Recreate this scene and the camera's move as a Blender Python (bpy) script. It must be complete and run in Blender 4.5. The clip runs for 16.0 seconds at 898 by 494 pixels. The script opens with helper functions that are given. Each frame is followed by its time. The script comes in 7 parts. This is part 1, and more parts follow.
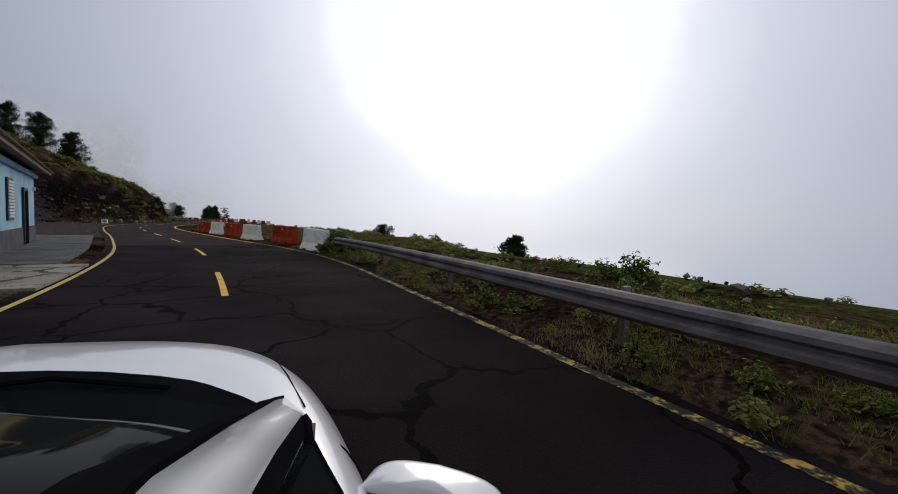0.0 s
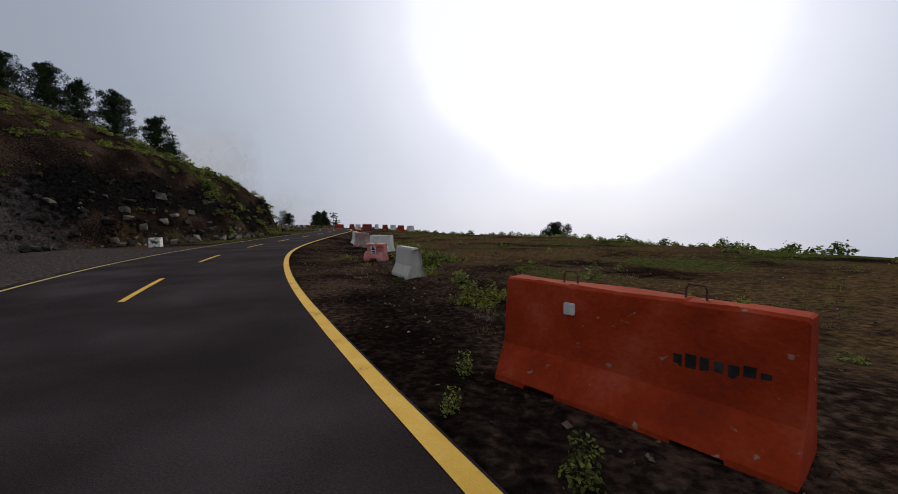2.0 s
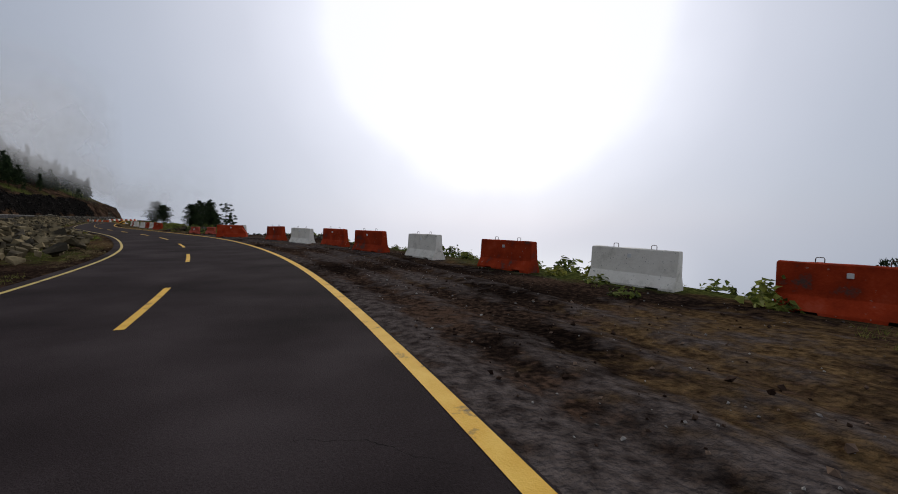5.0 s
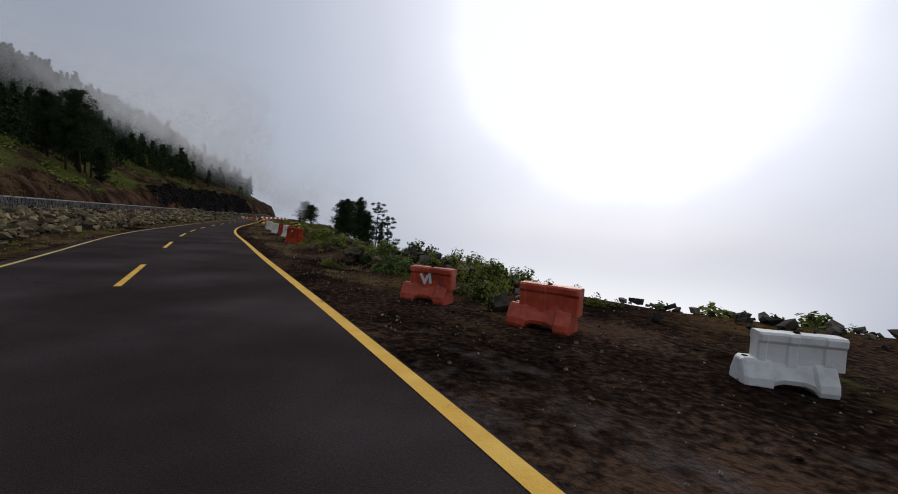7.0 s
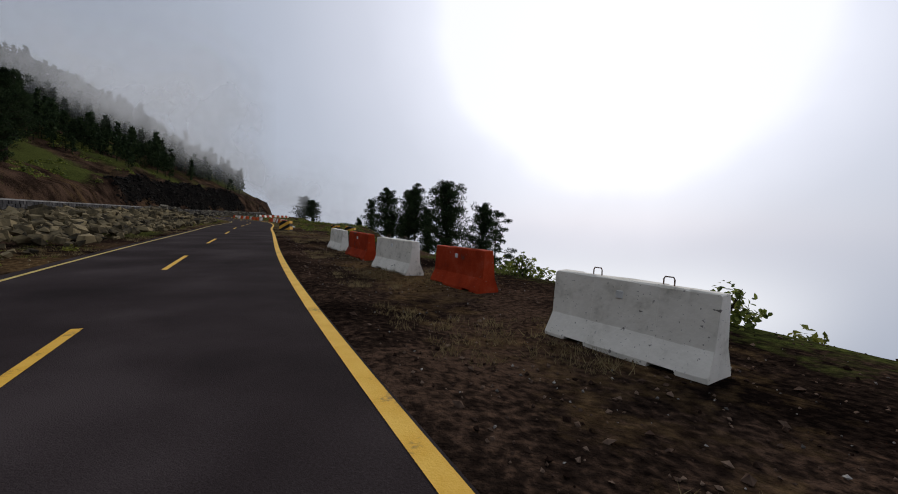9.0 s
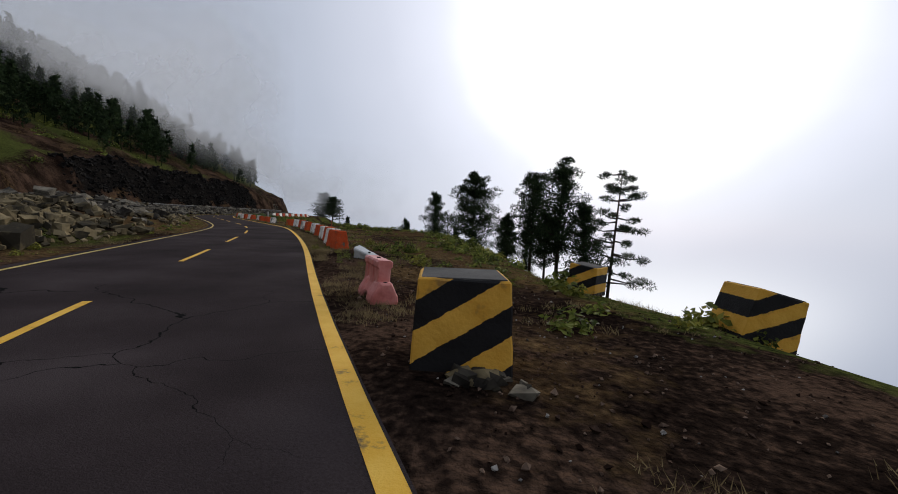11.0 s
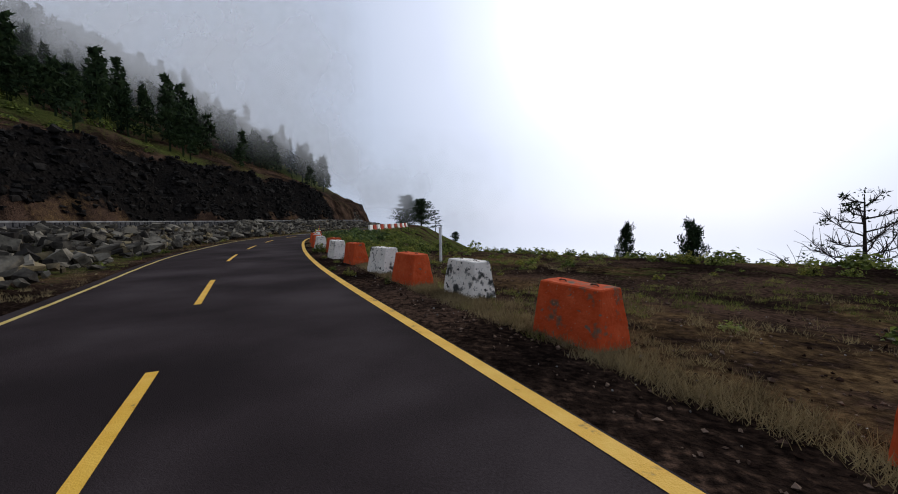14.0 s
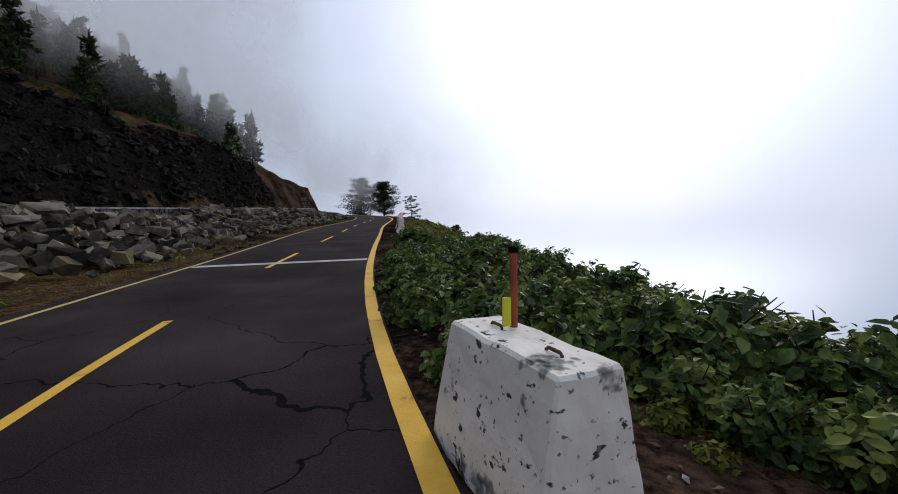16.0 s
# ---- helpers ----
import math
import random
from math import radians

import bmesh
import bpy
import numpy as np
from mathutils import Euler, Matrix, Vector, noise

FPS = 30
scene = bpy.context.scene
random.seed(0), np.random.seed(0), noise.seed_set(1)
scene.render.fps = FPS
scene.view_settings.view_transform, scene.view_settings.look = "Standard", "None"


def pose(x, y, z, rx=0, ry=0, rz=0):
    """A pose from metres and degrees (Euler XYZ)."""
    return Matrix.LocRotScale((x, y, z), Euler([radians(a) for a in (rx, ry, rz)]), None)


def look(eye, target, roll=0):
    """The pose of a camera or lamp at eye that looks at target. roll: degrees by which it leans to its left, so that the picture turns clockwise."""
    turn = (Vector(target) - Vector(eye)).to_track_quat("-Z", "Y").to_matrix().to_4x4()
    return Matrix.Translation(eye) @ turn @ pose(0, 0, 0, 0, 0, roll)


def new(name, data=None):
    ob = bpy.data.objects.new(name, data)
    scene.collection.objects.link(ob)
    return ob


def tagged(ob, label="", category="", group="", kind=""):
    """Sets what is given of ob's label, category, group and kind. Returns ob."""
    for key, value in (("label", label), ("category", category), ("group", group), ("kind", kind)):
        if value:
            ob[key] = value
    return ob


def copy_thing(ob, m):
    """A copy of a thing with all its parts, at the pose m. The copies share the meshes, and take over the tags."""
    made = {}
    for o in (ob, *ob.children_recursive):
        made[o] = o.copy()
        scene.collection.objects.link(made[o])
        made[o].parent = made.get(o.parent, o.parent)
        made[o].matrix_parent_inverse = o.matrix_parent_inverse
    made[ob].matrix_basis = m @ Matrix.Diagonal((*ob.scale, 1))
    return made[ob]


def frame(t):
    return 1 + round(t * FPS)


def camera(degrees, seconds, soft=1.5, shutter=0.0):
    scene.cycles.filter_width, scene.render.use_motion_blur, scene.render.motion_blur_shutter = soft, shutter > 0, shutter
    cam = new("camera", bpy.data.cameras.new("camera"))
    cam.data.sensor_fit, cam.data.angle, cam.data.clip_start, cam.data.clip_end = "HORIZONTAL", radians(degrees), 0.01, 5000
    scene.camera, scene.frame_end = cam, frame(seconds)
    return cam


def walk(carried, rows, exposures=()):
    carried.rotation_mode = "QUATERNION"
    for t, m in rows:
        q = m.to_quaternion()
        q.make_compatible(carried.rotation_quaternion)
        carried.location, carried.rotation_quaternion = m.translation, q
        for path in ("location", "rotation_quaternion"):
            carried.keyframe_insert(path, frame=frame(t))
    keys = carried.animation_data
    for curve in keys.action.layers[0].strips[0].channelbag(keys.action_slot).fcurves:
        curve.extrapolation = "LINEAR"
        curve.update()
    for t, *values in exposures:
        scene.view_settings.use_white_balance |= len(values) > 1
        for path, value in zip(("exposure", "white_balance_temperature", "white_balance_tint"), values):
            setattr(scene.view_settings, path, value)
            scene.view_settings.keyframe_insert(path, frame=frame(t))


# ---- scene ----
cam = camera(94.4, 16.0, soft=1.0, shutter=0.0)
PATH = [
    (0.0, pose(46.661, -1.885, 1.318, 86.79, -1.76, -9.73)),
    (0.5, pose(43.472, 7.765, 1.384, 87.19, -2.95, -4.69)),
    (1.0, pose(39.633, 17.023, 1.309, 87.79, -4.20, -0.55)),
    (1.5, pose(35.310, 25.851, 1.366, 86.56, -1.74, 2.09)),
    (2.0, pose(30.717, 34.618, 1.330, 86.34, 1.00, 2.14)),
    (2.5, pose(26.405, 43.679, 1.337, 86.08, 2.30, 0.44)),
    (3.0, pose(22.851, 52.286, 1.326, 85.93, 3.35, -4.20)),
    (3.5, pose(20.009, 61.969, 1.324, 86.06, 2.36, -9.73)),
    (4.0, pose(17.601, 72.701, 1.322, 86.20, 1.37, -12.11)),
    (4.5, pose(15.319, 83.855, 1.320, 86.34, 0.38, -12.18)),
    (5.0, pose(12.858, 94.800, 1.318, 86.48, -0.61, -10.01)),
    (5.5, pose(9.911, 104.908, 1.316, 86.62, -1.60, -4.96)),
    (6.0, pose(6.217, 113.888, 1.291, 86.82, -0.68, -1.33)),
    (6.5, pose(1.747, 122.574, 1.344, 87.16, -1.73, 3.22)),
    (7.0, pose(-3.270, 131.108, 1.328, 87.10, -3.23, 6.10)),
    (7.5, pose(-8.598, 139.260, 1.355, 86.60, -2.17, 8.06)),
    (8.0, pose(-14.323, 147.341, 1.405, 86.92, -2.16, 8.71)),
    (8.5, pose(-19.587, 154.414, 1.330, 86.25, -1.70, 7.13)),
    (9.0, pose(-24.215, 161.319, 1.321, 86.24, -1.89, 4.79)),
    (9.5, pose(-28.410, 168.412, 1.313, 86.22, -2.08, 3.46)),
    (10.0, pose(-32.405, 175.774, 1.304, 86.21, -2.27, 3.34)),
    (10.5, pose(-36.433, 183.481, 1.296, 86.19, -2.46, 4.41)),
    (11.0, pose(-40.729, 191.611, 1.287, 86.18, -2.65, 6.56)),
    (11.5, pose(-45.380, 200.091, 1.387, 84.72, -2.25, 7.89)),
    (12.0, pose(-49.904, 208.170, 1.385, 83.41, -3.10, 10.58)),
    (12.5, pose(-54.150, 215.314, 1.301, 86.14, 0.25, 16.37)),
    (13.0, pose(-59.271, 222.695, 1.347, 85.45, -1.81, 17.32)),
    (13.5, pose(-65.151, 229.378, 1.372, 85.96, -0.60, 16.26)),
    (14.0, pose(-70.740, 236.456, 1.395, 86.22, 0.99, 14.71)),
    (14.5, pose(-76.224, 243.267, 1.370, 87.21, -0.93, 13.53)),
    (15.0, pose(-81.852, 251.002, 1.383, 83.95, 1.30, 11.37)),
    (15.5, pose(-86.668, 258.745, 1.289, 83.12, 3.64, 10.48)),
    (16.0, pose(-91.950, 267.880, 1.300, 84.65, 1.26, 5.41)),
]
walk(cam, PATH, [(0.0, 0.0, 6420, 10), (8.5, 0.0, 6350, 10), (11.0, 0.08, 6320, 10), (13.0, 0.25, 6000, 10), (16.0, 0.22, 6000, 10)])

# ---- sky and sun ----
SUN_AZ = radians(16)      # east of the y axis
SUN_EL = radians(22.5)
world = bpy.data.worlds.new("overcast_sky")
scene.world = world
world.use_nodes = True
wt = world.node_tree
wt.nodes.clear()


def wn(kind, **kw):
    n = wt.nodes.new(kind)
    for k, v in kw.items():
        setattr(n, k, v)
    return n


sky = wn("ShaderNodeTexSky", sky_type="NISHITA", sun_disc=False, sun_elevation=SUN_EL, sun_rotation=SUN_AZ)
coord = wn("ShaderNodeTexCoord")
dotn = wn("ShaderNodeVectorMath", operation="DOT_PRODUCT")
dotn.inputs[1].default_value = (math.sin(SUN_AZ) * math.cos(SUN_EL), math.cos(SUN_AZ) * math.cos(SUN_EL), math.sin(SUN_EL))
wt.links.new(coord.outputs["Generated"], dotn.inputs[0])
noi = wn("ShaderNodeTexNoise")
noi.inputs["Scale"].default_value = 1.9
noi.inputs["Detail"].default_value = 4.0
wt.links.new(coord.outputs["Generated"], noi.inputs["Vector"])
addn = wn("ShaderNodeMath", operation="MULTIPLY_ADD")
wt.links.new(noi.outputs["Fac"], addn.inputs[0])
addn.inputs[1].default_value = 0.08
wt.links.new(dotn.outputs["Value"], addn.inputs[2])
ramp = wn("ShaderNodeValToRGB")
cr = ramp.color_ramp
cr.interpolation = "B_SPLINE"
cr.elements[0].position, cr.elements[0].color = 0.0, (0.435, 0.46, 0.525, 1)
cr.elements[1].position, cr.elements[1].color = 1.0, (1.12, 1.12, 1.18, 1)
for pos, col in ((0.45, (0.31, 0.335, 0.385, 1)), (0.66, (0.35, 0.38, 0.44, 1)), (0.82, (0.51, 0.535, 0.60, 1)), (0.92, (0.67, 0.68, 0.745, 1)), (0.975, (0.84, 0.845, 0.915, 1))):
    e = cr.elements.new(pos)
    e.color = (col[0] * 0.985, col[1], col[2] * 1.03, 1)
wt.links.new(addn.outputs[0], ramp.inputs[0])
mixw = wn("ShaderNodeMix", data_type="RGBA")
mixw.inputs[0].default_value = 0.97
skm = wn("ShaderNodeMix", data_type="RGBA", blend_type="MULTIPLY")
skm.inputs[0].default_value = 1.0
skm.inputs[7].default_value = (0.1, 0.1, 0.1, 1)
wt.links.new(sky.outputs[0], skm.inputs[6])
wt.links.new(skm.outputs[2], mixw.inputs[6])
wt.links.new(ramp.outputs[0], mixw.inputs[7])
# a bright sea of cloud in the valley, below the horizon towards the sun
sep = wn("ShaderNodeSeparateXYZ")
wt.links.new(coord.outputs["Generated"], sep.inputs[0])
below = wn("ShaderNodeMapRange", interpolation_type="SMOOTHSTEP")
below.inputs[1].default_value, below.inputs[2].default_value = -0.02, -0.17
wt.links.new(sep.outputs[2], below.inputs[0])
toward = wn("ShaderNodeVectorMath", operation="DOT_PRODUCT")
toward.inputs[1].default_value = (math.sin(radians(15)), math.cos(radians(15)), 0)
wt.links.new(coord.outputs["Generated"], toward.inputs[0])
fan = wn("ShaderNodeMapRange", interpolation_type="SMOOTHSTEP")
fan.inputs[1].default_value, fan.inputs[2].default_value = 0.87, 0.985
wt.links.new(toward.outputs["Value"], fan.inputs[0])
both = wn("ShaderNodeMath", operation="MULTIPLY")
wt.links.new(below.outputs[0], both.inputs[0])
wt.links.new(fan.outputs[0], both.inputs[1])
sea = wn("ShaderNodeMix", data_type="RGBA")
sea.inputs[7].default_value = (0.93, 0.93, 0.95, 1)
wt.links.new(both.outputs[0], sea.inputs[0])
wt.links.new(mixw.outputs[2], sea.inputs[6])
bg = wn("ShaderNodeBackground")
bg.inputs[1].default_value = 1.0
wt.links.new(sea.outputs[2], bg.inputs[0])
wo = wn("ShaderNodeOutputWorld")
wt.links.new(bg.outputs[0], wo.inputs[0])

sun_data = bpy.data.lights.new("sun", "SUN")
sun_data.energy, sun_data.angle, sun_data.color = 1.0, radians(26), (1.0, 0.88, 0.72)
sun = new("sun", sun_data)
sun.matrix_world = look((60 * math.sin(SUN_AZ), 60 * math.cos(SUN_AZ), 60 * math.tan(SUN_EL)), (0, 0, 0))
scene.view_settings.exposure = 0.0

# ---- materials ----
MATS = {}


def material(name, cols, scale=4.0, rough=0.85, bump=0.3, bscale=None, fine=60.0, spec=0.3, metal=0.0, stops=None, rand=0.0, coat=0.0, bdist=0.02, thin=0.0, grit=0.35):
    """Noise-mottled surface: cols run through a ramp driven by coarse and fine noise, with relief from finer noise."""
    if name in MATS:
        return MATS[name]
    m = bpy.data.materials.new(name)
    m.use_nodes = True
    t = m.node_tree
    n, l = t.nodes, t.links
    p = n["Principled BSDF"]
    c = n.new("ShaderNodeTexCoord")
    a = n.new("ShaderNodeTexNoise")
    a.inputs["Scale"].default_value, a.inputs["Detail"].default_value = scale, 6
    b = n.new("ShaderNodeTexNoise")
    b.inputs["Scale"].default_value, b.inputs["Detail"].default_value = fine, 3 if grit < 0.5 else 6
    g = n.new("ShaderNodeNewGeometry")
    for q in (a, b):
        l.new(g.outputs["Position"], q.inputs["Vector"])
    mx = n.new("ShaderNodeMath")
    mx.operation = "MULTIPLY_ADD"
    mx.inputs[1].default_value = grit
    l.new(b.outputs["Fac"], mx.inputs[0])
    sc = n.new("ShaderNodeMath")
    sc.operation = "MULTIPLY_ADD"
    sc.inputs[1].default_value, sc.inputs[2].default_value = 1.3, -0.15 - grit / 2
    l.new(a.outputs["Fac"], sc.inputs[0])
    l.new(sc.outputs[0], mx.inputs[2])
    out = mx.outputs[0]
    if rand:
        oi = n.new("ShaderNodeObjectInfo")
        sm = n.new("ShaderNodeMath")
        sm.operation = "ADD"
        l.new(oi.outputs["Random"], sm.inputs[0])
        l.new(g.outputs["Random Per Island"], sm.inputs[1])
        fr = n.new("ShaderNodeMath")
        fr.operation = "FRACT"
        l.new(sm.outputs[0], fr.inputs[0])
        rr = n.new("ShaderNodeMath")
        rr.operation = "MULTIPLY_ADD"
        rr.inputs[1].default_value = rand
        l.new(fr.outputs[0], rr.inputs[0])
        l.new(out, rr.inputs[2])
        sb = n.new("ShaderNodeMath")
        sb.operation = "SUBTRACT"
        sb.inputs[1].default_value = rand / 2
        l.new(rr.outputs[0], sb.inputs[0])
        out = sb.outputs[0]
    r = n.new("ShaderNodeValToRGB")
    k = len(cols)
    st = stops or [0.25 + 0.5 * i / max(k - 1, 1) for i in range(k)]
    r.color_ramp.elements[0].position, r.color_ramp.elements[0].color = st[0], (*cols[0], 1)
    r.color_ramp.elements[1].position, r.color_ramp.elements[1].color = st[-1], (*cols[-1], 1)
    for i in range(1, k - 1):
        e = r.color_ramp.elements.new(st[i])
        e.color = (*cols[i], 1)
    l.new(out, r.inputs[0])
    l.new(r.outputs[0], p.inputs["Base Color"])
    p.inputs["Roughness"].default_value, p.inputs["Metallic"].default_value = rough, metal
    p.inputs["Specular IOR Level"].default_value = spec
    p.inputs["Coat Weight"].default_value = coat
    p.inputs["Coat Roughness"].default_value = 0.05
    if bump:
        bt = n.new("ShaderNodeTexNoise")
        bt.inputs["Scale"].default_value, bt.inputs["Detail"].default_value = bscale or fine, 4
        l.new(g.outputs["Position"], bt.inputs["Vector"])
        bp = n.new("ShaderNodeBump")
        bp.inputs["Strength"].default_value, bp.inputs["Distance"].default_value = bump, bdist
        l.new(bt.outputs["Fac"], bp.inputs["Height"])
        l.new(bp.outputs[0], p.inputs["Normal"])
    if thin:
        tl_ = n.new("ShaderNodeBsdfTranslucent")
        l.new(r.outputs[0], tl_.inputs[0])
        ms = n.new("ShaderNodeMixShader")
        ms.inputs[0].default_value = thin
        l.new(p.outputs[0], ms.inputs[1])
        l.new(tl_.outputs[0], ms.inputs[2])
        l.new(ms.outputs[0], n["Material Output"].inputs[0])
    MATS[name] = m
    return m


ASPHALT = material("asphalt", [(0.022, 0.0168, 0.0172), (0.036, 0.0276, 0.0282), (0.060, 0.0480, 0.0485)], 0.45, 0.95, 0.5, 110, 55, 0.03, grit=0.6)


def add_cracks(m, cell, width, col, mask_scale, lo, hi):
    """Wandering cracks: the borders of large cells, shown only where a coarse mask lets them."""
    t = m.node_tree
    n, l = t.nodes, t.links
    p = n["Principled BSDF"]
    base = p.inputs["Base Color"].links[0].from_socket
    g = n.new("ShaderNodeNewGeometry")
    w = n.new("ShaderNodeTexNoise")
    w.inputs["Scale"].default_value, w.inputs["Detail"].default_value = 1.3, 4
    l.new(g.outputs["Position"], w.inputs["Vector"])
    ad = n.new("ShaderNodeVectorMath")
    ad.operation = "MULTIPLY_ADD"
    ad.inputs[1].default_value = (0.9, 0.9, 0.0)
    l.new(w.outputs["Color"], ad.inputs[0])
    l.new(g.outputs["Position"], ad.inputs[2])
    v = n.new("ShaderNodeTexVoronoi")
    v.feature = "DISTANCE_TO_EDGE"
    v.inputs["Scale"].default_value = 1.0 / cell
    l.new(ad.outputs[0], v.inputs["Vector"])
    mk = n.new("ShaderNodeTexNoise")
    mk.inputs["Scale"].default_value = mask_scale
    l.new(g.outputs["Position"], mk.inputs["Vector"])
    wd = n.new("ShaderNodeMapRange")
    wd.inputs[1].default_value, wd.inputs[2].default_value = lo, hi
    wd.inputs[3].default_value, wd.inputs[4].default_value = 0.0, width / cell
    l.new(mk.outputs["Fac"], wd.inputs[0])
    lt = n.new("ShaderNodeMath")
    lt.operation = "LESS_THAN"
    l.new(v.outputs["Distance"], lt.inputs[0])
    l.new(wd.outputs[0], lt.inputs[1])
    mx = n.new("ShaderNodeMix")
    mx.data_type = "RGBA"
    mx.inputs[7].default_value = (*col, 1)
    l.new(lt.outputs[0], mx.inputs[0])
    l.new(base, mx.inputs[6])
    l.new(mx.outputs[2], p.inputs["Base Color"])


WORN_YELLOW = material("worn_yellow_paint", [(0.016, 0.013, 0.013), (0.10, 0.075, 0.03), (0.52, 0.34, 0.06)], 5.0, 0.8, 0.3, 80, 26, 0.2, stops=[0.46, 0.53, 0.64], grit=0.8)


def add_flecks(m, scale, lo, hi, col, squash=(1.0, 1.0, 1.0)):
    """Chips and scabs: spots of bare material where the paint has come off."""
    t = m.node_tree
    n, l = t.nodes, t.links
    p = n["Principled BSDF"]
    base = p.inputs["Base Color"].links[0].from_socket
    g = n.new("ShaderNodeNewGeometry")
    mp = n.new("ShaderNodeVectorMath")
    mp.operation = "MULTIPLY"
    mp.inputs[1].default_value = squash
    l.new(g.outputs["Position"], mp.inputs[0])
    f = n.new("ShaderNodeTexNoise")
    f.inputs["Scale"].default_value, f.inputs["Detail"].default_value = scale, 4
    l.new(mp.outputs[0], f.inputs["Vector"])
    r = n.new("ShaderNodeMapRange")
    r.inputs[1].default_value, r.inputs[2].default_value = lo, hi
    l.new(f.outputs["Fac"], r.inputs[0])
    mx = n.new("ShaderNodeMix")
    mx.data_type = "RGBA"
    mx.inputs[7].default_value = (*col, 1)
    l.new(r.outputs[0], mx.inputs[0])
    l.new(base, mx.inputs[6])
    l.new(mx.outputs[2], p.inputs["Base Color"])


add_cracks(ASPHALT, 2.6, 0.012, (0.005, 0.005, 0.005), 0.09, 0.56, 0.70)
YELLOW = material("yellow_road_paint", [(0.10, 0.08, 0.05), (0.76, 0.42, 0.035), (0.85, 0.52, 0.075)], 3.0, 0.7, 0.3, 80, 30, 0.3, stops=[0.16, 0.34, 0.75])
PALE_LINE = material("pale_road_paint", [(0.12, 0.10, 0.06), (0.56, 0.40, 0.10), (0.64, 0.49, 0.17)], 3.0, 0.7, 0.3, 80, 30, 0.3, stops=[0.18, 0.36, 0.75])
WHITE_LINE = material("white_road_paint", [(0.15, 0.14, 0.14), (0.45, 0.44, 0.42), (0.55, 0.54, 0.52)], 3.0, 0.7, 0.3, 80, 30, 0.3, stops=[0.2, 0.42, 0.75])
SOIL = material("volcanic_soil", [(0.0075, 0.0050, 0.0041), (0.026, 0.0168, 0.0124), (0.092, 0.056, 0.038)], 0.35, 1.0, 1.0, 18, 11, 0.0, bdist=0.08, grit=1.1)
CONC_W = material("white_painted_concrete", [(0.16, 0.15, 0.13), (0.66, 0.625, 0.54), (0.83, 0.79, 0.70), (0.90, 0.86, 0.77)], 3.0, 0.9, 0.35, 12, 18, 0.06, stops=[0.12, 0.26, 0.45, 0.8], rand=0.12)
CONC_O = material("orange_painted_concrete", [(0.10, 0.055, 0.045), (0.27, 0.030, 0.009), (0.38, 0.043, 0.012), (0.44, 0.075, 0.035)], 2.5, 0.85, 0.4, 30, 22, 0.08, stops=[0.18, 0.32, 0.58, 0.85], rand=0.14)
CONC_P = material("faded_pink_concrete", [(0.22, 0.17, 0.15), (0.42, 0.27, 0.23), (0.52, 0.42, 0.38)], 3.0, 0.8, 0.4, 30, 22, 0.25)
BLOCK_W = material("weathered_white_block", [(0.06, 0.06, 0.056), (0.33, 0.31, 0.275), (0.83, 0.765, 0.68), (0.91, 0.85, 0.765)], 3.2, 0.9, 0.35, 9, 14, 0.05, stops=[0.31, 0.38, 0.43, 0.7], rand=0.1)
add_flecks(BLOCK_W, 7.0, 0.63, 0.66, (0.07, 0.064, 0.056), (1, 1, 1.7))
add_flecks(BLOCK_W, 22.0, 0.64, 0.68, (0.20, 0.19, 0.17))
add_flecks(CONC_W, 6.0, 0.695, 0.72, (0.20, 0.185, 0.16), (1, 1, 1.8))
add_flecks(CONC_W, 30.0, 0.66, 0.70, (0.30, 0.28, 0.25))
add_flecks(CONC_O, 9.0, 0.68, 0.72, (0.34, 0.20, 0.15), (1, 1, 1.6))
BLOCK_O = material("weathered_orange_block", [(0.14, 0.12, 0.09), (0.28, 0.11, 0.06), (0.54, 0.075, 0.020), (0.64, 0.12, 0.042)], 4.0, 0.9, 0.5, 28, 16, 0.06, stops=[0.16, 0.26, 0.36, 0.8], rand=0.1)
add_flecks(BLOCK_O, 8.0, 0.675, 0.70, (0.22, 0.15, 0.11), (1, 1, 1.4))
add_flecks(BLOCK_O, 26.0, 0.66, 0.70, (0.45, 0.22, 0.14))
PLASTIC_W = material("white_plastic", [(0.6, 0.6, 0.58), (0.74, 0.74, 0.72), (0.8, 0.8, 0.78)], 3.0, 0.5, 0.1, 30, 12, 0.4)
PLASTIC_O = material("orange_plastic", [(0.30, 0.05, 0.03), (0.50, 0.07, 0.03), (0.55, 0.12, 0.07)], 3.0, 0.5, 0.1, 30, 12, 0.4)
PLASTIC_P = material("faded_pink_plastic", [(0.50, 0.14, 0.12), (0.66, 0.22, 0.19), (0.72, 0.32, 0.28)], 3.0, 0.5, 0.1, 30, 12, 0.4)
HAZ_Y = material("hazard_yellow", [(0.34, 0.19, 0.05), (0.72, 0.37, 0.045), (0.80, 0.45, 0.07)], 4.0, 0.75, 0.4, 30, 18, 0.25, stops=[0.15, 0.35, 0.8])
HAZ_K = material("hazard_black", [(0.012, 0.012, 0.012), (0.025, 0.023, 0.022), (0.06, 0.055, 0.05)], 4.0, 0.75, 0.4, 30, 18, 0.25)
STEEL = material("galvanised_steel", [(0.09, 0.08, 0.075), (0.16, 0.145, 0.138), (0.23, 0.215, 0.205)], 2.0, 0.6, 0.15, 40, 20, 0.3, metal=0.35)
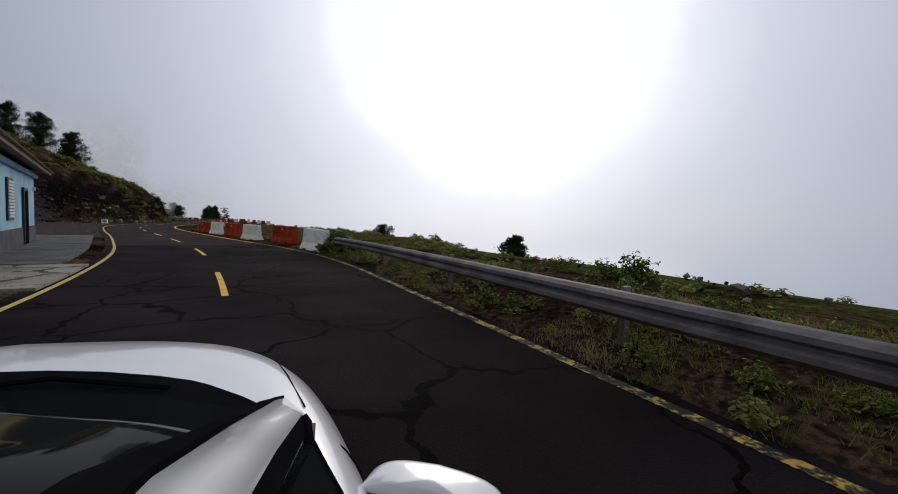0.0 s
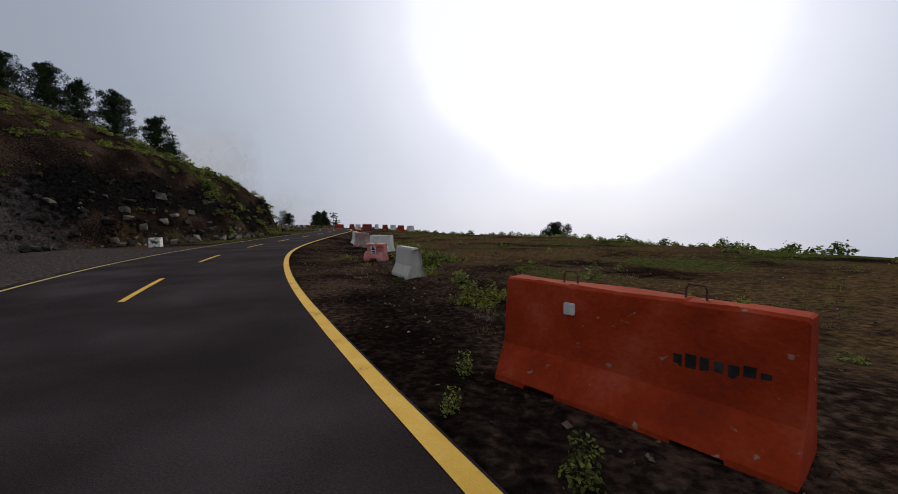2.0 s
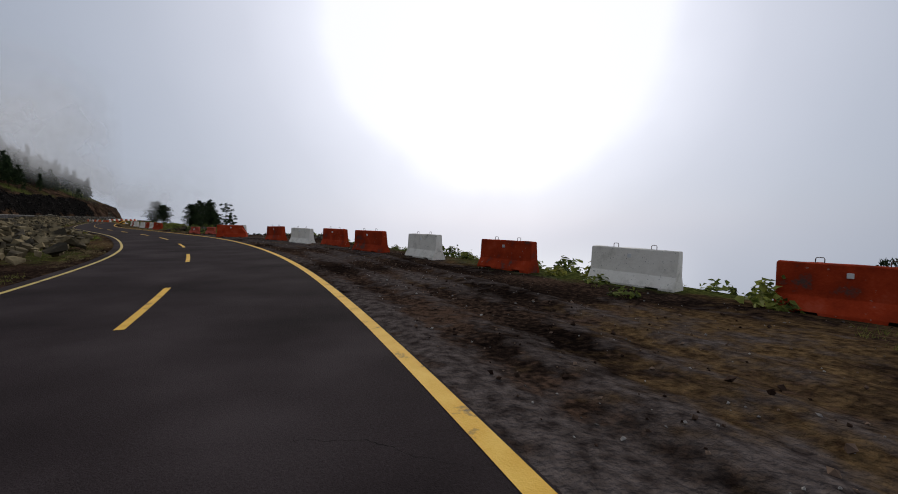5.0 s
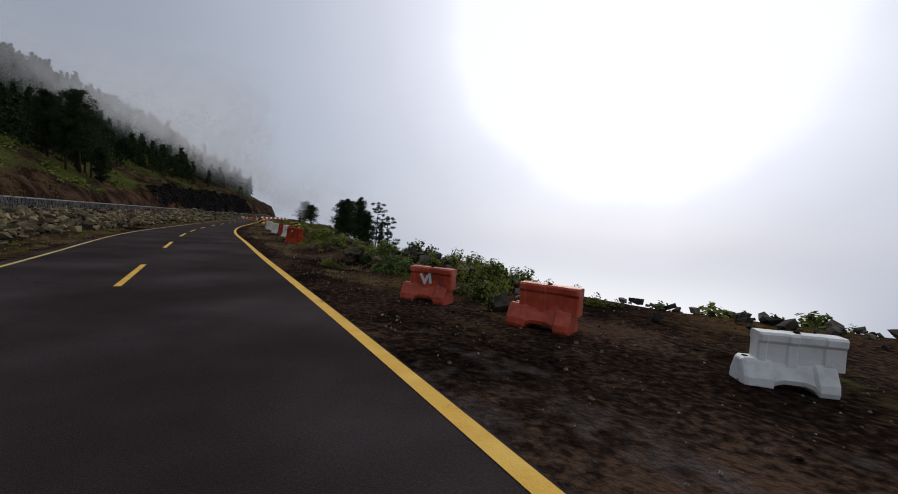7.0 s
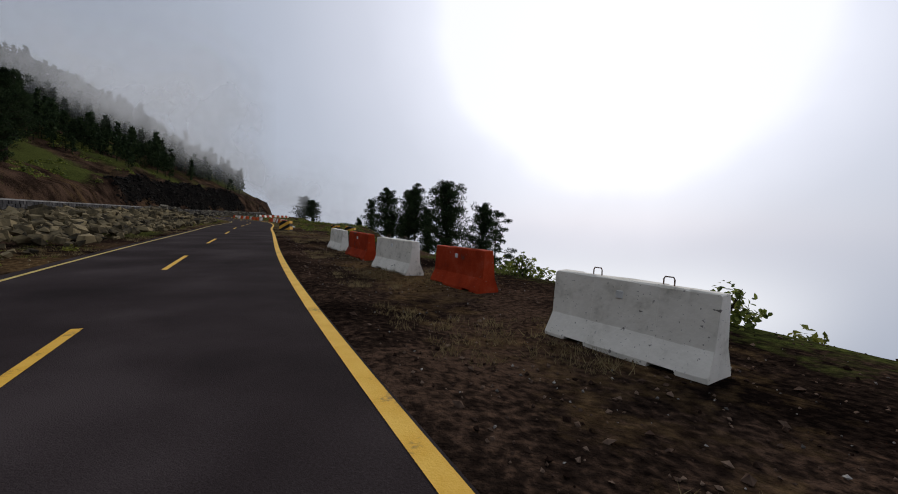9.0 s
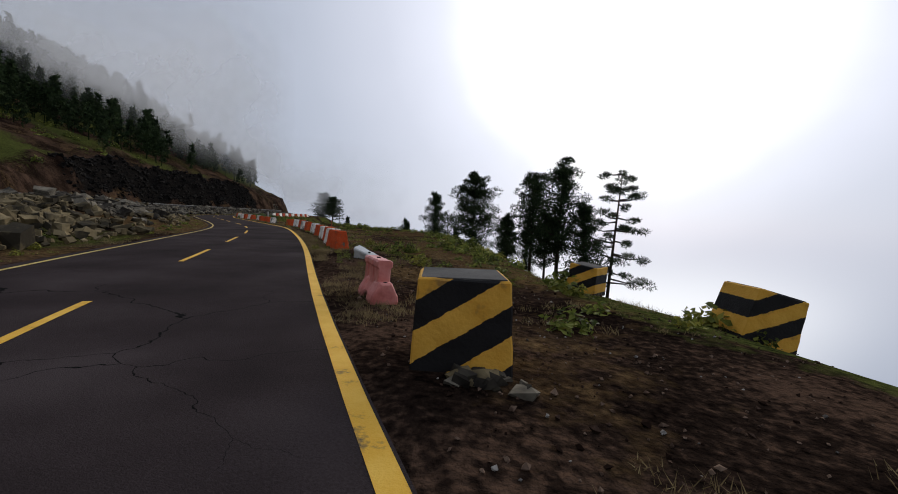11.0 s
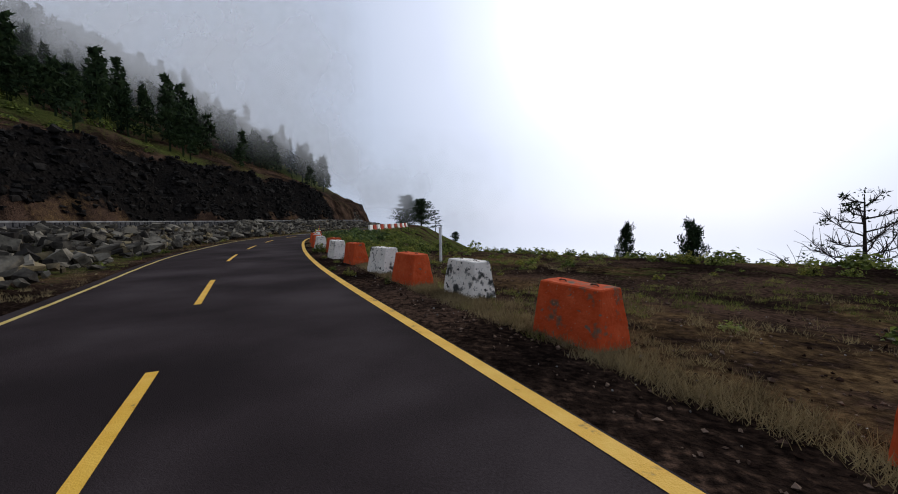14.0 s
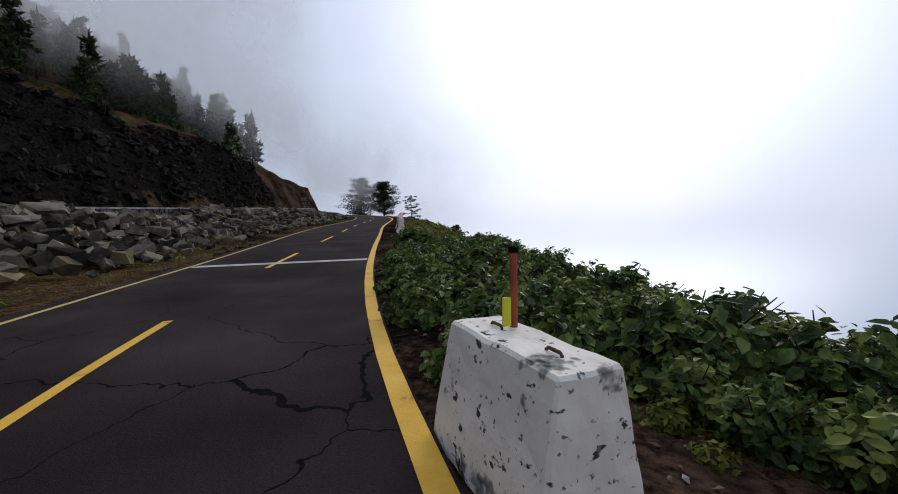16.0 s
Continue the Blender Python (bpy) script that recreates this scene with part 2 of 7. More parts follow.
RUST = material("rusty_rebar", [(0.08, 0.05, 0.035), (0.16, 0.08, 0.05)], 20.0, 0.85, 0.3, 80, 60, 0.3, metal=0.3)
STONE = material("wall_stone", [(0.018, 0.018, 0.020), (0.042, 0.041, 0.046), (0.09, 0.086, 0.087)], 1.6, 0.9, 0.6, 10, 12, 0.2, rand=0.3)
MORTAR = material("grey_mortar", [(0.06, 0.06, 0.06), (0.11, 0.107, 0.105)], 2.0, 0.95, 0.5, 20, 20, 0.1)
ROCK = material("basalt_rock", [(0.024, 0.021, 0.018), (0.080, 0.070, 0.055), (0.22, 0.195, 0.15)], 1.4, 0.9, 0.7, 9, 10, 0.06, rand=0.5)
ROCK_TAN = material("tan_rock", [(0.04, 0.034, 0.024), (0.12, 0.095, 0.055), (0.26, 0.205, 0.115)], 1.4, 0.9, 0.7, 9, 10, 0.06, rand=0.5)
BARK = material("pine_bark", [(0.022, 0.016, 0.012), (0.05, 0.036, 0.027)], 6.0, 0.95, 0.7, 14, 20, 0.05)
NEEDLES = material("pine_needles", [(0.010, 0.018, 0.008), (0.024, 0.040, 0.016), (0.045, 0.066, 0.026)], 0.9, 0.8, 0.0, None, 8, 0.08, rand=0.4, thin=0.25)
LEAF = material("shrub_leaves", [(0.040, 0.056, 0.013), (0.135, 0.170, 0.034), (0.29, 0.31, 0.07)], 1.2, 0.6, 0.0, None, 9, 0.1, rand=0.5, thin=0.4)
GRASS_G = material("green_grass", [(0.07, 0.088, 0.02), (0.165, 0.18, 0.042), (0.28, 0.27, 0.075)], 0.6, 0.8, 0.0, None, 5, 0.08, rand=0.4, thin=0.3)
GRASS_D = material("dry_grass", [(0.11, 0.082, 0.042), (0.22, 0.165, 0.085), (0.34, 0.27, 0.14)], 0.6, 0.85, 0.0, None, 5, 0.06, rand=0.4, thin=0.3)
BLACK = material("black_plastic", [(0.006, 0.006, 0.007), (0.011, 0.011, 0.012)], 5.0, 0.8, 0.0, None, 30, 0.0)


# ---- small mesh helpers ----
def mesh_of(name, verts, faces, mat=None, smooth=False):
    me = bpy.data.meshes.new(name)
    me.from_pydata([tuple(map(float, v)) for v in verts], [], [tuple(map(int, f)) for f in faces])
    me.update()
    for m in (mat if isinstance(mat, (list, tuple)) else [mat] if mat else []):
        me.materials.append(m)
    if smooth:
        me.polygons.foreach_set("use_smooth", [True] * len(me.polygons))
    return me


def big_mesh(name, V, F, mat, smooth=False):
    """A mesh from numpy arrays: V (n, 3), F (m, 3 or 4)."""
    me = bpy.data.meshes.new(name)
    V = np.ascontiguousarray(V, dtype=np.float32)
    F = np.ascontiguousarray(F, dtype=np.int32)
    k = F.shape[1]
    me.vertices.add(len(V))
    me.vertices.foreach_set("co", V.ravel())
    me.loops.add(F.size)
    me.loops.foreach_set("vertex_index", F.ravel())
    me.polygons.add(len(F))
    me.polygons.foreach_set("loop_start", np.arange(0, F.size, k, dtype=np.int32))
    me.polygons.foreach_set("loop_total", np.full(len(F), k, dtype=np.int32))
    me.update(calc_edges=True)
    me.polygons.foreach_set("use_smooth", np.full(len(F), bool(smooth)))
    me.materials.append(mat)
    return me


def part(name, me, parent, label="", m=None):
    ob = new(name, me)
    ob.parent = parent
    if m is not None:
        ob.matrix_basis = m
    if label:
        ob["label"] = label
    return ob


def bm_part(name, bm, mat, parent, label="", m=None, smooth=False):
    me = bpy.data.meshes.new(name)
    bm.to_mesh(me)
    bm.free()
    me.materials.append(mat)
    if smooth:
        me.polygons.foreach_set("use_smooth", [True] * len(me.polygons))
    return part(name, me, parent, label, m)


def box_bm(sx, sy, sz, bevel=0.0, cx=0, cy=0, cz=0, seg=2):
    bm = bmesh.new()
    bmesh.ops.create_cube(bm, size=1.0)
    for v in bm.verts:
        v.co = (v.co.x * sx + cx, v.co.y * sy + cy, v.co.z * sz + cz)
    if bevel:
        bmesh.ops.bevel(bm, geom=bm.edges[:], offset=bevel, segments=seg, affect="EDGES")
    return bm


def tube(points, r, sides=8, closed_ends=True):
    """Vertices and faces of a tube along points; r is a number or one per point."""
    V, F = [], []
    P = [Vector(p) for p in points]
    rs = r if isinstance(r, (list, tuple)) else [r] * len(P)
    for i, p in enumerate(P):
        d = (P[min(i + 1, len(P) - 1)] - P[max(i - 1, 0)]).normalized()
        u = d.cross(Vector((0, 0, 1)))
        if u.length < 1e-3:
            u = Vector((1, 0, 0))
        u.normalize()
        w = d.cross(u)
        for k in range(sides):
            a = 2 * math.pi * k / sides
            V.append(p + (u * math.cos(a) + w * math.sin(a)) * rs[i])
    for i in range(len(P) - 1):
        for k in range(sides):
            a, b = i * sides + k, i * sides + (k + 1) % sides
            F.append((a, b, b + sides, a + sides))
    if closed_ends:
        F.append(tuple(range(sides - 1, -1, -1)))
        F.append(tuple(range((len(P) - 1) * sides, len(P) * sides)))
    return V, F


# ---- the line of the road ----
ROUTE = [(53.5, -70), (53, -50), (52, -34), (50.2, -18)] + [tuple(m.translation[:2]) for _, m in PATH] + [
    (-95.6, 277.5), (-98.7, 288.3), (-101.3, 299), (-105.5, 320), (-112, 342), (-127, 374), (-150, 408), (-182, 440), (-220, 468)]
RP = np.array(ROUTE)
chord = np.concatenate([[0], np.cumsum(np.linalg.norm(np.diff(RP, axis=0), axis=1))])


def spline(x, y, q):
    n = len(x)
    h = np.diff(x)
    A = np.zeros((n, n))
    r = np.zeros(n)
    A[0, 0] = A[-1, -1] = 1
    for i in range(1, n - 1):
        A[i, i - 1], A[i, i], A[i, i + 1] = h[i - 1], 2 * (h[i - 1] + h[i]), h[i]
        r[i] = 6 * ((y[i + 1] - y[i]) / h[i] - (y[i] - y[i - 1]) / h[i - 1])
    m = np.linalg.solve(A, r)
    i = np.clip(np.searchsorted(x, q) - 1, 0, n - 2)
    a, c = x[i + 1] - q, q - x[i]
    return m[i] * a ** 3 / 6 / h[i] + m[i + 1] * c ** 3 / 6 / h[i] + (y[i] / h[i] - m[i] * h[i] / 6) * a + (y[i + 1] / h[i] - m[i + 1] * h[i] / 6) * c


qq = np.arange(0, chord[-1], 0.5)
CX, CY = spline(chord, RP[:, 0], qq), spline(chord, RP[:, 1], qq)
S = np.concatenate([[0], np.cumsum(np.hypot(np.diff(CX), np.diff(CY)))])
S -= np.interp(chord[4], qq, S)
TX, TY = np.gradient(CX), np.gradient(CY)
tl = np.hypot(TX, TY)
TX, TY = TX / tl, TY / tl


def smooth_interp(x, knots):
    k = np.array(knots)
    a = np.asarray(x, dtype=float)
    return sum(np.interp(a + o, k[:, 0], k[:, 1]) for o in (-4, -2, 0, 2, 4)) / 5


RIGHT_K = [(-75, 2.2), (-20, 2.6), (0, 2.85), (5, 2.85), (9, 3.1), (13, 3.45), (16, 3.4), (19, 3.2), (22, 2.65), (25, 2.15), (28, 1.88), (33, 1.5), (36, 1.27), (42, 0.95),
           (47, 0.5), (52, 0.31), (63, 0.2), (72, 0.5), (90, 0.8), (115, 1.5), (126, 1.82), (133, 1.97), (140, 1.65), (147, 1.27), (155, 0.93), (160, 0.84),
           (168, 1.05), (180, 0.97), (195, 0.7), (217, 0.48), (221, 0.5), (227, 0.86), (236, 1.1), (243, 1.27), (248, 1.55), (253, 1.95), (256, 2.12), (262, 2.06), (270, 1.87), (278, 1.63),
           (288, 1.17), (294, 0.70), (301, 0.5), (308, 0.52), (312, 0.55), (315, 0.72), (320, 0.95), (328, 1.3), (520, 1.3)]
CENTRE_K = [(-75, -0.6), (0, 0.0), (7, -0.08), (11, -0.15), (16, -0.28), (20, -0.43), (24.5, -0.79), (28, -1.04), (32.5, -1.3), (36, -1.5), (40.4, -1.8), (44, -2.1), (50, -2.58), (57, -2.65), (66, -2.65), (69, -2.52),
            (73, -2.4), (76, -2.26), (90, -2.0), (118, -1.2), (126, -1.02), (130, -0.97), (135, -1.0), (142, -1.37), (151, -1.77), (160, -2.0), (168, -1.86), (172, -1.65), (185, -1.58), (200, -2.0), (220, -2.4), (225, -2.16),
            (229, -1.94), (233, -1.82), (237, -1.6), (242, -1.25), (247, -1.35), (251, -1.08), (255, -0.8), (259, -0.5), (265, -0.95), (278, -1.05), (285, -1.6), (289, -1.8), (293, -2.08), (301, -2.1), (304, -1.95), (310, -1.95), (314, -1.8), (317, -1.5), (322, -1.3), (330, -1.0), (350, -1.3), (520, -1.3)]
LEFT_K = [(-75, -3.3), (7, -2.7), (13, -2.7), (20, -2.97), (27, -3.65), (30, -3.6), (37, -4.16), (44, -4.64), (52, -5.45), (60, -5.6), (67, -5.5), (76, -5.15), (98, -4.6), (123, -3.25), (134, -3.45), (143, -3.66), (150, -4.0),
          (155, -4.17), (165, -4.5), (174, -4.1), (183, -3.72), (200, -4.2), (224, -4.7), (232, -4.3), (238, -4.0), (243, -3.5), (250, -3.4), (257, -2.86), (263, -2.75), (267, -3.3), (276, -3.5), (282, -3.6), (287, -4.36), (296, -4.7), (303, -4.6), (309, -4.2), (312.5, -3.85), (316, -3.5), (323, -3.4), (340, -3.9), (520, -4.0)]
DASH_ENDS = [-13.6, -5.2, 3, 11.2, 19.6, 28, 35.6, 44, 52.2, 60.2, 69, 76.6, 85.5, 94.5, 103.4, 112.4, 121.3, 129, 137.9, 145.8, 155, 163.9, 172, 178.6, 185.4, 194, 203, 212, 220.9, 229, 236, 243, 250.9, 258.4, 266, 273, 280,
             288.9, 296.2, 303.8, 312, 320, 328, 336, 344, 352, 360, 368, 376, 384]


def right_of(s):
    return smooth_interp(s, RIGHT_K)


def centre_of(s):
    return smooth_interp(s, CENTRE_K)


def left_of(s):
    return smooth_interp(s, LEFT_K)


def at(s, d):
    """World xy of the place s metres along the road, d metres right of the driven line."""
    x, y = np.interp(s, S, CX), np.interp(s, S, CY)
    tx, ty = np.interp(s, S, TX), np.interp(s, S, TY)
    return x + d * ty, y - d * tx


def heading(s):
    """Turn about z that lays +y along the road."""
    return math.atan2(-float(np.interp(s, S, TX)), float(np.interp(s, S, TY)))


def to_sd(X, Y):
    """Road coordinates of many world points."""
    X, Y = np.atleast_1d(X).astype(float), np.atleast_1d(Y).astype(float)
    so, do = np.empty_like(X), np.empty_like(X)
    step = 2
    cx, cy = CX[::step], CY[::step]
    for i in range(0, len(X), 20000):
        x, y = X[i:i + 20000, None], Y[i:i + 20000, None]
        k = np.argmin((x - cx) ** 2 + (y - cy) ** 2, axis=1) * step
        dx, dy = X[i:i + 20000] - CX[k], Y[i:i + 20000] - CY[k]
        so[i:i + 20000] = S[k] + dx * TX[k] + dy * TY[k]
        do[i:i + 20000] = dx * TY[k] - dy * TX[k]
    return so, do


# ---- terrain heights ----
EDGE_K = [(-75, 12), (0, 9.8), (5, 9.6), (10, 10.5), (23, 15), (32, 20), (48, 21), (56, 24), (78, 23), (100, 13), (109, 10), (120, 9), (128, 8.3), (134, 10), (140, 13), (146, 12.5), (150, 9), (155, 6.8),
          (163, 6.8), (171, 8), (178, 9), (185, 8.2), (200, 8.5), (217, 6.2), (221, 6.2), (228, 8), (233, 10), (240, 13), (250, 18), (260, 22), (270, 22), (278, 18), (285, 12), (290, 8.5),
          (295, 5.2), (300, 4.6), (310, 4.4), (318, 4.6), (326, 5.2), (345, 5.6), (370, 6), (520, 8)]
SHOULDER_K = [(-75, 0.3), (0, 0.34), (9, 0.34), (17, 0.24), (23, 0.12), (32, 0.04), (42, -0.04), (64, -0.2), (70, -0.15), (76, -0.16), (100, -0.05), (117, 0.03), (124, 0.07), (131, 0.08), (137, 0.03),
              (148, -0.08), (168, -0.13), (172, -0.06), (176, -0.11), (187, -0.1), (215, -0.05), (230, 0), (244, -0.13), (250, -0.05), (260, -0.1), (270, -0.1), (280, 0), (285, 0), (292, -0.05),
              (302, -0.13), (310, -0.1), (520, -0.1)]
TOE_K = [(-75, 40), (0, 40), (25, 30), (40, 20), (56, 14), (64, 11), (72, 6.5), (78, 4.2), (86, 3.2), (98, 3.4), (105, 5), (112, 9), (120, 12), (135, 15), (160, 16), (200, 17), (260, 18), (285, 17), (330, 14), (360, 12.5), (385, 10),
         (405, 6.5), (425, 4), (520, 4)]
CUT_K = [(-75, 2), (0, 3), (30, 5), (50, 6), (64, 6.6), (80, 6.8), (92, 5.6), (100, 3.8), (108, 1.5), (116, 1.0), (128, 1.6), (145, 2.6), (170, 2.8), (200, 3.0), (250, 3.2), (272, 3.5), (290, 4.5), (300, 7), (312, 9), (330, 9.5), (362, 9.5), (376, 6.5), (400, 5), (420, 6), (520, 6)]
SLOPE_K = [(-75, 0.35), (60, 0.42), (100, 0.45), (110, 0.4), (130, 0.48), (180, 0.52), (220, 0.52), (260, 0.42), (330, 0.36), (360, 0.40), (390, 0.52), (430, 0.60), (520, 0.60)]


def soft(x, k=1.0):
    return np.logaddexp(0, x / k) * k


WAVES = {}


def noise2(x, y, seed=0):
    if seed not in WAVES:
        r = np.random.RandomState(seed)
        WAVES[seed] = []
        for i in range(7):
            a, f = r.uniform(0, 6.283), r.uniform(0.6, 1.6)
            WAVES[seed].append((math.cos(a) * f, math.sin(a) * f, r.uniform(0, 6.283)))
    v = 0.0
    for cx, cy, ph in WAVES[seed]:
        v = v + np.sin(x * cx + y * cy + ph)
    return v / 7


def height(s, d, x, y):
    r = right_of(s)
    q = d - r
    e = left_of(s) - d
    edge = smooth_interp(s, EDGE_K) - r
    # right side: shoulder, field, drop
    zr = smooth_interp(s, SHOULDER_K) * np.clip(q / 2.0, 0, 1)
    bumps = noise2(x * 0.9, y * 0.9, 3) * 0.10 + noise2(x * 2.6, y * 2.6, 4) * 0.05
    zr = zr + bumps * np.clip((q - 0.6) / 3, 0, 1)
    zr = zr + 0.22 * np.clip((q - 5) / 10, 0, 1) * np.clip((s - 22) / 10, 0, 1) * np.clip((90 - s) / 15, 0, 1)
    over = q - edge + noise2(x * 0.5, y * 0.5, 8) * 0.8
    shelf = np.clip((s - 284) / 14, 0, 1) * np.clip((350 - s) / 14, 0, 1)
    zr = zr - (0.5 - 0.17 * shelf) * soft(over, 0.5) - 0.3 * soft(over - 18, 2.0) - 0.02 * np.clip(q, 0, 30)
    rut = np.clip((s - 36) / 8, 0, 1) * np.clip((150 - s) / 10, 0, 1) * np.clip((q - 0.3) / 0.5, 0, 1) * np.clip((4.6 - q) / 1.2, 0, 1)
    zr = zr + 0.03 * rut * np.sin(q * 6.0 + 1.5 * np.sin(s * 0.05) + 0.8 * np.sin(s * 0.13))
    berm = np.exp(-((q - 4.6) / 1.3) ** 2) * np.clip((s - 150) / 5, 0, 1) * np.clip((168 - s) / 4, 0, 1)
    zr = zr + 0.55 * berm * (1 + 0.5 * noise2(x, y, 9))
    # left side: verge, rock apron, cut face, hillside
    toe, cut, slope = smooth_interp(s, TOE_K), smooth_interp(s, CUT_K), smooth_interp(s, SLOPE_K)
    rag = noise2(x * 0.35, y * 0.35, 5) * 1.6 + noise2(x * 1.1, y * 1.1, 6) * 0.5
    u = e - toe + rag * np.clip(e / 8, 0, 1)
    w = 0.55 * cut
    face = np.clip(u / np.maximum(w, 0.3), 0, 1)
    face = face ** 0.8
    ledge = np.clip(noise2(x * 0.8, y * 0.8, 41) * 0.22 + noise2(x * 2.1, y * 2.1, 42) * 0.12, -0.2, 0.2) * np.clip((face - 0.35) * 4, 0, 1) * np.clip((1 - face) * 4, 0, 1)
    face = np.clip(face + ledge, 0, 1)
    zl = cut * face + slope * soft(u - w, 1.5) * (u > 0)
    zl = np.where(zl > 45, 45 + (zl - 45) * 0.7, zl)
    zl = zl + np.clip(u / 3, 0, 1) * (noise2(x * 1.4, y * 1.4, 7) * 0.7 + noise2(x * 2.7, y * 2.7, 13) * 0.3 + noise2(x * 0.25, y * 0.25, 11) * 1.2)
    apron = np.clip((s - 118) / 20, 0, 1) * np.clip((e - 1.5) / 4, 0, 1)
    zl = zl + 0.55 * apron + bumps * np.clip((e - 1) / 4, 0, 1)
    # rubble heaped against the wall
    heap = np.clip((s - 205) / 15, 0, 1) * np.clip((385 - s) / 20, 0, 1) * np.clip((e - 3.2) / 3.5, 0, 1) * np.clip((11.5 - e) / 1.5, 0, 1)
    zl = zl + heap * np.clip(0.5 + 0.8 * noise2(x * 0.3, y * 0.3, 17), 0.1, 0.75)
    z = np.where(q > 0, zr, np.where(e > 0, zl, 0.0))
    # the bed lies a little below the carriageway
    return z - 0.05 * np.clip((0.35 - np.maximum(q, e)) / 0.3, 0, 1) - 0.012


def ground(x, y):
    s, d = to_sd(x, y)
    return height(s, d, np.atleast_1d(x).astype(float), np.atleast_1d(y).astype(float))


def gz(x, y):
    return float(ground(x, y)[0])


# ground sheet: a fine middle strip that follows the road, and coarse slopes to both sides
def strip(s0, s1, ds, ds_list):
    ss = np.arange(s0, s1 + ds, ds)
    D = np.array(ds_list)
    SS, DD = np.meshgrid(ss, D, indexing="ij")
    return SS, DD


D_LIST = list(-np.geomspace(9.5, 150, 52)[::-1]) + list(np.arange(-9.0, -2.01, 0.5)) + list(np.arange(-1.75, 9.01, 0.2)) + list(np.arange(9.5, 16.01, 0.5)) + list(np.geomspace(16.6, 120, 36)) + list(np.geomspace(135, 340, 8))
SS, DD = strip(-70, 500, 1.0, D_LIST)
XX, YY = at(SS, DD)
ZZ = height(SS.ravel(), DD.ravel(), XX.ravel(), YY.ravel()).reshape(SS.shape)
ni, nj = SS.shape
idx = np.arange(ni * nj).reshape(ni, nj)
GF = np.stack([idx[:-1, :-1], idx[:-1, 1:], idx[1:, 1:], idx[1:, :-1]], -1).reshape(-1, 4)
gme = big_mesh("ground", np.stack([XX, YY, ZZ], -1).reshape(-1, 3), GF, SOIL, True)

SOIL.name = "soil_and_ground_cover"


def cover_colour(s_, d_, x, y, z):
    """Share of green growth, dry grass, bare rock and grey gravel at each place of the ground."""
    r, l_ = right_of(s_), left_of(s_)
    q, e = d_ - r, l_ - d_
    n1, n2 = noise2(x * 0.35, y * 0.35, 31), noise2(x * 1.1, y * 1.1, 32)
    n3 = noise2(x * 0.12, y * 0.12, 33)
    edge = smooth_interp(s_, EDGE_K) - r
    win = lambda a, b, f=5.0: np.clip((s_ - a) / f, 0, 1) * np.clip((b - s_) / f, 0, 1)
    lush = 0.8 * win(280, 345, 10) + 0.12 * win(225, 280, 8) + 0.35 * win(150, 180) + 0.6 * win(-80, 22)
    green = np.where(q > 0, np.clip((q - 2.2) / 4, 0, 1) * np.clip(0.18 + lush * 0.5 + n1 * 0.9 + n2 * 0.5, 0, 1) + np.clip((q - edge + 3.0) / 3, 0, 1) * np.clip(0.45 + n2 * 0.6, 0, 1), 0)
    dry = np.where(q > 0, np.clip((q - 0.5) / 1.2, 0, 1) * np.clip(0.22 - 0.3 * win(16, 80) * np.clip((6 - q) / 2, 0, 1) + 0.3 * win(20, 112, 10) * np.clip((q - 5) / 3, 0, 1) + 0.04 * win(205, 245) + 0.22 * win(218, 266) * np.clip((q - 3) / 2, 0, 1) + 0.16 * win(205, 245) * np.clip((1.6 - q) / 0.8, 0, 1) + 0.55 * win(262, 300) * np.exp(-((q - 1.75) / 0.5) ** 2) - 0.15 * win(246, 264) * np.clip((6 - q) / 2, 0, 1) + n2 * 0.7 - n1 * 0.4, 0, 1), 0)
    gravel = np.where(q > 0, (0.8 * win(88, 152, 12)) * np.clip(1.1 - q / 9, 0, 1) * np.clip(0.7 + n2 * 0.8 + 0.25 * np.sin(q * 6.0 + 1.5 * np.sin(s_ * 0.05)), 0, 1), 0)
    tracks = win(38, 100, 8) * np.clip((q - 0.2) / 0.4, 0, 1) * np.clip((5.0 - q) / 1.5, 0, 1) * np.clip(np.sin(q * 6.0 + 1.5 * np.sin(s_ * 0.05) + 0.8 * np.sin(s_ * 0.13)) * 0.6 - 0.2 + 0.5 * n2, 0, 0.45)
    gravel = np.where(q > 0, np.maximum(gravel, tracks), gravel)
    hill = e > 0
    toe = smooth_interp(s_, TOE_K)
    u = e - toe
    green = green * (1 - 0.6 * win(222, 284, 8))
    green = np.where(hill, np.clip(e / 1.5, 0, 1) * np.clip(0.12 + n1 * 0.9 + n3 * 0.7 + 0.25 * (u > 6), 0, 1), green)
    dry = np.where(hill, np.clip(0.28 + n2 * 0.6 - n3 * 0.4, 0, 1) * (1 - 0.3 * (u > 0)), dry)
    dry = np.where(hill & (s_ < 112) & (u > 0), np.clip(dry * 0.75, 0, 1), dry)
    green = np.where(hill & (s_ < 112) & (u > 1), np.clip(green + 0.08 + 0.5 * n2, 0, 1), green)
    dry = np.where(hill & (s_ < 16), 1.0, dry)
    lay = win(27, 72, 6) * np.clip((13 - e) / 3, 0, 1)
    turnout = win(236, 276, 6) * np.clip((6.0 - e) / 2, 0, 1)
    dry, green = np.where(hill, np.maximum(dry, turnout), dry), np.where(hill, green * (1 - turnout), green)
    gravel = np.where(hill, lay, gravel)
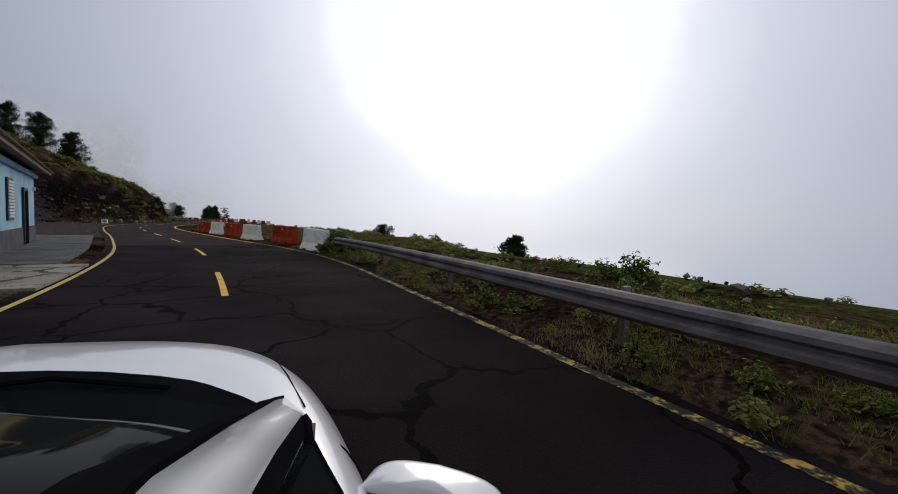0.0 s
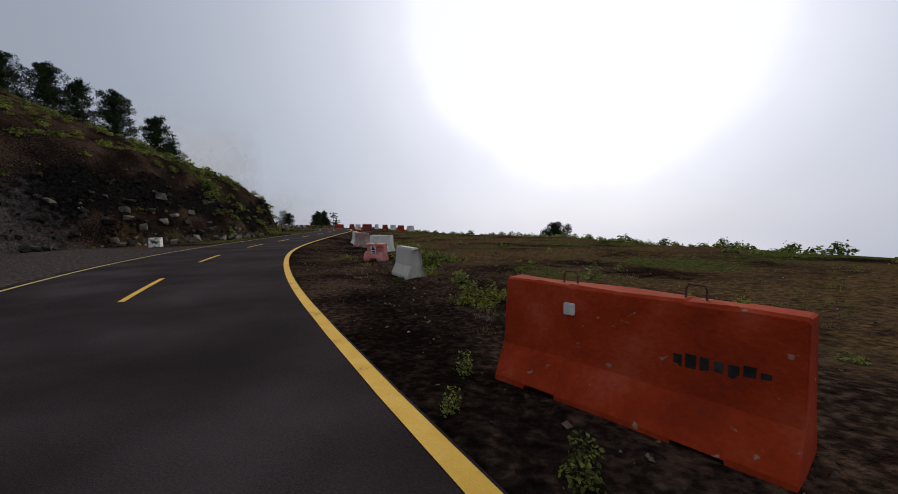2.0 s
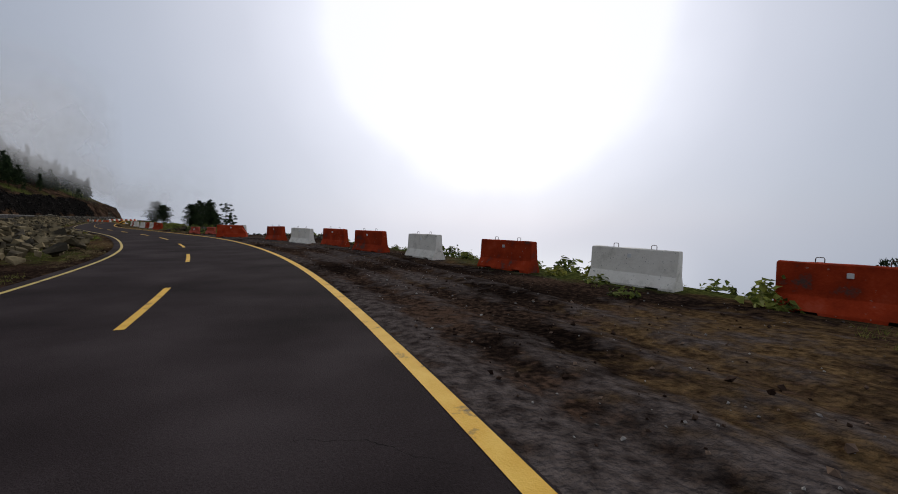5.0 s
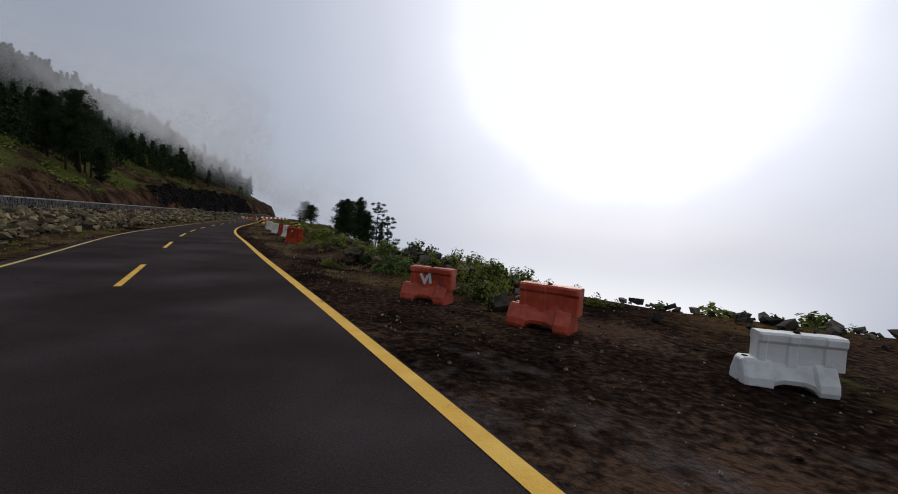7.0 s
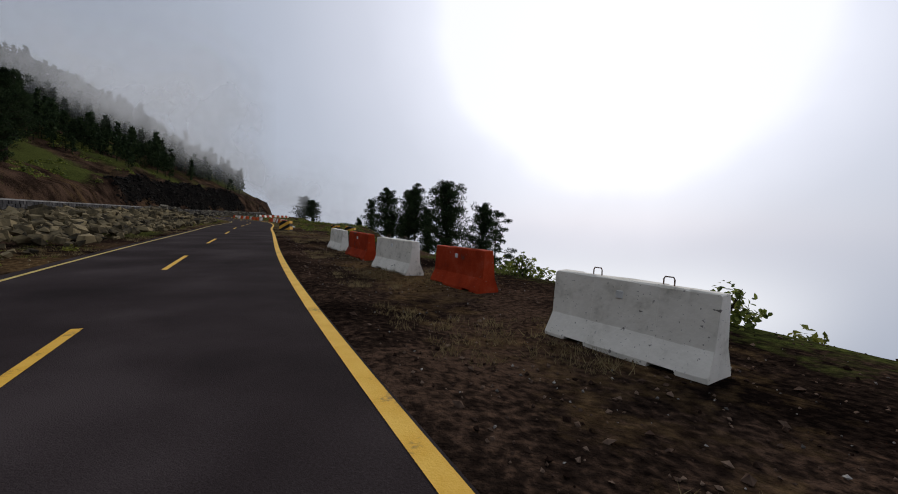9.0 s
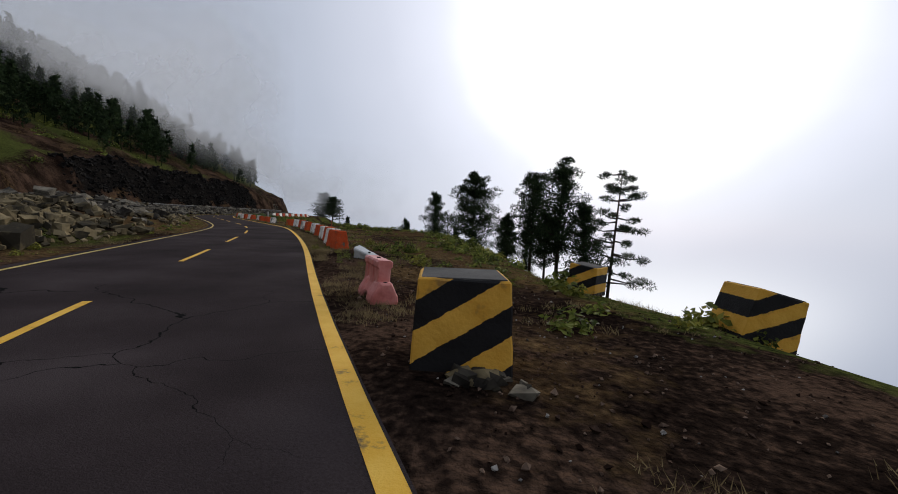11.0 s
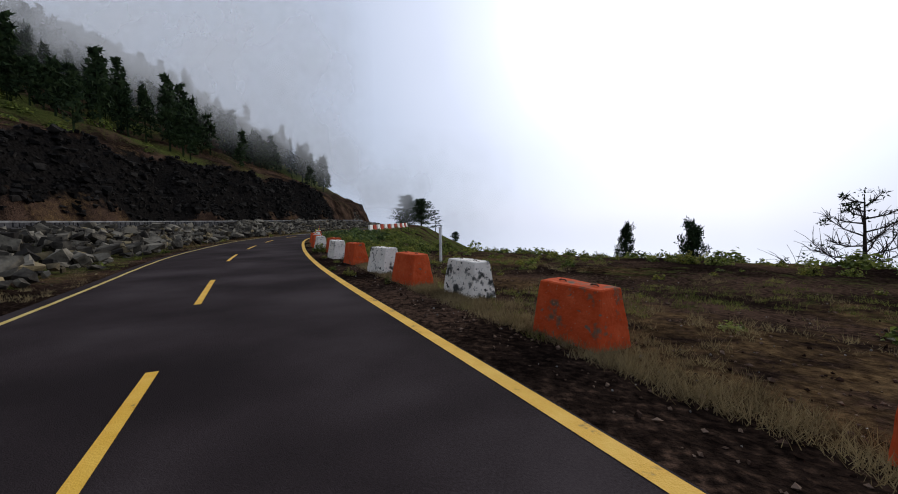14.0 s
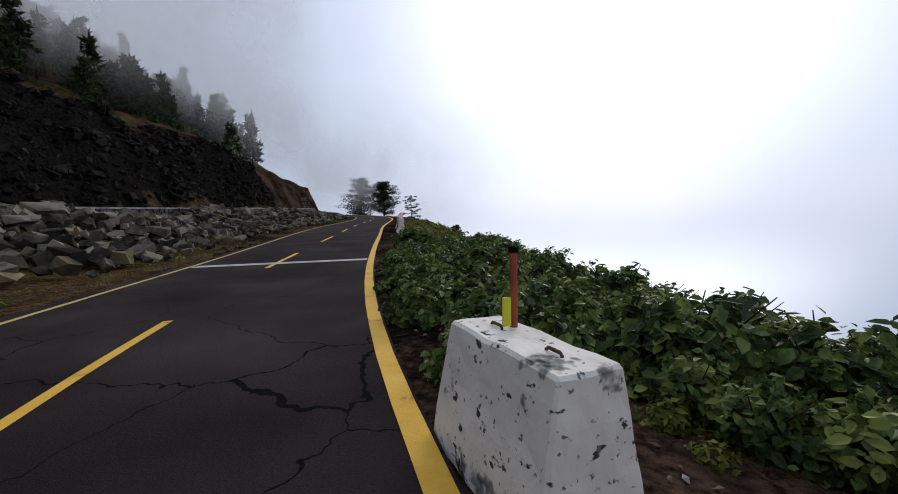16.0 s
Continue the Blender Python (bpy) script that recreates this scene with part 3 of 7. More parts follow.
    cutw = 0.55 * smooth_interp(s_, CUT_K)
    part_up = np.where(s_ < 110, 0.15 + 0.3 * n3, 0.1) + 0.16 * n1 + 0.1 * n2
    rock = np.where(hill, np.clip((u / np.maximum(cutw, 0.3) - part_up) / 0.12, 0, 1) * np.clip((1.12 - u / np.maximum(cutw, 0.3) + 0.2 * n2) / 0.15, 0, 1), np.where(q > 0, np.clip((q - 5.0) / 3, 0, 1) * win(-60, 14) * 0.8, 0))
    rock = np.where(hill & (s_ < 112), rock * np.clip((0.72 - u / np.maximum(cutw, 0.3) + 0.3 * n1) / 0.15, 0, 1), rock)
    rock = np.where(hill & (s_ >= 112), rock * np.clip((s_ - 297 + 6 * n1) / 8, 0, 1) * np.clip((378 - s_ + 6 * n1) / 8, 0, 1), rock)
    green = np.where(hill & (u > 0), green * (1 - 0.85 * rock) * np.clip(u / np.maximum(cutw, 0.3) * 0.9, 0.1, 1), green)
    return np.stack([np.clip(green, 0, 1), np.clip(dry, 0, 1), np.clip(rock, 0, 1), np.clip(gravel, 0, 1)], -1)


cov = cover_colour(SS.ravel(), DD.ravel(), XX.ravel(), YY.ravel(), ZZ.ravel())
att = gme.color_attributes.new("cover", "FLOAT_COLOR", "POINT")
att.data.foreach_set("color", cov.astype(np.float32).ravel())


def ground_nodes(m):
    t = m.node_tree
    n, l = t.nodes, t.links
    p = n["Principled BSDF"]
    sock = p.inputs["Base Color"].links[0].from_socket
    at_ = n.new("ShaderNodeAttribute")
    at_.attribute_name = "cover"
    sp = n.new("ShaderNodeSeparateColor")
    l.new(at_.outputs["Color"], sp.inputs[0])
    g = n.new("ShaderNodeNewGeometry")

    def layer(sock, fac, cols, scale, gain=2.2, off=-0.75):
        f = n.new("ShaderNodeTexNoise")
        f.inputs["Scale"].default_value, f.inputs["Detail"].default_value = scale, 7
        l.new(g.outputs["Position"], f.inputs["Vector"])
        a = n.new("ShaderNodeMath")
        a.operation = "ADD"
        l.new(fac, a.inputs[0])
        l.new(f.outputs["Fac"], a.inputs[1])
        b = n.new("ShaderNodeMath")
        b.operation = "MULTIPLY_ADD"
        b.use_clamp = True
        b.inputs[1].default_value, b.inputs[2].default_value = gain, gain * off
        l.new(a.outputs[0], b.inputs[0])
        c = n.new("ShaderNodeTexNoise")
        c.inputs["Scale"].default_value, c.inputs["Detail"].default_value = scale * 3.1, 6
        l.new(g.outputs["Position"], c.inputs["Vector"])
        r = n.new("ShaderNodeValToRGB")
        r.color_ramp.elements[0].position, r.color_ramp.elements[0].color = 0.33, (*cols[0], 1)
        r.color_ramp.elements[1].position, r.color_ramp.elements[1].color = 0.68, (*cols[1], 1)
        l.new(c.outputs["Fac"], r.inputs[0])
        x = n.new("ShaderNodeMix")
        x.data_type = "RGBA"
        l.new(b.outputs[0], x.inputs[0])
        l.new(sock, x.inputs[6])
        l.new(r.outputs[0], x.inputs[7])
        return x.outputs[2]

    sock = layer(sock, sp.outputs[1], [(0.038, 0.022, 0.011), (0.165, 0.105, 0.050)], 2.9, 3.0)
    sock = layer(sock, sp.outputs[2], [(0.003, 0.0028, 0.0027), (0.020, 0.0175, 0.0155)], 1.7, 4.0, -0.75)
    sock = layer(sock, sp.outputs[0], [(0.020, 0.027, 0.008), (0.110, 0.120, 0.032)], 2.6, 3.2, -0.8)
    sock = layer(sock, at_.outputs["Alpha"], [(0.034, 0.026, 0.0235), (0.130, 0.106, 0.096)], 2.6, 3.2, -0.85)
    l.new(sock, p.inputs["Base Color"])


ground_nodes(SOIL)
tagged(new("ground", gme), "dark volcanic soil with patches of dry and green grass", "ground", kind="structure")

# ---- road ----
rs = np.arange(-70, 470, 1.0)
rr, rl = right_of(rs), left_of(rs)


def ribbon(name, s_list, d0, d1, z, mat, label, cat, kind="structure"):
    x0, y0 = at(s_list, d0)
    x1, y1 = at(s_list, d1)
    n = len(s_list)
    Vv = np.concatenate([np.stack([x0, y0, np.full(n, z)], -1), np.stack([x1, y1, np.full(n, z)], -1)])
    i = np.arange(n - 1)
    Ff = np.stack([i, i + n, i + n + 1, i + 1], -1)
    return tagged(new(name, big_mesh(name, Vv, Ff, mat)), label, cat, kind=kind)


OLD_ASPHALT = material("old_asphalt", [(0.0068, 0.0054, 0.0058), (0.0135, 0.0108, 0.0116), (0.025, 0.0205, 0.0215)], 0.45, 0.95, 0.6, 110, 55, 0.03, grit=0.6)
add_cracks(OLD_ASPHALT, 1.9, 0.03, (0.0015, 0.0015, 0.0015), 0.12, 0.36, 0.60)
ro = rs[rs <= 22.0]
rn = rs[rs >= 22.0]
ribbon("road", ro, left_of(ro) - 0.3, right_of(ro) + 0.28, 0.0, OLD_ASPHALT, "old black cracked asphalt at the start of the bend", "road")
ribbon("road", rn, left_of(rn) - 0.3, right_of(rn) + 0.11, 0.0, ASPHALT, "dark asphalt mountain road with fine cracks", "road")
for a, c in ((24, 469),):
    ls = np.concatenate([[a], rs[(rs > a + 0.1) & (rs < c - 0.1)], [c]])
    ribbon("road_line", ls, right_of(ls) - 0.075, right_of(ls) + 0.085, 0.005, YELLOW, "worn solid yellow edge line on asphalt", "road line")
ls = np.concatenate([rs[rs < 23.8], [23.97]])
ribbon("road_line", ls, right_of(ls) - 0.06, right_of(ls) + 0.07, 0.005, WORN_YELLOW, "patchy worn yellow edge line half covered by dirt", "road line")
ribbon("road_line", rs, rl - 0.047, rl + 0.047, 0.005, PALE_LINE, "worn pale yellow edge line on asphalt", "road line")
for far_end in DASH_ENDS:
    ss = np.linspace(far_end - 3.4, far_end, 5)
    c = centre_of(ss)
    o = ribbon("lane_dash", ss, c - 0.055, c + 0.055, 0.005, YELLOW, "yellow dashed centre line marking", "road marking")
    o["group"] = "centre line dashes"

# ---- concrete barriers ----
def jersey_mesh(length=2.04, h=0.9, seed=1, slots=True, cut_end=False):
    rnd = random.Random(seed)
    prof = [(-0.27, 0.0), (-0.27, 0.075), (-0.15, 0.33), (-0.108, h - 0.02), (-0.085, h), (0.085, h), (0.108, h - 0.02), (0.15, 0.33), (0.27, 0.075), (0.27, 0.0)]
    xs = [-length / 2, -length / 2 + 0.015, -0.72, -0.70, -0.42, -0.40, 0.0, 0.40, 0.42, 0.70, 0.72, length / 2 - 0.015, length / 2]
    V, F = [], []
    m = len(prof)
    for i, x in enumerate(xs):
        end = 0.985 if i in (0, len(xs) - 1) else 1.0
        for y, z in prof:
            zz = z
            if slots and z == 0.0 and (-0.71 < x < -0.41 or 0.41 < x < 0.71):
                zz = 0.07
            xx = x
            if cut_end and i == 0:
                xx = x + 0.45 * max(0.0, (z - 0.33) / (h - 0.33))
            if cut_end and i == 1:
                xx = x + 0.45 * max(0.0, (z - 0.33) / (h - 0.33))
            V.append((y * end + rnd.uniform(-.006, .006), xx + rnd.uniform(-.006, .006), zz * (end if z > .5 else 1) + (rnd.uniform(-.008, .008) if z > .05 else 0)))
    for i in range(len(xs) - 1):
        for k in range(m):
            a, b = i * m + k, i * m + (k + 1) % m
            F.append((a, b, b + m, a + m))
    F.append(tuple(range(m - 1, -1, -1)))
    F.append(tuple(range((len(xs) - 1) * m, len(xs) * m)))
    return V, F


def loop_mesh(w=0.12, h=0.09, r=0.008):
    pts = [(0, -w / 2, -0.02), (0, -w / 2, h * 0.7), (0, -w / 2 + 0.015, h), (0, w / 2 - 0.015, h), (0, w / 2, h * 0.7), (0, w / 2, -0.02)]
    V, F = tube(pts, r, 6)
    return mesh_of("lifting_loop", V, F, RUST)


def jersey(mat, label, loops, seed, cut=False, reflector=True, mark=0, ref_y=0.05):
    root = new("concrete_barrier")
    root.empty_display_size = 0.2
    V, F = jersey_mesh(seed=seed, cut_end=cut)
    part("body", mesh_of("body", V, F, mat), root)
    if loops:
        lm = loop_mesh()
        for y in (-0.45, 0.45):
            part("lifting_loop", lm, root, "bent steel lifting loop", pose(0, y, 0.9))
    if reflector:
        bm_part("reflector", box_bm(0.03, 0.09, 0.09, 0.006, -0.128, ref_y, 0.72), PLASTIC_W, root, "small square pale reflector")
    if mark:
        for k, wd in enumerate((0.05, 0.06, 0.05, 0.045, 0.055, 0.06, 0.05)):
            y = (0.82 if mark > 0 else -0.40) - 0.075 * k
            bm_part("marking", box_bm(0.006, wd, 0.075 + 0.012 * (k % 3), 0.0, -0.134, y, 0.53 + 0.008 * (k % 2)), HAZ_K, root, "faded dark stencil marking")
    tagged(root, label, "barrier", "concrete road barriers")
    return root


L_W = "white-painted concrete road barrier with worn scuffed paint"
L_O = "orange-red painted concrete road barrier with worn paint"
protos = {"W": jersey(CONC_W, L_W, False, 1), "O": jersey(CONC_O, L_O, False, 2, mark=1), "Q": jersey(CONC_O, L_O + " and dark stencil marks", True, 7, mark=-1, ref_y=0.38), "P": jersey(CONC_P, "concrete road barrier with paint faded to pink", False, 3, reflector=False),
          "w": jersey(CONC_W, L_W + " and steel lifting loops", True, 4), "o": jersey(CONC_O, L_O + " and steel lifting loops", True, 5),
          "C": jersey(CONC_O, "orange concrete road barrier with one sloping end", False, 6, cut=True)}
used = set()


def put(kind, x, y, turn, dz=0.0, table=None):
    p = (table or protos)[kind]
    m = pose(x, y, gz(x, y) - 0.015 + dz, random.uniform(-1, 1), random.uniform(-1.2, 1.2), turn)
    key = (id(table), kind)
    if key not in used:
        used.add(key)
        p.matrix_basis = m
        return p
    return copy_thing(p, m)


JERSEYS = [("W", 44.12, 16.20, 32), ("O", 41.90, 21.06, 40), ("W", 39.24, 24.71, 38), ("O", 36.83, 29.12, 41), ("W", 34.29, 33.26, 37), ("Q", 31.85, 37.60, 43),
           ("W", 26.05, 57.63, 44), ("P", 24.19, 60.81, 33), ("W", 22.97, 64.02, 24), ("O", 21.61, 69.76, 30), ("W", 20.7, 73.4, 24), ("O", 19.9, 77.2, 20),
           ("w", 22.6, 96.8, 30), ("o", 20.6, 100.3, 31), ("w", 18.8, 103.6, 30), ("o", 16.8, 106.9, 30), ("w", 14.64, 110.15, 24), ("o", 12.65, 112.90, 35), ("o", 10.78, 117.19, 36), ("w", 8.69, 119.88, 39),
           ("o", 6.54, 123.14, 38), ("C", 2.38, 128.02, 88), ("W", 1.75, 130.75, 62),
           ("o", -14.64, 154.04, 45), ("o", -16.30, 156.80, 30), ("w", -18.15, 160.06, 40), ("o", -20.38, 163.42, 37), ("w", -22.47, 166.36, 40), ("o", -24.66, 170.62, 35), ("w", -26.59, 172.64, 40),
           ("o", -28.6, 176.0, 36), ("w", -30.6, 179.3, 34)]
for kd, x, y, turn in JERSEYS:
    put(kd, x, y, turn)
s_far = 331.0
for i in range(13):
    x, y = at(s_far, right_of(s_far) + 1.2)
    put("WO"[i % 2], float(x), float(y), math.degrees(heading(s_far)))
    s_far += 2.9


def block_mesh(seed, lt=0.98, lb=1.08, wt_=0.34, wb_=0.58, h=0.71):
    rnd = random.Random(seed)
    bm = bmesh.new()
    bmesh.ops.create_cube(bm, size=1.0)
    for v in bm.verts:
        top = v.co.z > 0
        v.co = (v.co.x * (wt_ if top else wb_), v.co.y * (lt if top else lb), h if top else 0.0)
    bmesh.ops.bevel(bm, geom=bm.edges[:], offset=0.016, segments=1, affect="EDGES")
    bmesh.ops.subdivide_edges(bm, edges=[e for e in bm.edges if e.calc_length() > 0.3], cuts=6, use_grid_fill=True)
    for v in bm.verts:
        n = noise.noise_vector(v.co * 5 + Vector((seed * 3.1, 0, 0)))
        v.co += n * 0.012 + noise.noise_vector(v.co * 17 + Vector((seed * 1.7, 4, 0))) * 0.006
        if v.co.z < 0.03:
            v.co.z = min(v.co.z, 0.0)
    return bm


def block(mat, label, seed):
    root = new("concrete_block")
    root.empty_display_size = 0.2
    bm_part("body", block_mesh(seed), mat, root)
    lm = loop_mesh(0.11, 0.035, 0.009)
    for y in (-0.25, 0.25):
        part("lifting_loop", lm, root, "rusty steel lifting loop", pose(0, y, 0.69))
    tagged(root, label, "barrier", "concrete roadside blocks")
    return root


bprotos = {"W": block(BLOCK_W, "tapered white-painted concrete block with dark flaking patches", 11), "O": block(BLOCK_O, "tapered orange-painted concrete block with worn grey patches", 12),
           "X": block(BLOCK_W, "tapered white-painted concrete block, stained and cracked", 13), "Y": block(BLOCK_O, "tapered orange-painted concrete block, chipped at the edges", 14)}
BLOCKS = [("O", -46.86, 207.20, 42), ("W", -47.82, 209.16, 38), ("O", -49.03, 211.69, 33), ("W", -50.09, 213.60, 31), ("Y", -51.7, 216.6, 35), ("X", -53.29, 219.48, 38), ("O", -55.20, 222.48, 34), ("W", -56.55, 224.62, 37),
          ("Y", -58.75, 228.75, 42), ("X", -60.82, 231.89, 45), ("O", -62.87, 234.35, 52), ("W", -65.56, 235.70, 42), ("Y", -68.27, 239.26, 48), ("O", -70.50, 241.73, 45), ("X", -72.46, 244.42, 45), ("Y", -74.02, 245.48, 47),
          ("W", -75.45, 247.15, 49), ("O", -77.38, 249.23, 45), ("X", -79.14, 251.10, 43), ("Y", -80.89, 253.90, 49), ("W", -82.70, 255.64, 39), ("O", -84.09, 257.47, 40), ("X", -85.65, 260.02, 37), ("Y", -87.23, 262.09, 36),
          ("W", -88.66, 264.71, 41), ("O", -90.20, 267.4, 38), ("X", -91.80, 269.9, 29)]
for kd, x, y, turn in BLOCKS:
    put(kd, x, y, turn, 0.0, bprotos)

# ---- vegetation ----
def blades_mesh(name, mat, C, D, L, Wd, rs_):
    """Triangular blades: centres C, directions D (unit), lengths L, widths Wd."""
    n = len(C)
    side = np.cross(D, rs_.normal(size=(n, 3)))
    side /= np.linalg.norm(side, axis=1)[:, None] + 1e-9
    V = np.empty((n, 3, 3))
    V[:, 0] = C - side * Wd[:, None] / 2
    V[:, 1] = C + side * Wd[:, None] / 2
    V[:, 2] = C + D * L[:, None]
    return big_mesh(name, V.reshape(-1, 3), np.arange(n * 3).reshape(n, 3), mat)


def leaves_mesh(name, mat, C, N, size, rs_):
    """Ovate leaves: centres C, facing N; each is two halves with a fold."""
    n = len(C)
    t = np.cross(N, rs_.normal(size=(n, 3)))
    t /= np.linalg.norm(t, axis=1)[:, None] + 1e-9
    b = np.cross(N, t)
    V = np.empty((n, 6, 3))
    z = size[:, None]
    V[:, 0] = C - t * z * 0.6
    V[:, 1] = C - t * z * 0.22 + b * z * 0.36 + N * z * 0.10
    V[:, 2] = C + t * z * 0.22 + b * z * 0.30 + N * z * 0.08
    V[:, 3] = C + t * z * 0.65 - N * z * 0.06
    V[:, 4] = C + t * z * 0.22 - b * z * 0.30 + N * z * 0.08
    V[:, 5] = C - t * z * 0.22 - b * z * 0.36 + N * z * 0.10
    F = np.arange(n * 6).reshape(n, 6)
    return big_mesh(name, V.reshape(-1, 3), np.concatenate([F[:, [0, 1, 2, 3]], F[:, [0, 3, 4, 5]]]), mat)


def unit(v):
    return v / (np.linalg.norm(v, axis=1)[:, None] + 1e-9)


def pine(seed, h, spread, clumps, per, label, low=0.22, thin=False, bare=False):
    rs_ = np.random.RandomState(seed)
    root = new("pine_tree")
    root.empty_display_size = 0.3
    lean = rs_.uniform(-0.03, 0.03, 2)
    tops = [(lean[0] * h * (i / 8) ** 1.5, lean[1] * h * (i / 8) ** 1.5, h * i / 8 * 0.97) for i in range(9)]
    V, F = tube(tops, [h * (0.011 if thin else 0.017) * (1 - i / 8) ** 0.8 + 0.02 for i in range(9)], 8)
    nb = 44 if bare else 34 if thin else 46
    centres = []
    for i in range(nb):
        tier = (i // 4 + rs_.uniform(0.1, 0.85)) * 4
        t = low + (0.95 - low) * (i + rs_.uniform(0, 0.8) if bare else tier) / nb
        a = i * 2.4 + rs_.uniform(-0.5, 0.5)
        prof = (max(0.0, 1 - t) / (1 - low)) ** 0.62 * (0.5 + 0.5 * min(1, (t - low) / 0.2)) if not thin else 0.3 + 0.7 * (1 - t)
        ln = spread * (0.16 + 0.98 * prof) * rs_.uniform(0.55, 1.15)
        up = rs_.uniform(-0.15, 0.3) if thin else rs_.uniform(0.05, 0.6)
        p0 = Vector((lean[0] * h * t ** 1.5, lean[1] * h * t ** 1.5, h * t))
        d = Vector((math.cos(a), math.sin(a), up)).normalized()
        pts = [p0, p0 + d * ln * 0.5 + Vector((0, 0, -0.03 * ln)), p0 + d * ln + Vector((0, 0, 0.08 * ln))]
        v2, f2 = tube(pts, [h * 0.0026 + 0.01, h * 0.0016 + 0.008, 0.008] if bare else [h * 0.005 + 0.012, h * 0.003 + 0.01, 0.008], 5)
        o = len(V)
        V += v2
        F += [tuple(k + o for k in f) for f in f2]
        # rounded, flattened puffs of needles towards the end of the limb
        for u, r_ in ((0.98, 0.9), (0.78, 1.0)) if thin else ((1.0, 0.85), (0.78, 1.0), (0.52, 1.0), (0.2, 0.8)):
            c = p0 + d * ln * (u + rs_.uniform(-0.07, 0.07)) + Vector(rs_.normal(size=3) * 0.06 * ln)
            centres.append((*c, r_ * (0.17 * ln + 0.036 * h) * rs_.uniform(0.7, 1.35) * (0.6 if thin else 1.0)))
        if bare:
            for k in range(26):
                u = rs_.uniform(0.25, 1.0)
                q = p0 + (pts[1] - p0) * (u * 2) if u < 0.5 else pts[1] + (pts[2] - pts[1]) * (u * 2 - 1)
                e = q + Vector(rs_.normal(size=3) * 0.13 * ln) + d * 0.12 * ln + Vector((0, 0, 0.08 * ln))
                v2, f2 = tube([q, (q + e) / 2 + Vector((0, 0, 0.03 * ln)), e], [0.02, 0.014, 0.008], 3)
                o = len(V)
                V += v2
                F += [tuple(x + o for x in f) for f in f2]
    part("trunk", mesh_of("trunk", V, F, BARK, True), root, "dark bark trunk and limbs")
    if bare:
        centres = [(*c[:3], c[3] * 0.35) for c in centres[::4]]
    for k in range(3):
        centres.append((lean[0] * h, lean[1] * h, h * (0.90 + 0.04 * k), (0.05 - 0.012 * k) * h))
    C = np.array(centres)
    n = len(C)
    per = clumps * per // n
    U = unit(rs_.normal(size=(n * per, 3)))
    CC = np.repeat(C[:, :3], per, axis=0) + U * np.array([1, 1, 0.5 if thin else 0.72]) * np.repeat(C[:, 3], per)[:, None] * rs_.uniform(0.35, 1.0, (n * per, 1))
    D = unit(U + rs_.normal(size=(n * per, 3)) * 0.5 + np.array([0, 0, 0.45]))
    sc = 0.03 * h ** 0.5 + 0.11
    part("crown", blades_mesh("crown", NEEDLES, CC, D, rs_.uniform(0.6, 1.3, n * per) * sc * 0.85, rs_.uniform(0.07, 0.125, n * per) * (0.5 if thin else 1.0), rs_), root, "dark green needle tufts")
    tagged(root, label, "tree", "roadside pines")
    return root


def shrub(seed, w, h, n, leaf, mat, label, name="shrub", stems=7, cat="shrub"):
    rs_ = np.random.RandomState(seed)
    root = new(name)
    root.empty_display_size = 0.2
    V, F = [], []
    lobes = []
    for i in range(stems):
        a = rs_.uniform(0, 6.283)
        rr_ = rs_.uniform(0.15, 0.42) * w
        tip = (math.cos(a) * rr_, math.sin(a) * rr_, h * rs_.uniform(0.45, 0.85))
        v2, f2 = tube([(0, 0, -0.05), (tip[0] * 0.4, tip[1] * 0.4, tip[2] * 0.5), tip], [0.02, 0.014, 0.006], 5)
        o = len(V)
        V += v2
        F += [tuple(x + o for x in f) for f in f2]
        lobes.append((*tip, rs_.uniform(0.22, 0.36)))
    part("stem", mesh_of("stem", V, F, BARK, True), root, "thin brown branching stem")
    dirs = unit(rs_.normal(size=(n, 3)))
    dirs[:, 2] = np.abs(dirs[:, 2])
    lob = np.array([noise.noise(Vector(d) * 2.3 + Vector((seed, 0, 0))) for d in dirs])
    rad = (0.72 + 0.55 * lob) * rs_.uniform(0.35, 1.0, n) ** 0.45
    C = dirs * rad[:, None] * np.array([w * 0.52, w * 0.52, h])
    C[:, 2] = np.maximum(C[:, 2], 0.01)
    N = unit(dirs * 0.7 + rs_.normal(size=(n, 3)) * 0.6 + np.array([0, 0, 0.5]))
    part("foliage", leaves_mesh("foliage", mat, C, N, leaf * rs_.uniform(0.6, 1.3, n), rs_), root, "dense small leaves" if leaf < 0.08 else "broad glossy leaves")
    tagged(root, label, cat, "roadside shrubs")
    return root


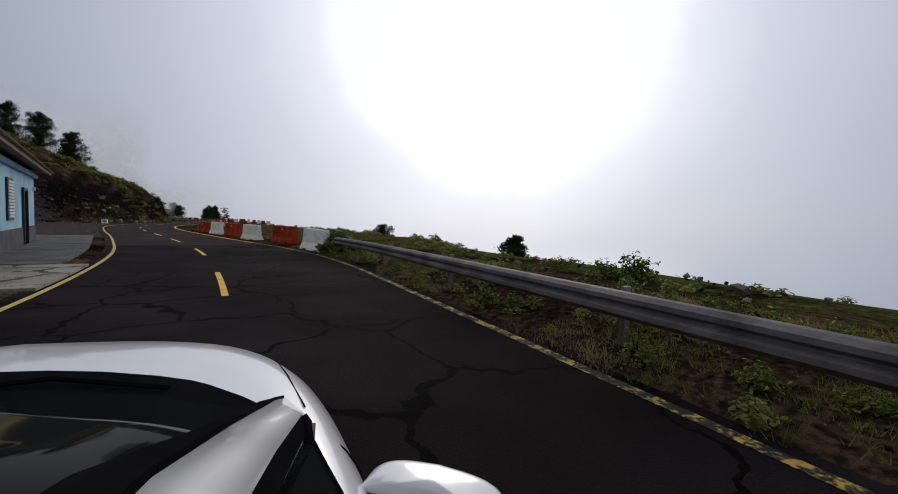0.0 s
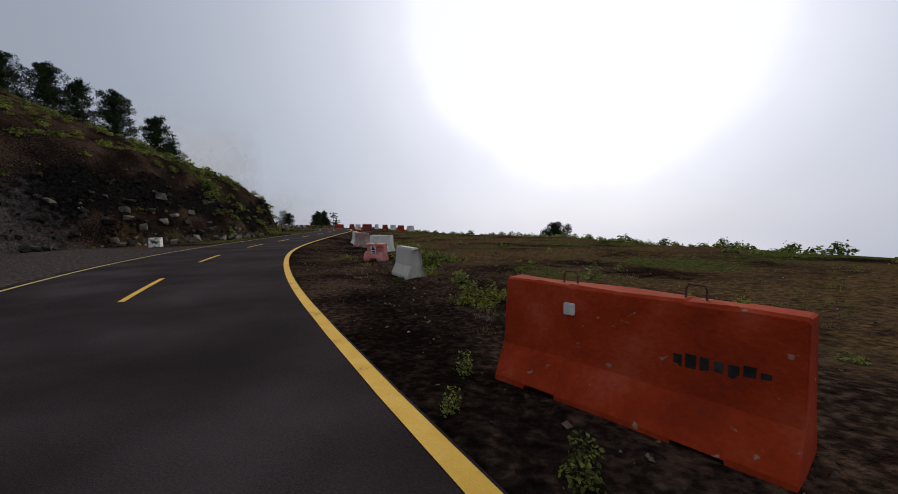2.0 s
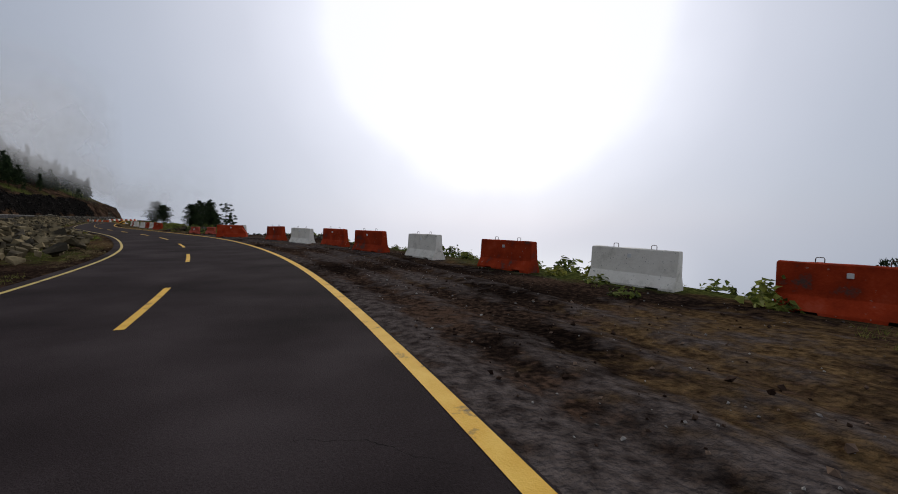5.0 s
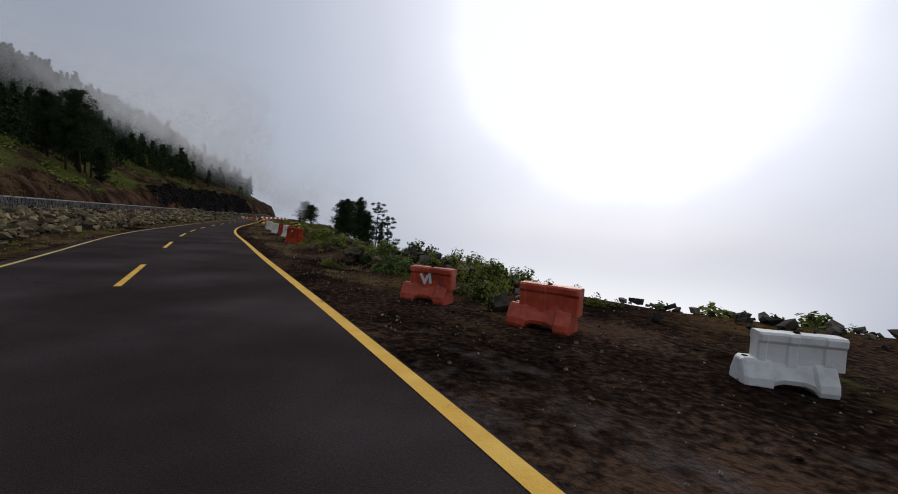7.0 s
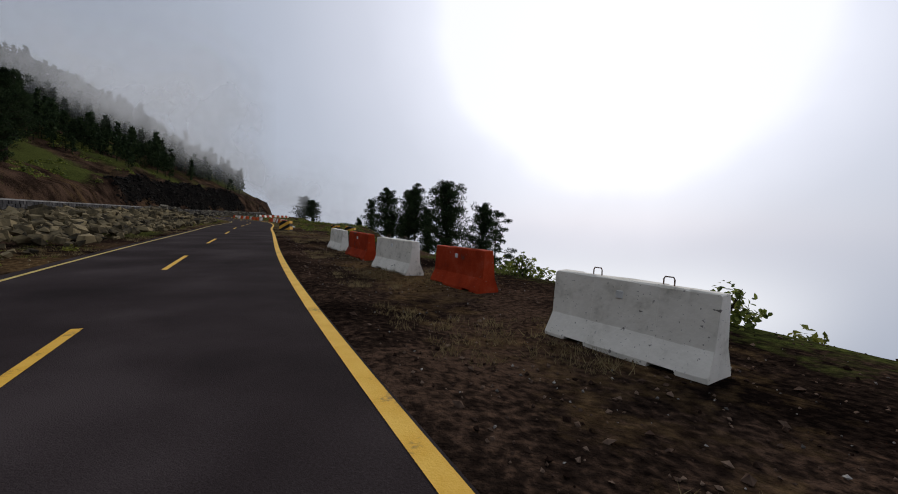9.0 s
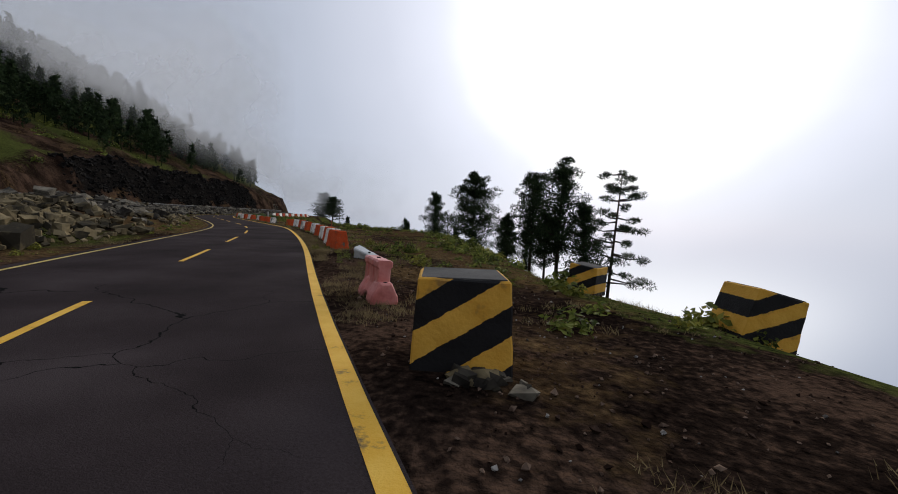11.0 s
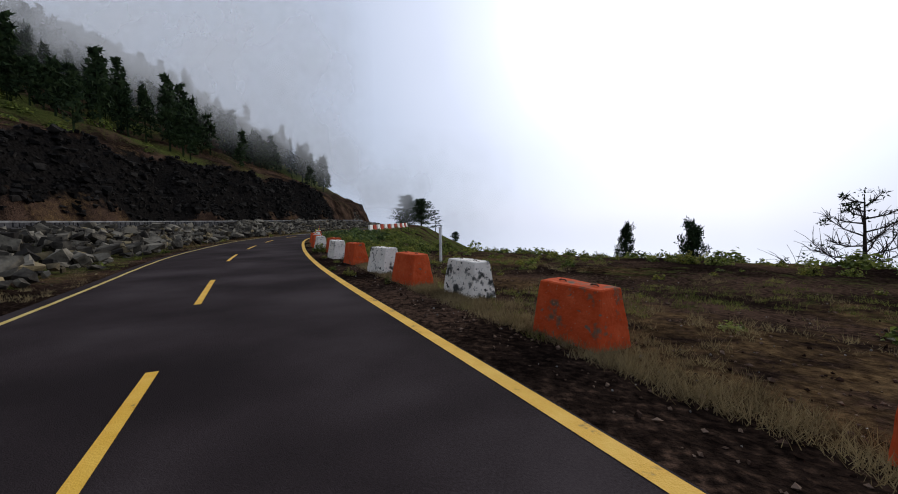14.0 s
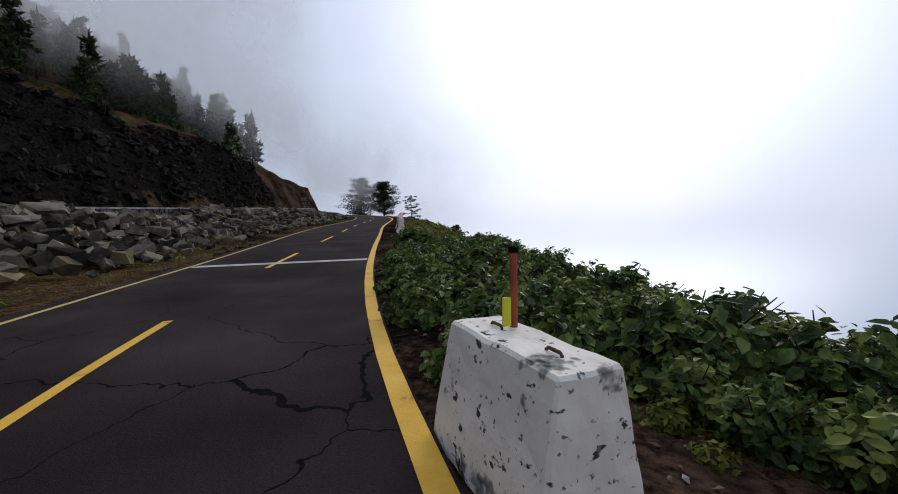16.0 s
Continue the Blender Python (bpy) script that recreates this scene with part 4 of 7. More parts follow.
LEAF_Y = material("yellow_green_leaves", [(0.075, 0.090, 0.018), (0.18, 0.19, 0.034), (0.30, 0.28, 0.055)], 1.2, 0.6, 0.0, None, 9, 0.1, rand=0.5, thin=0.3)
LEAF_D = material("dark_broad_leaves", [(0.022, 0.042, 0.012), (0.085, 0.135, 0.032), (0.24, 0.29, 0.07)], 2.2, 0.5, 0.0, None, 9, 0.2, rand=0.5, thin=0.25)
TREES = {"A": pine(1, 10.0, 2.7, 420, 42, "dark green Canary pine with a full crown", 0.3), "B": pine(2, 9.0, 2.5, 380, 40, "dark green pine with a ragged crown"),
         "C": pine(3, 11.0, 2.7, 330, 42, "tall pine with a sparse open crown and bare lower limbs", 0.3), "T": pine(4, 10.0, 2.3, 400, 24, "thin pale pine with a sparse see-through crown", 0.25, True),
         "D": pine(5, 15.0, 4.6, 60, 16, "nearly bare dead pine with thin grey limbs", 0.25, False, True), "S": pine(6, 4.0, 1.3, 220, 36, "small young pine with a dense conical crown", 0.08),
         "W": pine(7, 9.0, 3.5, 560, 44, "broad dark green pine with limbs down to the ground", 0.1)}
tree_used = set()


def plant(table, key, x, y, scale, turn=None, dz=-0.1, z=None):
    p = table[key]
    zz = gz(x, y) + dz if z is None else z
    m = pose(x, y, zz, random.uniform(-2, 2), random.uniform(-2, 2), random.uniform(0, 360) if turn is None else turn)
    if id(p) not in tree_used:
        tree_used.add(id(p))
        p.scale = (scale,) * 3
        p.matrix_basis = m @ Matrix.Diagonal((scale, scale, scale, 1))
        return p
    o = copy_thing(p, m)
    o.matrix_basis = m @ Matrix.Diagonal((scale, scale, scale, 1))
    return o


# pines on the bank above the cut, by the field edge and along the drop
for key, x, y, top in (("A", -30.6, 94.3, 25.3), ("B", -25.5, 94.0, 22.5), ("A", -19.5, 93.6, 20.7), ("B", -16.5, 97.0, 18.0), ("B", -36.6, 128.5, 22.6), ("S", -31, 127, 18.5), ("A", -40.5, 98, 28.5), ("C", -47, 96, 30.5),
                       ("S", -12, 100, 13), ("A", -80.5, 201.4, 23.4), ("B", -85.5, 205.5, 24.0), ("A", -79.5, 198.0, 18.0), ("B", -88.0, 202.0, 25.5), ("S", -77.5, 203.0, 12.5), ("A", -113, 230, 37.5), ("B", -106, 226, 34), ("A", -99, 221, 33)):
    base = gz(x, y)
    hh = {"A": 10, "B": 9, "C": 11, "S": 4}[key]
    o = plant(TREES, key, x, y, min(1.5, max(0.5, (top - base) / hh)))
DROP = [("A", -27.3, 196.8, 4.7, 10), ("B", -24.6, 198.5, 3.0, 9), ("T", -22.9, 207.4, 2.7, 10), ("C", -35.4, 228.5, 7.1, 11), ("A", -37.3, 233.6, 6.4, 10), ("T", -31.1, 228.2, 6.2, 10), ("B", -39.6, 231.5, 2.2, 9), ("A", -36.4, 228.7, 2.4, 10), ("B", -33.1, 227.5, 3.4, 9), ("B", -50.3, 256.1, 5.5, 9),
        ("W", -43.7, 244.2, 7.2, 9), ("S", -59.8, 276.6, 0.9, 4), ("D", -49.6, 271.8, 3.4, 15), ("A", 48.8, 115.3, 1.9, 10), ("B", -139.6, 420.4, 14.7, 9), ("A", -125.5, 399.7, 10.3, 10), ("T", -111.5, 373.2, 4.9, 10), ("S", -98.3, 348, -1.8, 4),
        ("B", -39.6, 239.0, 1.8, 9), ("S", -47.5, 262, 0.2, 4), ("S", -36.5, 252.0, 0.8, 4), ("S", 62, 44, 0.35, 4), ("S", 58, 30, -0.35, 4), ("B", -66.9, 262.6, 1.1, 8.9)]
for key, x, y, top, hh in DROP:
    base = gz(x, y)
    if key == "S" and (top - base) / hh > 1.8:
        key, hh = "B", 8.9
    o = plant(TREES, key, x, y, min(3.4 if key == "D" else 2.0, max(0.25, (top - base) / hh)), z=base - 0.15)
    if y > 340:
        o.matrix_basis = o.matrix_basis @ Matrix.Diagonal((1.5, 1.5, 1, 1))
    elif hh != 8.9 and key in "ABC" and (top - base) / hh > 0.95:
        o.matrix_basis = o.matrix_basis @ Matrix.Diagonal((0.85, 0.85, 1, 1))
    if hh == 8.9:
        o.matrix_basis = o.matrix_basis @ (Matrix.Diagonal((0.55, 0.55, 1, 1)) if y > 150 else Matrix.Diagonal((0.85, 0.85, 1, 1)))

# hillside forest: a continuous far wood, joined
def wood_proto(seed, h, spread, nclump, per):
    rs_ = np.random.RandomState(seed)
    t = rs_.beta(1.2, 1.0, nclump) * 0.84 + 0.16
    a = rs_.uniform(0, 6.283, nclump)
    prof = np.clip(0.12 + 1.05 * (1 - t) ** 0.7, 0, 1) * (0.7 + 0.55 * rs_.uniform(size=nclump))
    rad = spread * prof * np.sqrt(rs_.uniform(0.25, 1, nclump))
    C = np.stack([np.cos(a) * rad, np.sin(a) * rad, t * h], -1)
    CC = np.repeat(C, per, axis=0) + rs_.normal(size=(nclump * per, 3)) * 0.16
    D = unit(rs_.normal(size=(nclump * per, 3)) + np.array([0, 0, 0.3]))
    side = unit(np.cross(D, rs_.normal(size=D.shape)))
    L, Wd = rs_.uniform(0.55, 1.2, len(D))[:, None], rs_.uniform(0.16, 0.38, len(D))[:, None]
    T = np.stack([CC - side * Wd, CC + side * Wd, CC + D * L], 1)
    tr = np.array([[(0.16, 0, -0.5), (-0.16, 0, -0.5), (0, 0, h * 0.9)], [(0, 0.16, -0.5), (0, -0.16, -0.5), (0, 0, h * 0.9)]])
    return np.concatenate([T, tr])


rf = np.random.RandomState(77)
woods = [wood_proto(41, 9, 1.9, 52, 5), wood_proto(42, 10.5, 1.7, 56, 5), wood_proto(43, 7.5, 2.0, 46, 5), wood_proto(44, 8.5, 1.5, 38, 5)]
chunks = []
cs, cd = rf.uniform(150, 478, 9000), -rf.uniform(22, 146, 9000)
cx_, cy_ = at(cs, cd)
cz_ = ground(cx_, cy_)
up_ = left_of(cs) - cd - smooth_interp(cs, TOE_K) - 0.55 * smooth_interp(cs, CUT_K)
free = smooth_interp(cs, [(150, 40), (235, 34), (262, 20), (290, 10), (330, 9), (370, 6), (420, 3), (520, 3)]) + 3 * np.sin(cs * 0.31) + 2 * np.sin(cs * 0.07)
for i in range(len(cs)):
    if up_[i] < free[i] or (up_[i] < free[i] + 6 and rf.uniform() < 0.55) or (cs[i] < 235 and rf.uniform() < 0.5) or cz_[i] > 75:
        continue
    w = woods[rf.randint(4)]
    a, k = rf.uniform(0, 6.283), rf.uniform(0.6, 1.1)
    R2 = np.array([[math.cos(a), -math.sin(a), 0], [math.sin(a), math.cos(a), 0], [0, 0, 1]])
    chunks.append((w.reshape(-1, 3) @ R2.T) * k * np.array([1, 1, rf.uniform(0.8, 1.2)]) + np.array([cx_[i], cy_[i], cz_[i]]))
    if len(chunks) >= 1750:
        break
WV = np.concatenate(chunks)
tagged(new("pine_forest", big_mesh("pine_forest", WV, np.arange(len(WV)).reshape(-1, 3), NEEDLES)), "dense dark pine forest on the steep hillside", "forest", kind="stuff")


# ---- rocks ----
def rock_mesh(seed, mat, corners=10):
    """Angular broken rock: the hull of a few scattered corners."""
    rnd = random.Random(seed)
    bm = bmesh.new()
    stretch = (rnd.uniform(0.8, 1.15), rnd.uniform(0.65, 1.0), rnd.uniform(0.45, 0.75))
    for i in range(corners):
        d = Vector(((i & 1) - 0.5, (i >> 1 & 1) - 0.5, (i >> 2 & 1) - 0.5)) if i < 8 else Vector([rnd.uniform(-0.6, 0.6) for k in range(3)])
        d = Vector([c + rnd.uniform(-0.26, 0.26) for c in d])
        bm.verts.new((d.x * stretch[0], d.y * stretch[1], d.z * stretch[2]))
    res = bmesh.ops.convex_hull(bm, input=bm.verts[:])
    bmesh.ops.delete(bm, geom=[v for v in res["geom_interior"] if isinstance(v, bmesh.types.BMVert)], context="VERTS")
    bmesh.ops.triangulate(bm, faces=bm.faces[:])
    me = bpy.data.meshes.new("rock")
    for f in bm.faces:
        f.smooth = False
    bm.to_mesh(me)
    bm.free()
    me.materials.append(mat)
    return me


def boulder_mesh(seed, mat):
    """Weathered boulder with a lumpy rounded skin."""
    bm = bmesh.new()
    bmesh.ops.create_icosphere(bm, subdivisions=3, radius=1.0)
    o = Vector((seed * 7.3, seed * 1.7, 3.1))
    for v in bm.verts:
        d = v.co.normalized()
        k = 0.8 + 0.5 * noise.noise(d * 1.5 + o) + 0.25 * noise.noise(d * 3.7 + o) + 0.1 * noise.noise(d * 9 + o)
        v.co = Vector((d.x * 0.5 * k, d.y * 0.5 * k, d.z * 0.36 * k))
    me = bpy.data.meshes.new("boulder")
    bm.to_mesh(me)
    bm.free()
    me.materials.append(mat)
    return me


ROCKS = [rock_mesh(i, ROCK_TAN if i % 3 == 0 else ROCK) for i in range(9)]
ROUGH = [rock_mesh(i + 20, ROCK, 10) for i in range(12)]
BOULDERS = [boulder_mesh(i, ROCK_TAN) for i in range(3)]
ROCKV = []
for me in ROUGH:
    v = np.empty(len(me.vertices) * 3)
    me.vertices.foreach_get("co", v)
    f = np.empty(len(me.polygons) * 3, dtype=int)
    me.polygons.foreach_get("vertices", f)
    ROCKV.append((v.reshape(-1, 3), f.reshape(-1, 3)))


def spin(rs_, tilt=0.5):
    return np.array(Euler((rs_.uniform(-tilt, tilt), rs_.uniform(-tilt, tilt), rs_.uniform(0, 6.283))).to_matrix())


def joined_rocks(name, X, Y, size, mat, label, cat, rs_, sink=0.15, lowpoly=False):
    Vs, Fs, o = [], [], 0
    Z = ground(X, Y)
    octv = np.array([(1, 0, 0), (0, 1, 0), (-1, 0, 0), (0, -1, 0), (0, 0, 0.8), (0, 0, -0.8)]) * 0.5
    octf = np.array([(0, 1, 4), (1, 2, 4), (2, 3, 4), (3, 0, 4), (1, 0, 5), (2, 1, 5), (3, 2, 5), (0, 3, 5)])
    for i in range(len(X)):
        if lowpoly:
            v, f = octv * rs_.uniform(0.6, 1.3, (6, 3)), octf
        else:
            v, f = ROCKV[rs_.randint(len(ROCKV))]
        k = size[i] * (1.0 if lowpoly else 0.68) * rs_.uniform(0.75, 1.25, 3)
        Vs.append((v * k) @ spin(rs_).T + np.array([X[i], Y[i], Z[i] + size[i] * (0.3 - sink)]))
        Fs.append(f + o)
        o += len(v)
    return tagged(new(name, big_mesh(name, np.concatenate(Vs), np.concatenate(Fs), mat)), label, cat, kind="stuff")


rk = np.random.RandomState(5)
n = 13000
ps = rk.uniform(112, 400, n)
pe = rk.beta(1.4, 1.3, n) * 8.3 + 1.2
keep = (rk.uniform(size=n) < np.clip((ps - 112) / 18, 0, 1)) & ~((ps > 238) & (ps < 266) & (pe < 4.5 + 2 * np.sin(ps)))
ps, pe = ps[keep], pe[keep]
pd = left_of(ps) - pe
px_, py_ = at(ps, pd)
size = 0.18 + 0.85 * rk.beta(1.0, 4.0, len(ps)) + 0.12 * np.clip(pe / 6, 0, 1)
near = (ps > 255) & (ps < 290)
ni_ = np.where(near)[0][:300]
pile = new("rock_pile")
pz = ground(px_, py_)
rise = 0.45 * np.clip((pe - 2.5) / 5, 0, 1)
for i in ni_:
    o = part("rock", ROCKS[rk.randint(9)], pile)
    k = size[i] * 0.72
    o.matrix_basis = pose(px_[i], py_[i], pz[i] + rise[i] * rk.uniform(0, 1) + k * 0.15, rk.uniform(-30, 30), rk.uniform(-30, 30), rk.uniform(0, 360)) @ Matrix.Diagonal((k * rk.uniform(.8, 1.4), k * rk.uniform(.8, 1.2), k * rk.uniform(.7, 1.1), 1))
tagged(pile, "pile of broken grey and tan rocks below the stone wall", "rocks")
mask = np.ones(len(ps), bool)
mask[ni_] = False
tan_ = mask & (ps < 243)
mask = mask & ~tan_
joined_rocks("rock_scatter", px_[tan_], py_[tan_], size[tan_] * 0.85, ROCK_TAN, "broken ochre and tan rocks heaped beside the road", "rocks", rk, -0.15)
joined_rocks("rock_scatter", px_[mask], py_[mask], size[mask], ROCK, "broken grey-brown rocks heaped beside the road", "rocks", rk, -0.1)
n = 2600
ps, pe = rk.uniform(116, 400, n), rk.uniform(1.6, 9, n)
X, Y = at(ps, left_of(ps) - pe)
joined_rocks("rock_scatter", X, Y, 0.2 + 0.5 * rk.beta(1, 2.5, n), ROCK_TAN, "broken tan rocks heaped beside the road", "rocks", rk, -0.15)
# fallen rocks at the foot of the cut, with the white block
n = 170
ps = rk.uniform(58, 86, n)
X, Y = at(ps, left_of(ps) - smooth_interp(ps, TOE_K) + rk.normal(0.3, 0.9, n))
joined_rocks("rock_scatter", X, Y, rk.uniform(0.2, 0.9, n) ** 1.4, ROCK, "fallen dark rocks at the foot of the bank", "rocks", rk, 0.05)
DARK_ROCK = material("dark_lava_rock", [(0.004, 0.0037, 0.0035), (0.011, 0.0098, 0.009), (0.034, 0.030, 0.026)], 1.6, 0.95, 0.7, 9, 10, 0.05, rand=0.4)
n = 2600
ps = np.concatenate([rk.uniform(50, 102, 380), rk.uniform(299, 374, 2220)])
u_ = np.where(ps < 110, rk.uniform(0.0, 0.6, n), rk.uniform(0.05, 1.0, n)) * 0.58 * smooth_interp(ps, CUT_K)
X, Y = at(ps, left_of(ps) - smooth_interp(ps, TOE_K) - u_)
low_ = ps < 110
csize = 0.25 + 1.0 * rk.beta(1, 3, n)
BANK_ROCK = material("brown_bank_rock", [(0.008, 0.0065, 0.0055), (0.024, 0.018, 0.0135), (0.060, 0.045, 0.034)], 1.2, 0.95, 0.7, 9, 10, 0.05, rand=0.5)
joined_rocks("cliff_rock", X[low_], Y[low_], csize[low_] * 0.6, BANK_ROCK, "brown and dark lava rock in the low bank", "rocks", rk, 0.2)
joined_rocks("cliff_rock", X[~low_], Y[~low_], csize[~low_], DARK_ROCK, "dark fractured lava rock in the cut face", "rocks", rk, 0.2)
blk = new("stone_block", None)
bm_part("body", block_mesh(31, 0.75, 0.8, 0.6, 0.65, 0.6), BLOCK_W, blk)
blk.matrix_basis = pose(10.7, 60.8, gz(10.7, 60.8), 0, 0, 25)
tagged(blk, "whitewashed concrete block beside fallen rocks", "block")
# berm rocks and boulders on the drop side
for x, y, k in ((-7.95, 145.1, 0.95), (-6.75, 143.75, 0.6), (-6.2, 143.7, 0.55), (-8.3, 146.2, 0.6), (-9.6, 149.0, 0.5), (-13.04, 157.05, 0.95), (-10.93, 153.7, 0.8)):
    b = new("boulder", BOULDERS[rk.randint(3)])
    b.matrix_basis = pose(x, y, gz(x, y) + 0.15 * k, rk.uniform(-15, 15), rk.uniform(-15, 15), rk.uniform(0, 360)) @ Matrix.Diagonal((k, k * 0.9, k, 1))
    tagged(b, "large rounded tan boulder half sunk among shrubs", "rock", "roadside boulders")
rbo = np.random.RandomState(23)
for i in range(30):
    s_ = 300 + 34 * i / 30 + rbo.uniform(-1, 1)
    x, y = at(s_, float(right_of(s_)) + rbo.uniform(19, 25))
    k = rbo.uniform(0.6, 1.7)
    b = new("boulder", BOULDERS[rbo.randint(3)])
    b.matrix_basis = pose(float(x), float(y), gz(float(x), float(y)) + 0.16 * k, rbo.uniform(-15, 15), rbo.uniform(-15, 15), rbo.uniform(0, 360)) @ Matrix.Diagonal((k, k * 0.9, k, 1))
    tagged(b, "grey weathered boulder on the stony slope below the road", "rock", "boulders on the slope")
for i in range(22):
    b = new("stone", ROCKS[rbo.randint(9)])
    x, y, k = -40.72 + rbo.uniform(-0.3, 0.3), 195.02 + rbo.uniform(-0.16, 0.2), rbo.uniform(0.06, 0.17)
    b.matrix_basis = pose(x, y, gz(x, y) + 0.18 * k, rbo.uniform(-30, 30), rbo.uniform(-30, 30), rbo.uniform(0, 360)) @ Matrix.Diagonal((k, k, k, 1))
    tagged(b, "broken dark stone heaped against a striped block", "rock", "stones at the striped block")
n = 700
ps = np.concatenate([rk.uniform(149, 172, n - 420), rk.uniform(132, 150, 180), rk.uniform(-20, 14, 240)])
pq = np.concatenate([rk.normal(4.8, 1.1, n - 420), smooth_interp(ps[n - 420:n - 240], EDGE_K) - right_of(ps[n - 420:n - 240]) + rk.normal(-1.0, 0.8, 180), rk.uniform(2.5, 8, 240)])
X, Y = at(ps, right_of(ps) + pq)
joined_rocks("rock_scatter", X, Y, np.where(ps < 20, 0.06 + 0.22 * rk.beta(1, 3, n), (0.12 + 0.5 * rk.beta(1, 3, n)) * np.where(ps < 158, 0.85, 0.55)), ROCK, "dark lava rocks along the edge of the drop", "rocks", rk, 0.0)
# gravel
RED_GRAVEL = material("red_brown_gravel", [(0.020, 0.012, 0.009), (0.072, 0.046, 0.034), (0.21, 0.145, 0.105)], 2.0, 0.95, 0.5, 20, 14, 0.0, rand=0.6)
n = 38000
ps = np.where(rk.uniform(size=n) < 0.35, rk.uniform(-8, 150, n), rk.uniform(150, 318, n))
pq = np.abs(rk.normal(0, 3.6, n)) + 0.4
thin_ = rk.uniform(size=n) < np.clip(0.45 + 0.5 * noise2(ps * 0.5, pq, 3) + 0.35 * (ps > 150), 0.12, 1)
ps, pq = ps[thin_], pq[thin_]
n = len(ps)
X, Y = at(ps, right_of(ps) + pq)
joined_rocks("gravel", X, Y, 0.02 + 0.10 * rk.beta(1, 4.5, n), RED_GRAVEL, "loose dark gravel and pebbles on the verge", "gravel", rk, 0.1, True)
PEBBLE = material("pale_pebbles", [(0.10, 0.09, 0.08), (0.24, 0.22, 0.20), (0.42, 0.39, 0.35)], 2.0, 0.95, 0.4, 20, 14, 0.04, rand=0.6)
n = 7500
ps = rk.uniform(20, 318, n)
X, Y = at(ps, right_of(ps) + 0.5 + np.where(ps < 80, rk.uniform(0, 18, n), np.abs(rk.normal(0, 4, n))))
joined_rocks("gravel", X, Y, 0.014 + 0.06 * rk.beta(1, 4, n), PEBBLE, "scattered pale pebbles on the dark soil", "gravel", rk, 0.1, True)
n = 2200
ps = rk.uniform(-10, 330, n)
X, Y = at(ps, left_of(ps) - np.abs(rk.normal(0, 2.5, n)) - 0.4)
joined_rocks("gravel", X, Y, 0.02 + 0.10 * rk.beta(1, 4, n), ROCK_TAN, "loose tan gravel on the far verge", "gravel", rk, 0.1, True)

# ---- stone wall ----
WALL_K = [(130, -12.5), (160, -13), (200, -14), (260, -14), (300, -13), (320, -12), (345, -11), (440, -11)]
ws = np.arange(138, 430, 1.0)
wd = smooth_interp(ws, WALL_K)
TOPZ = 1.62
x0, y0 = at(ws, wd)
x1, y1 = at(ws, wd - 0.5)
n = len(ws)
lowz = np.full(n, -0.3)
V = np.concatenate([np.stack([x0, y0, lowz], -1), np.stack([x0, y0, np.full(n, TOPZ)], -1), np.stack([x1, y1, np.full(n, TOPZ)], -1), np.stack([x1, y1, lowz], -1)])
i = np.arange(n - 1)
F = np.concatenate([np.stack([i + a * n, i + 1 + a * n, i + 1 + b * n, i + b * n], -1) for a, b in ((0, 1), (1, 2), (2, 3))])
stone_wall = tagged(new("wall_left", big_mesh("wall_left", V, F, MORTAR)), "long grey rubble masonry wall with a concrete coping", "wall", kind="structure")
xa, ya = at(ws, wd + 0.05)
xb, yb = at(ws, wd - 0.55)
V = np.concatenate([np.stack([xa, ya, np.full(n, TOPZ + .003)], -1), np.stack([xa, ya, np.full(n, TOPZ + .09)], -1), np.stack([xb, yb, np.full(n, TOPZ + .09)], -1), np.stack([xb, yb, np.full(n, TOPZ + .003)], -1)])
F = np.concatenate([np.stack([i + a * n, i + 1 + a * n, i + 1 + b * n, i + b * n], -1) for a, b in ((0, 1), (1, 2), (2, 3), (3, 0))])
COPING = material("coping_concrete", [(0.12, 0.118, 0.115), (0.24, 0.235, 0.23), (0.33, 0.325, 0.32)], 1.5, 0.9, 0.3, 20, 20, 0.2)
part("coping", big_mesh("coping", V, F, COPING), stone_wall, "pale concrete coping")
SV, SF, so = [], [], 0
stone_objs = 0
cube_v = np.array([(x, y, z) for x in (-.5, .5) for y in (-.5, .5) for z in (-.5, .5)])
cube_f = np.array([(0, 1, 3, 2), (4, 6, 7, 5), (0, 4, 5, 1), (2, 3, 7, 6), (0, 2, 6, 4), (1, 5, 7, 3)])
rw = np.random.RandomState(9)
stone_meshes = []
for k in range(6):
    v = cube_v * np.array([0.9, 0.9, 0.88]) * rw.uniform(0.78, 1.1, (8, 3))
    stone_meshes.append((v, mesh_of("stone", v, cube_f, STONE)))
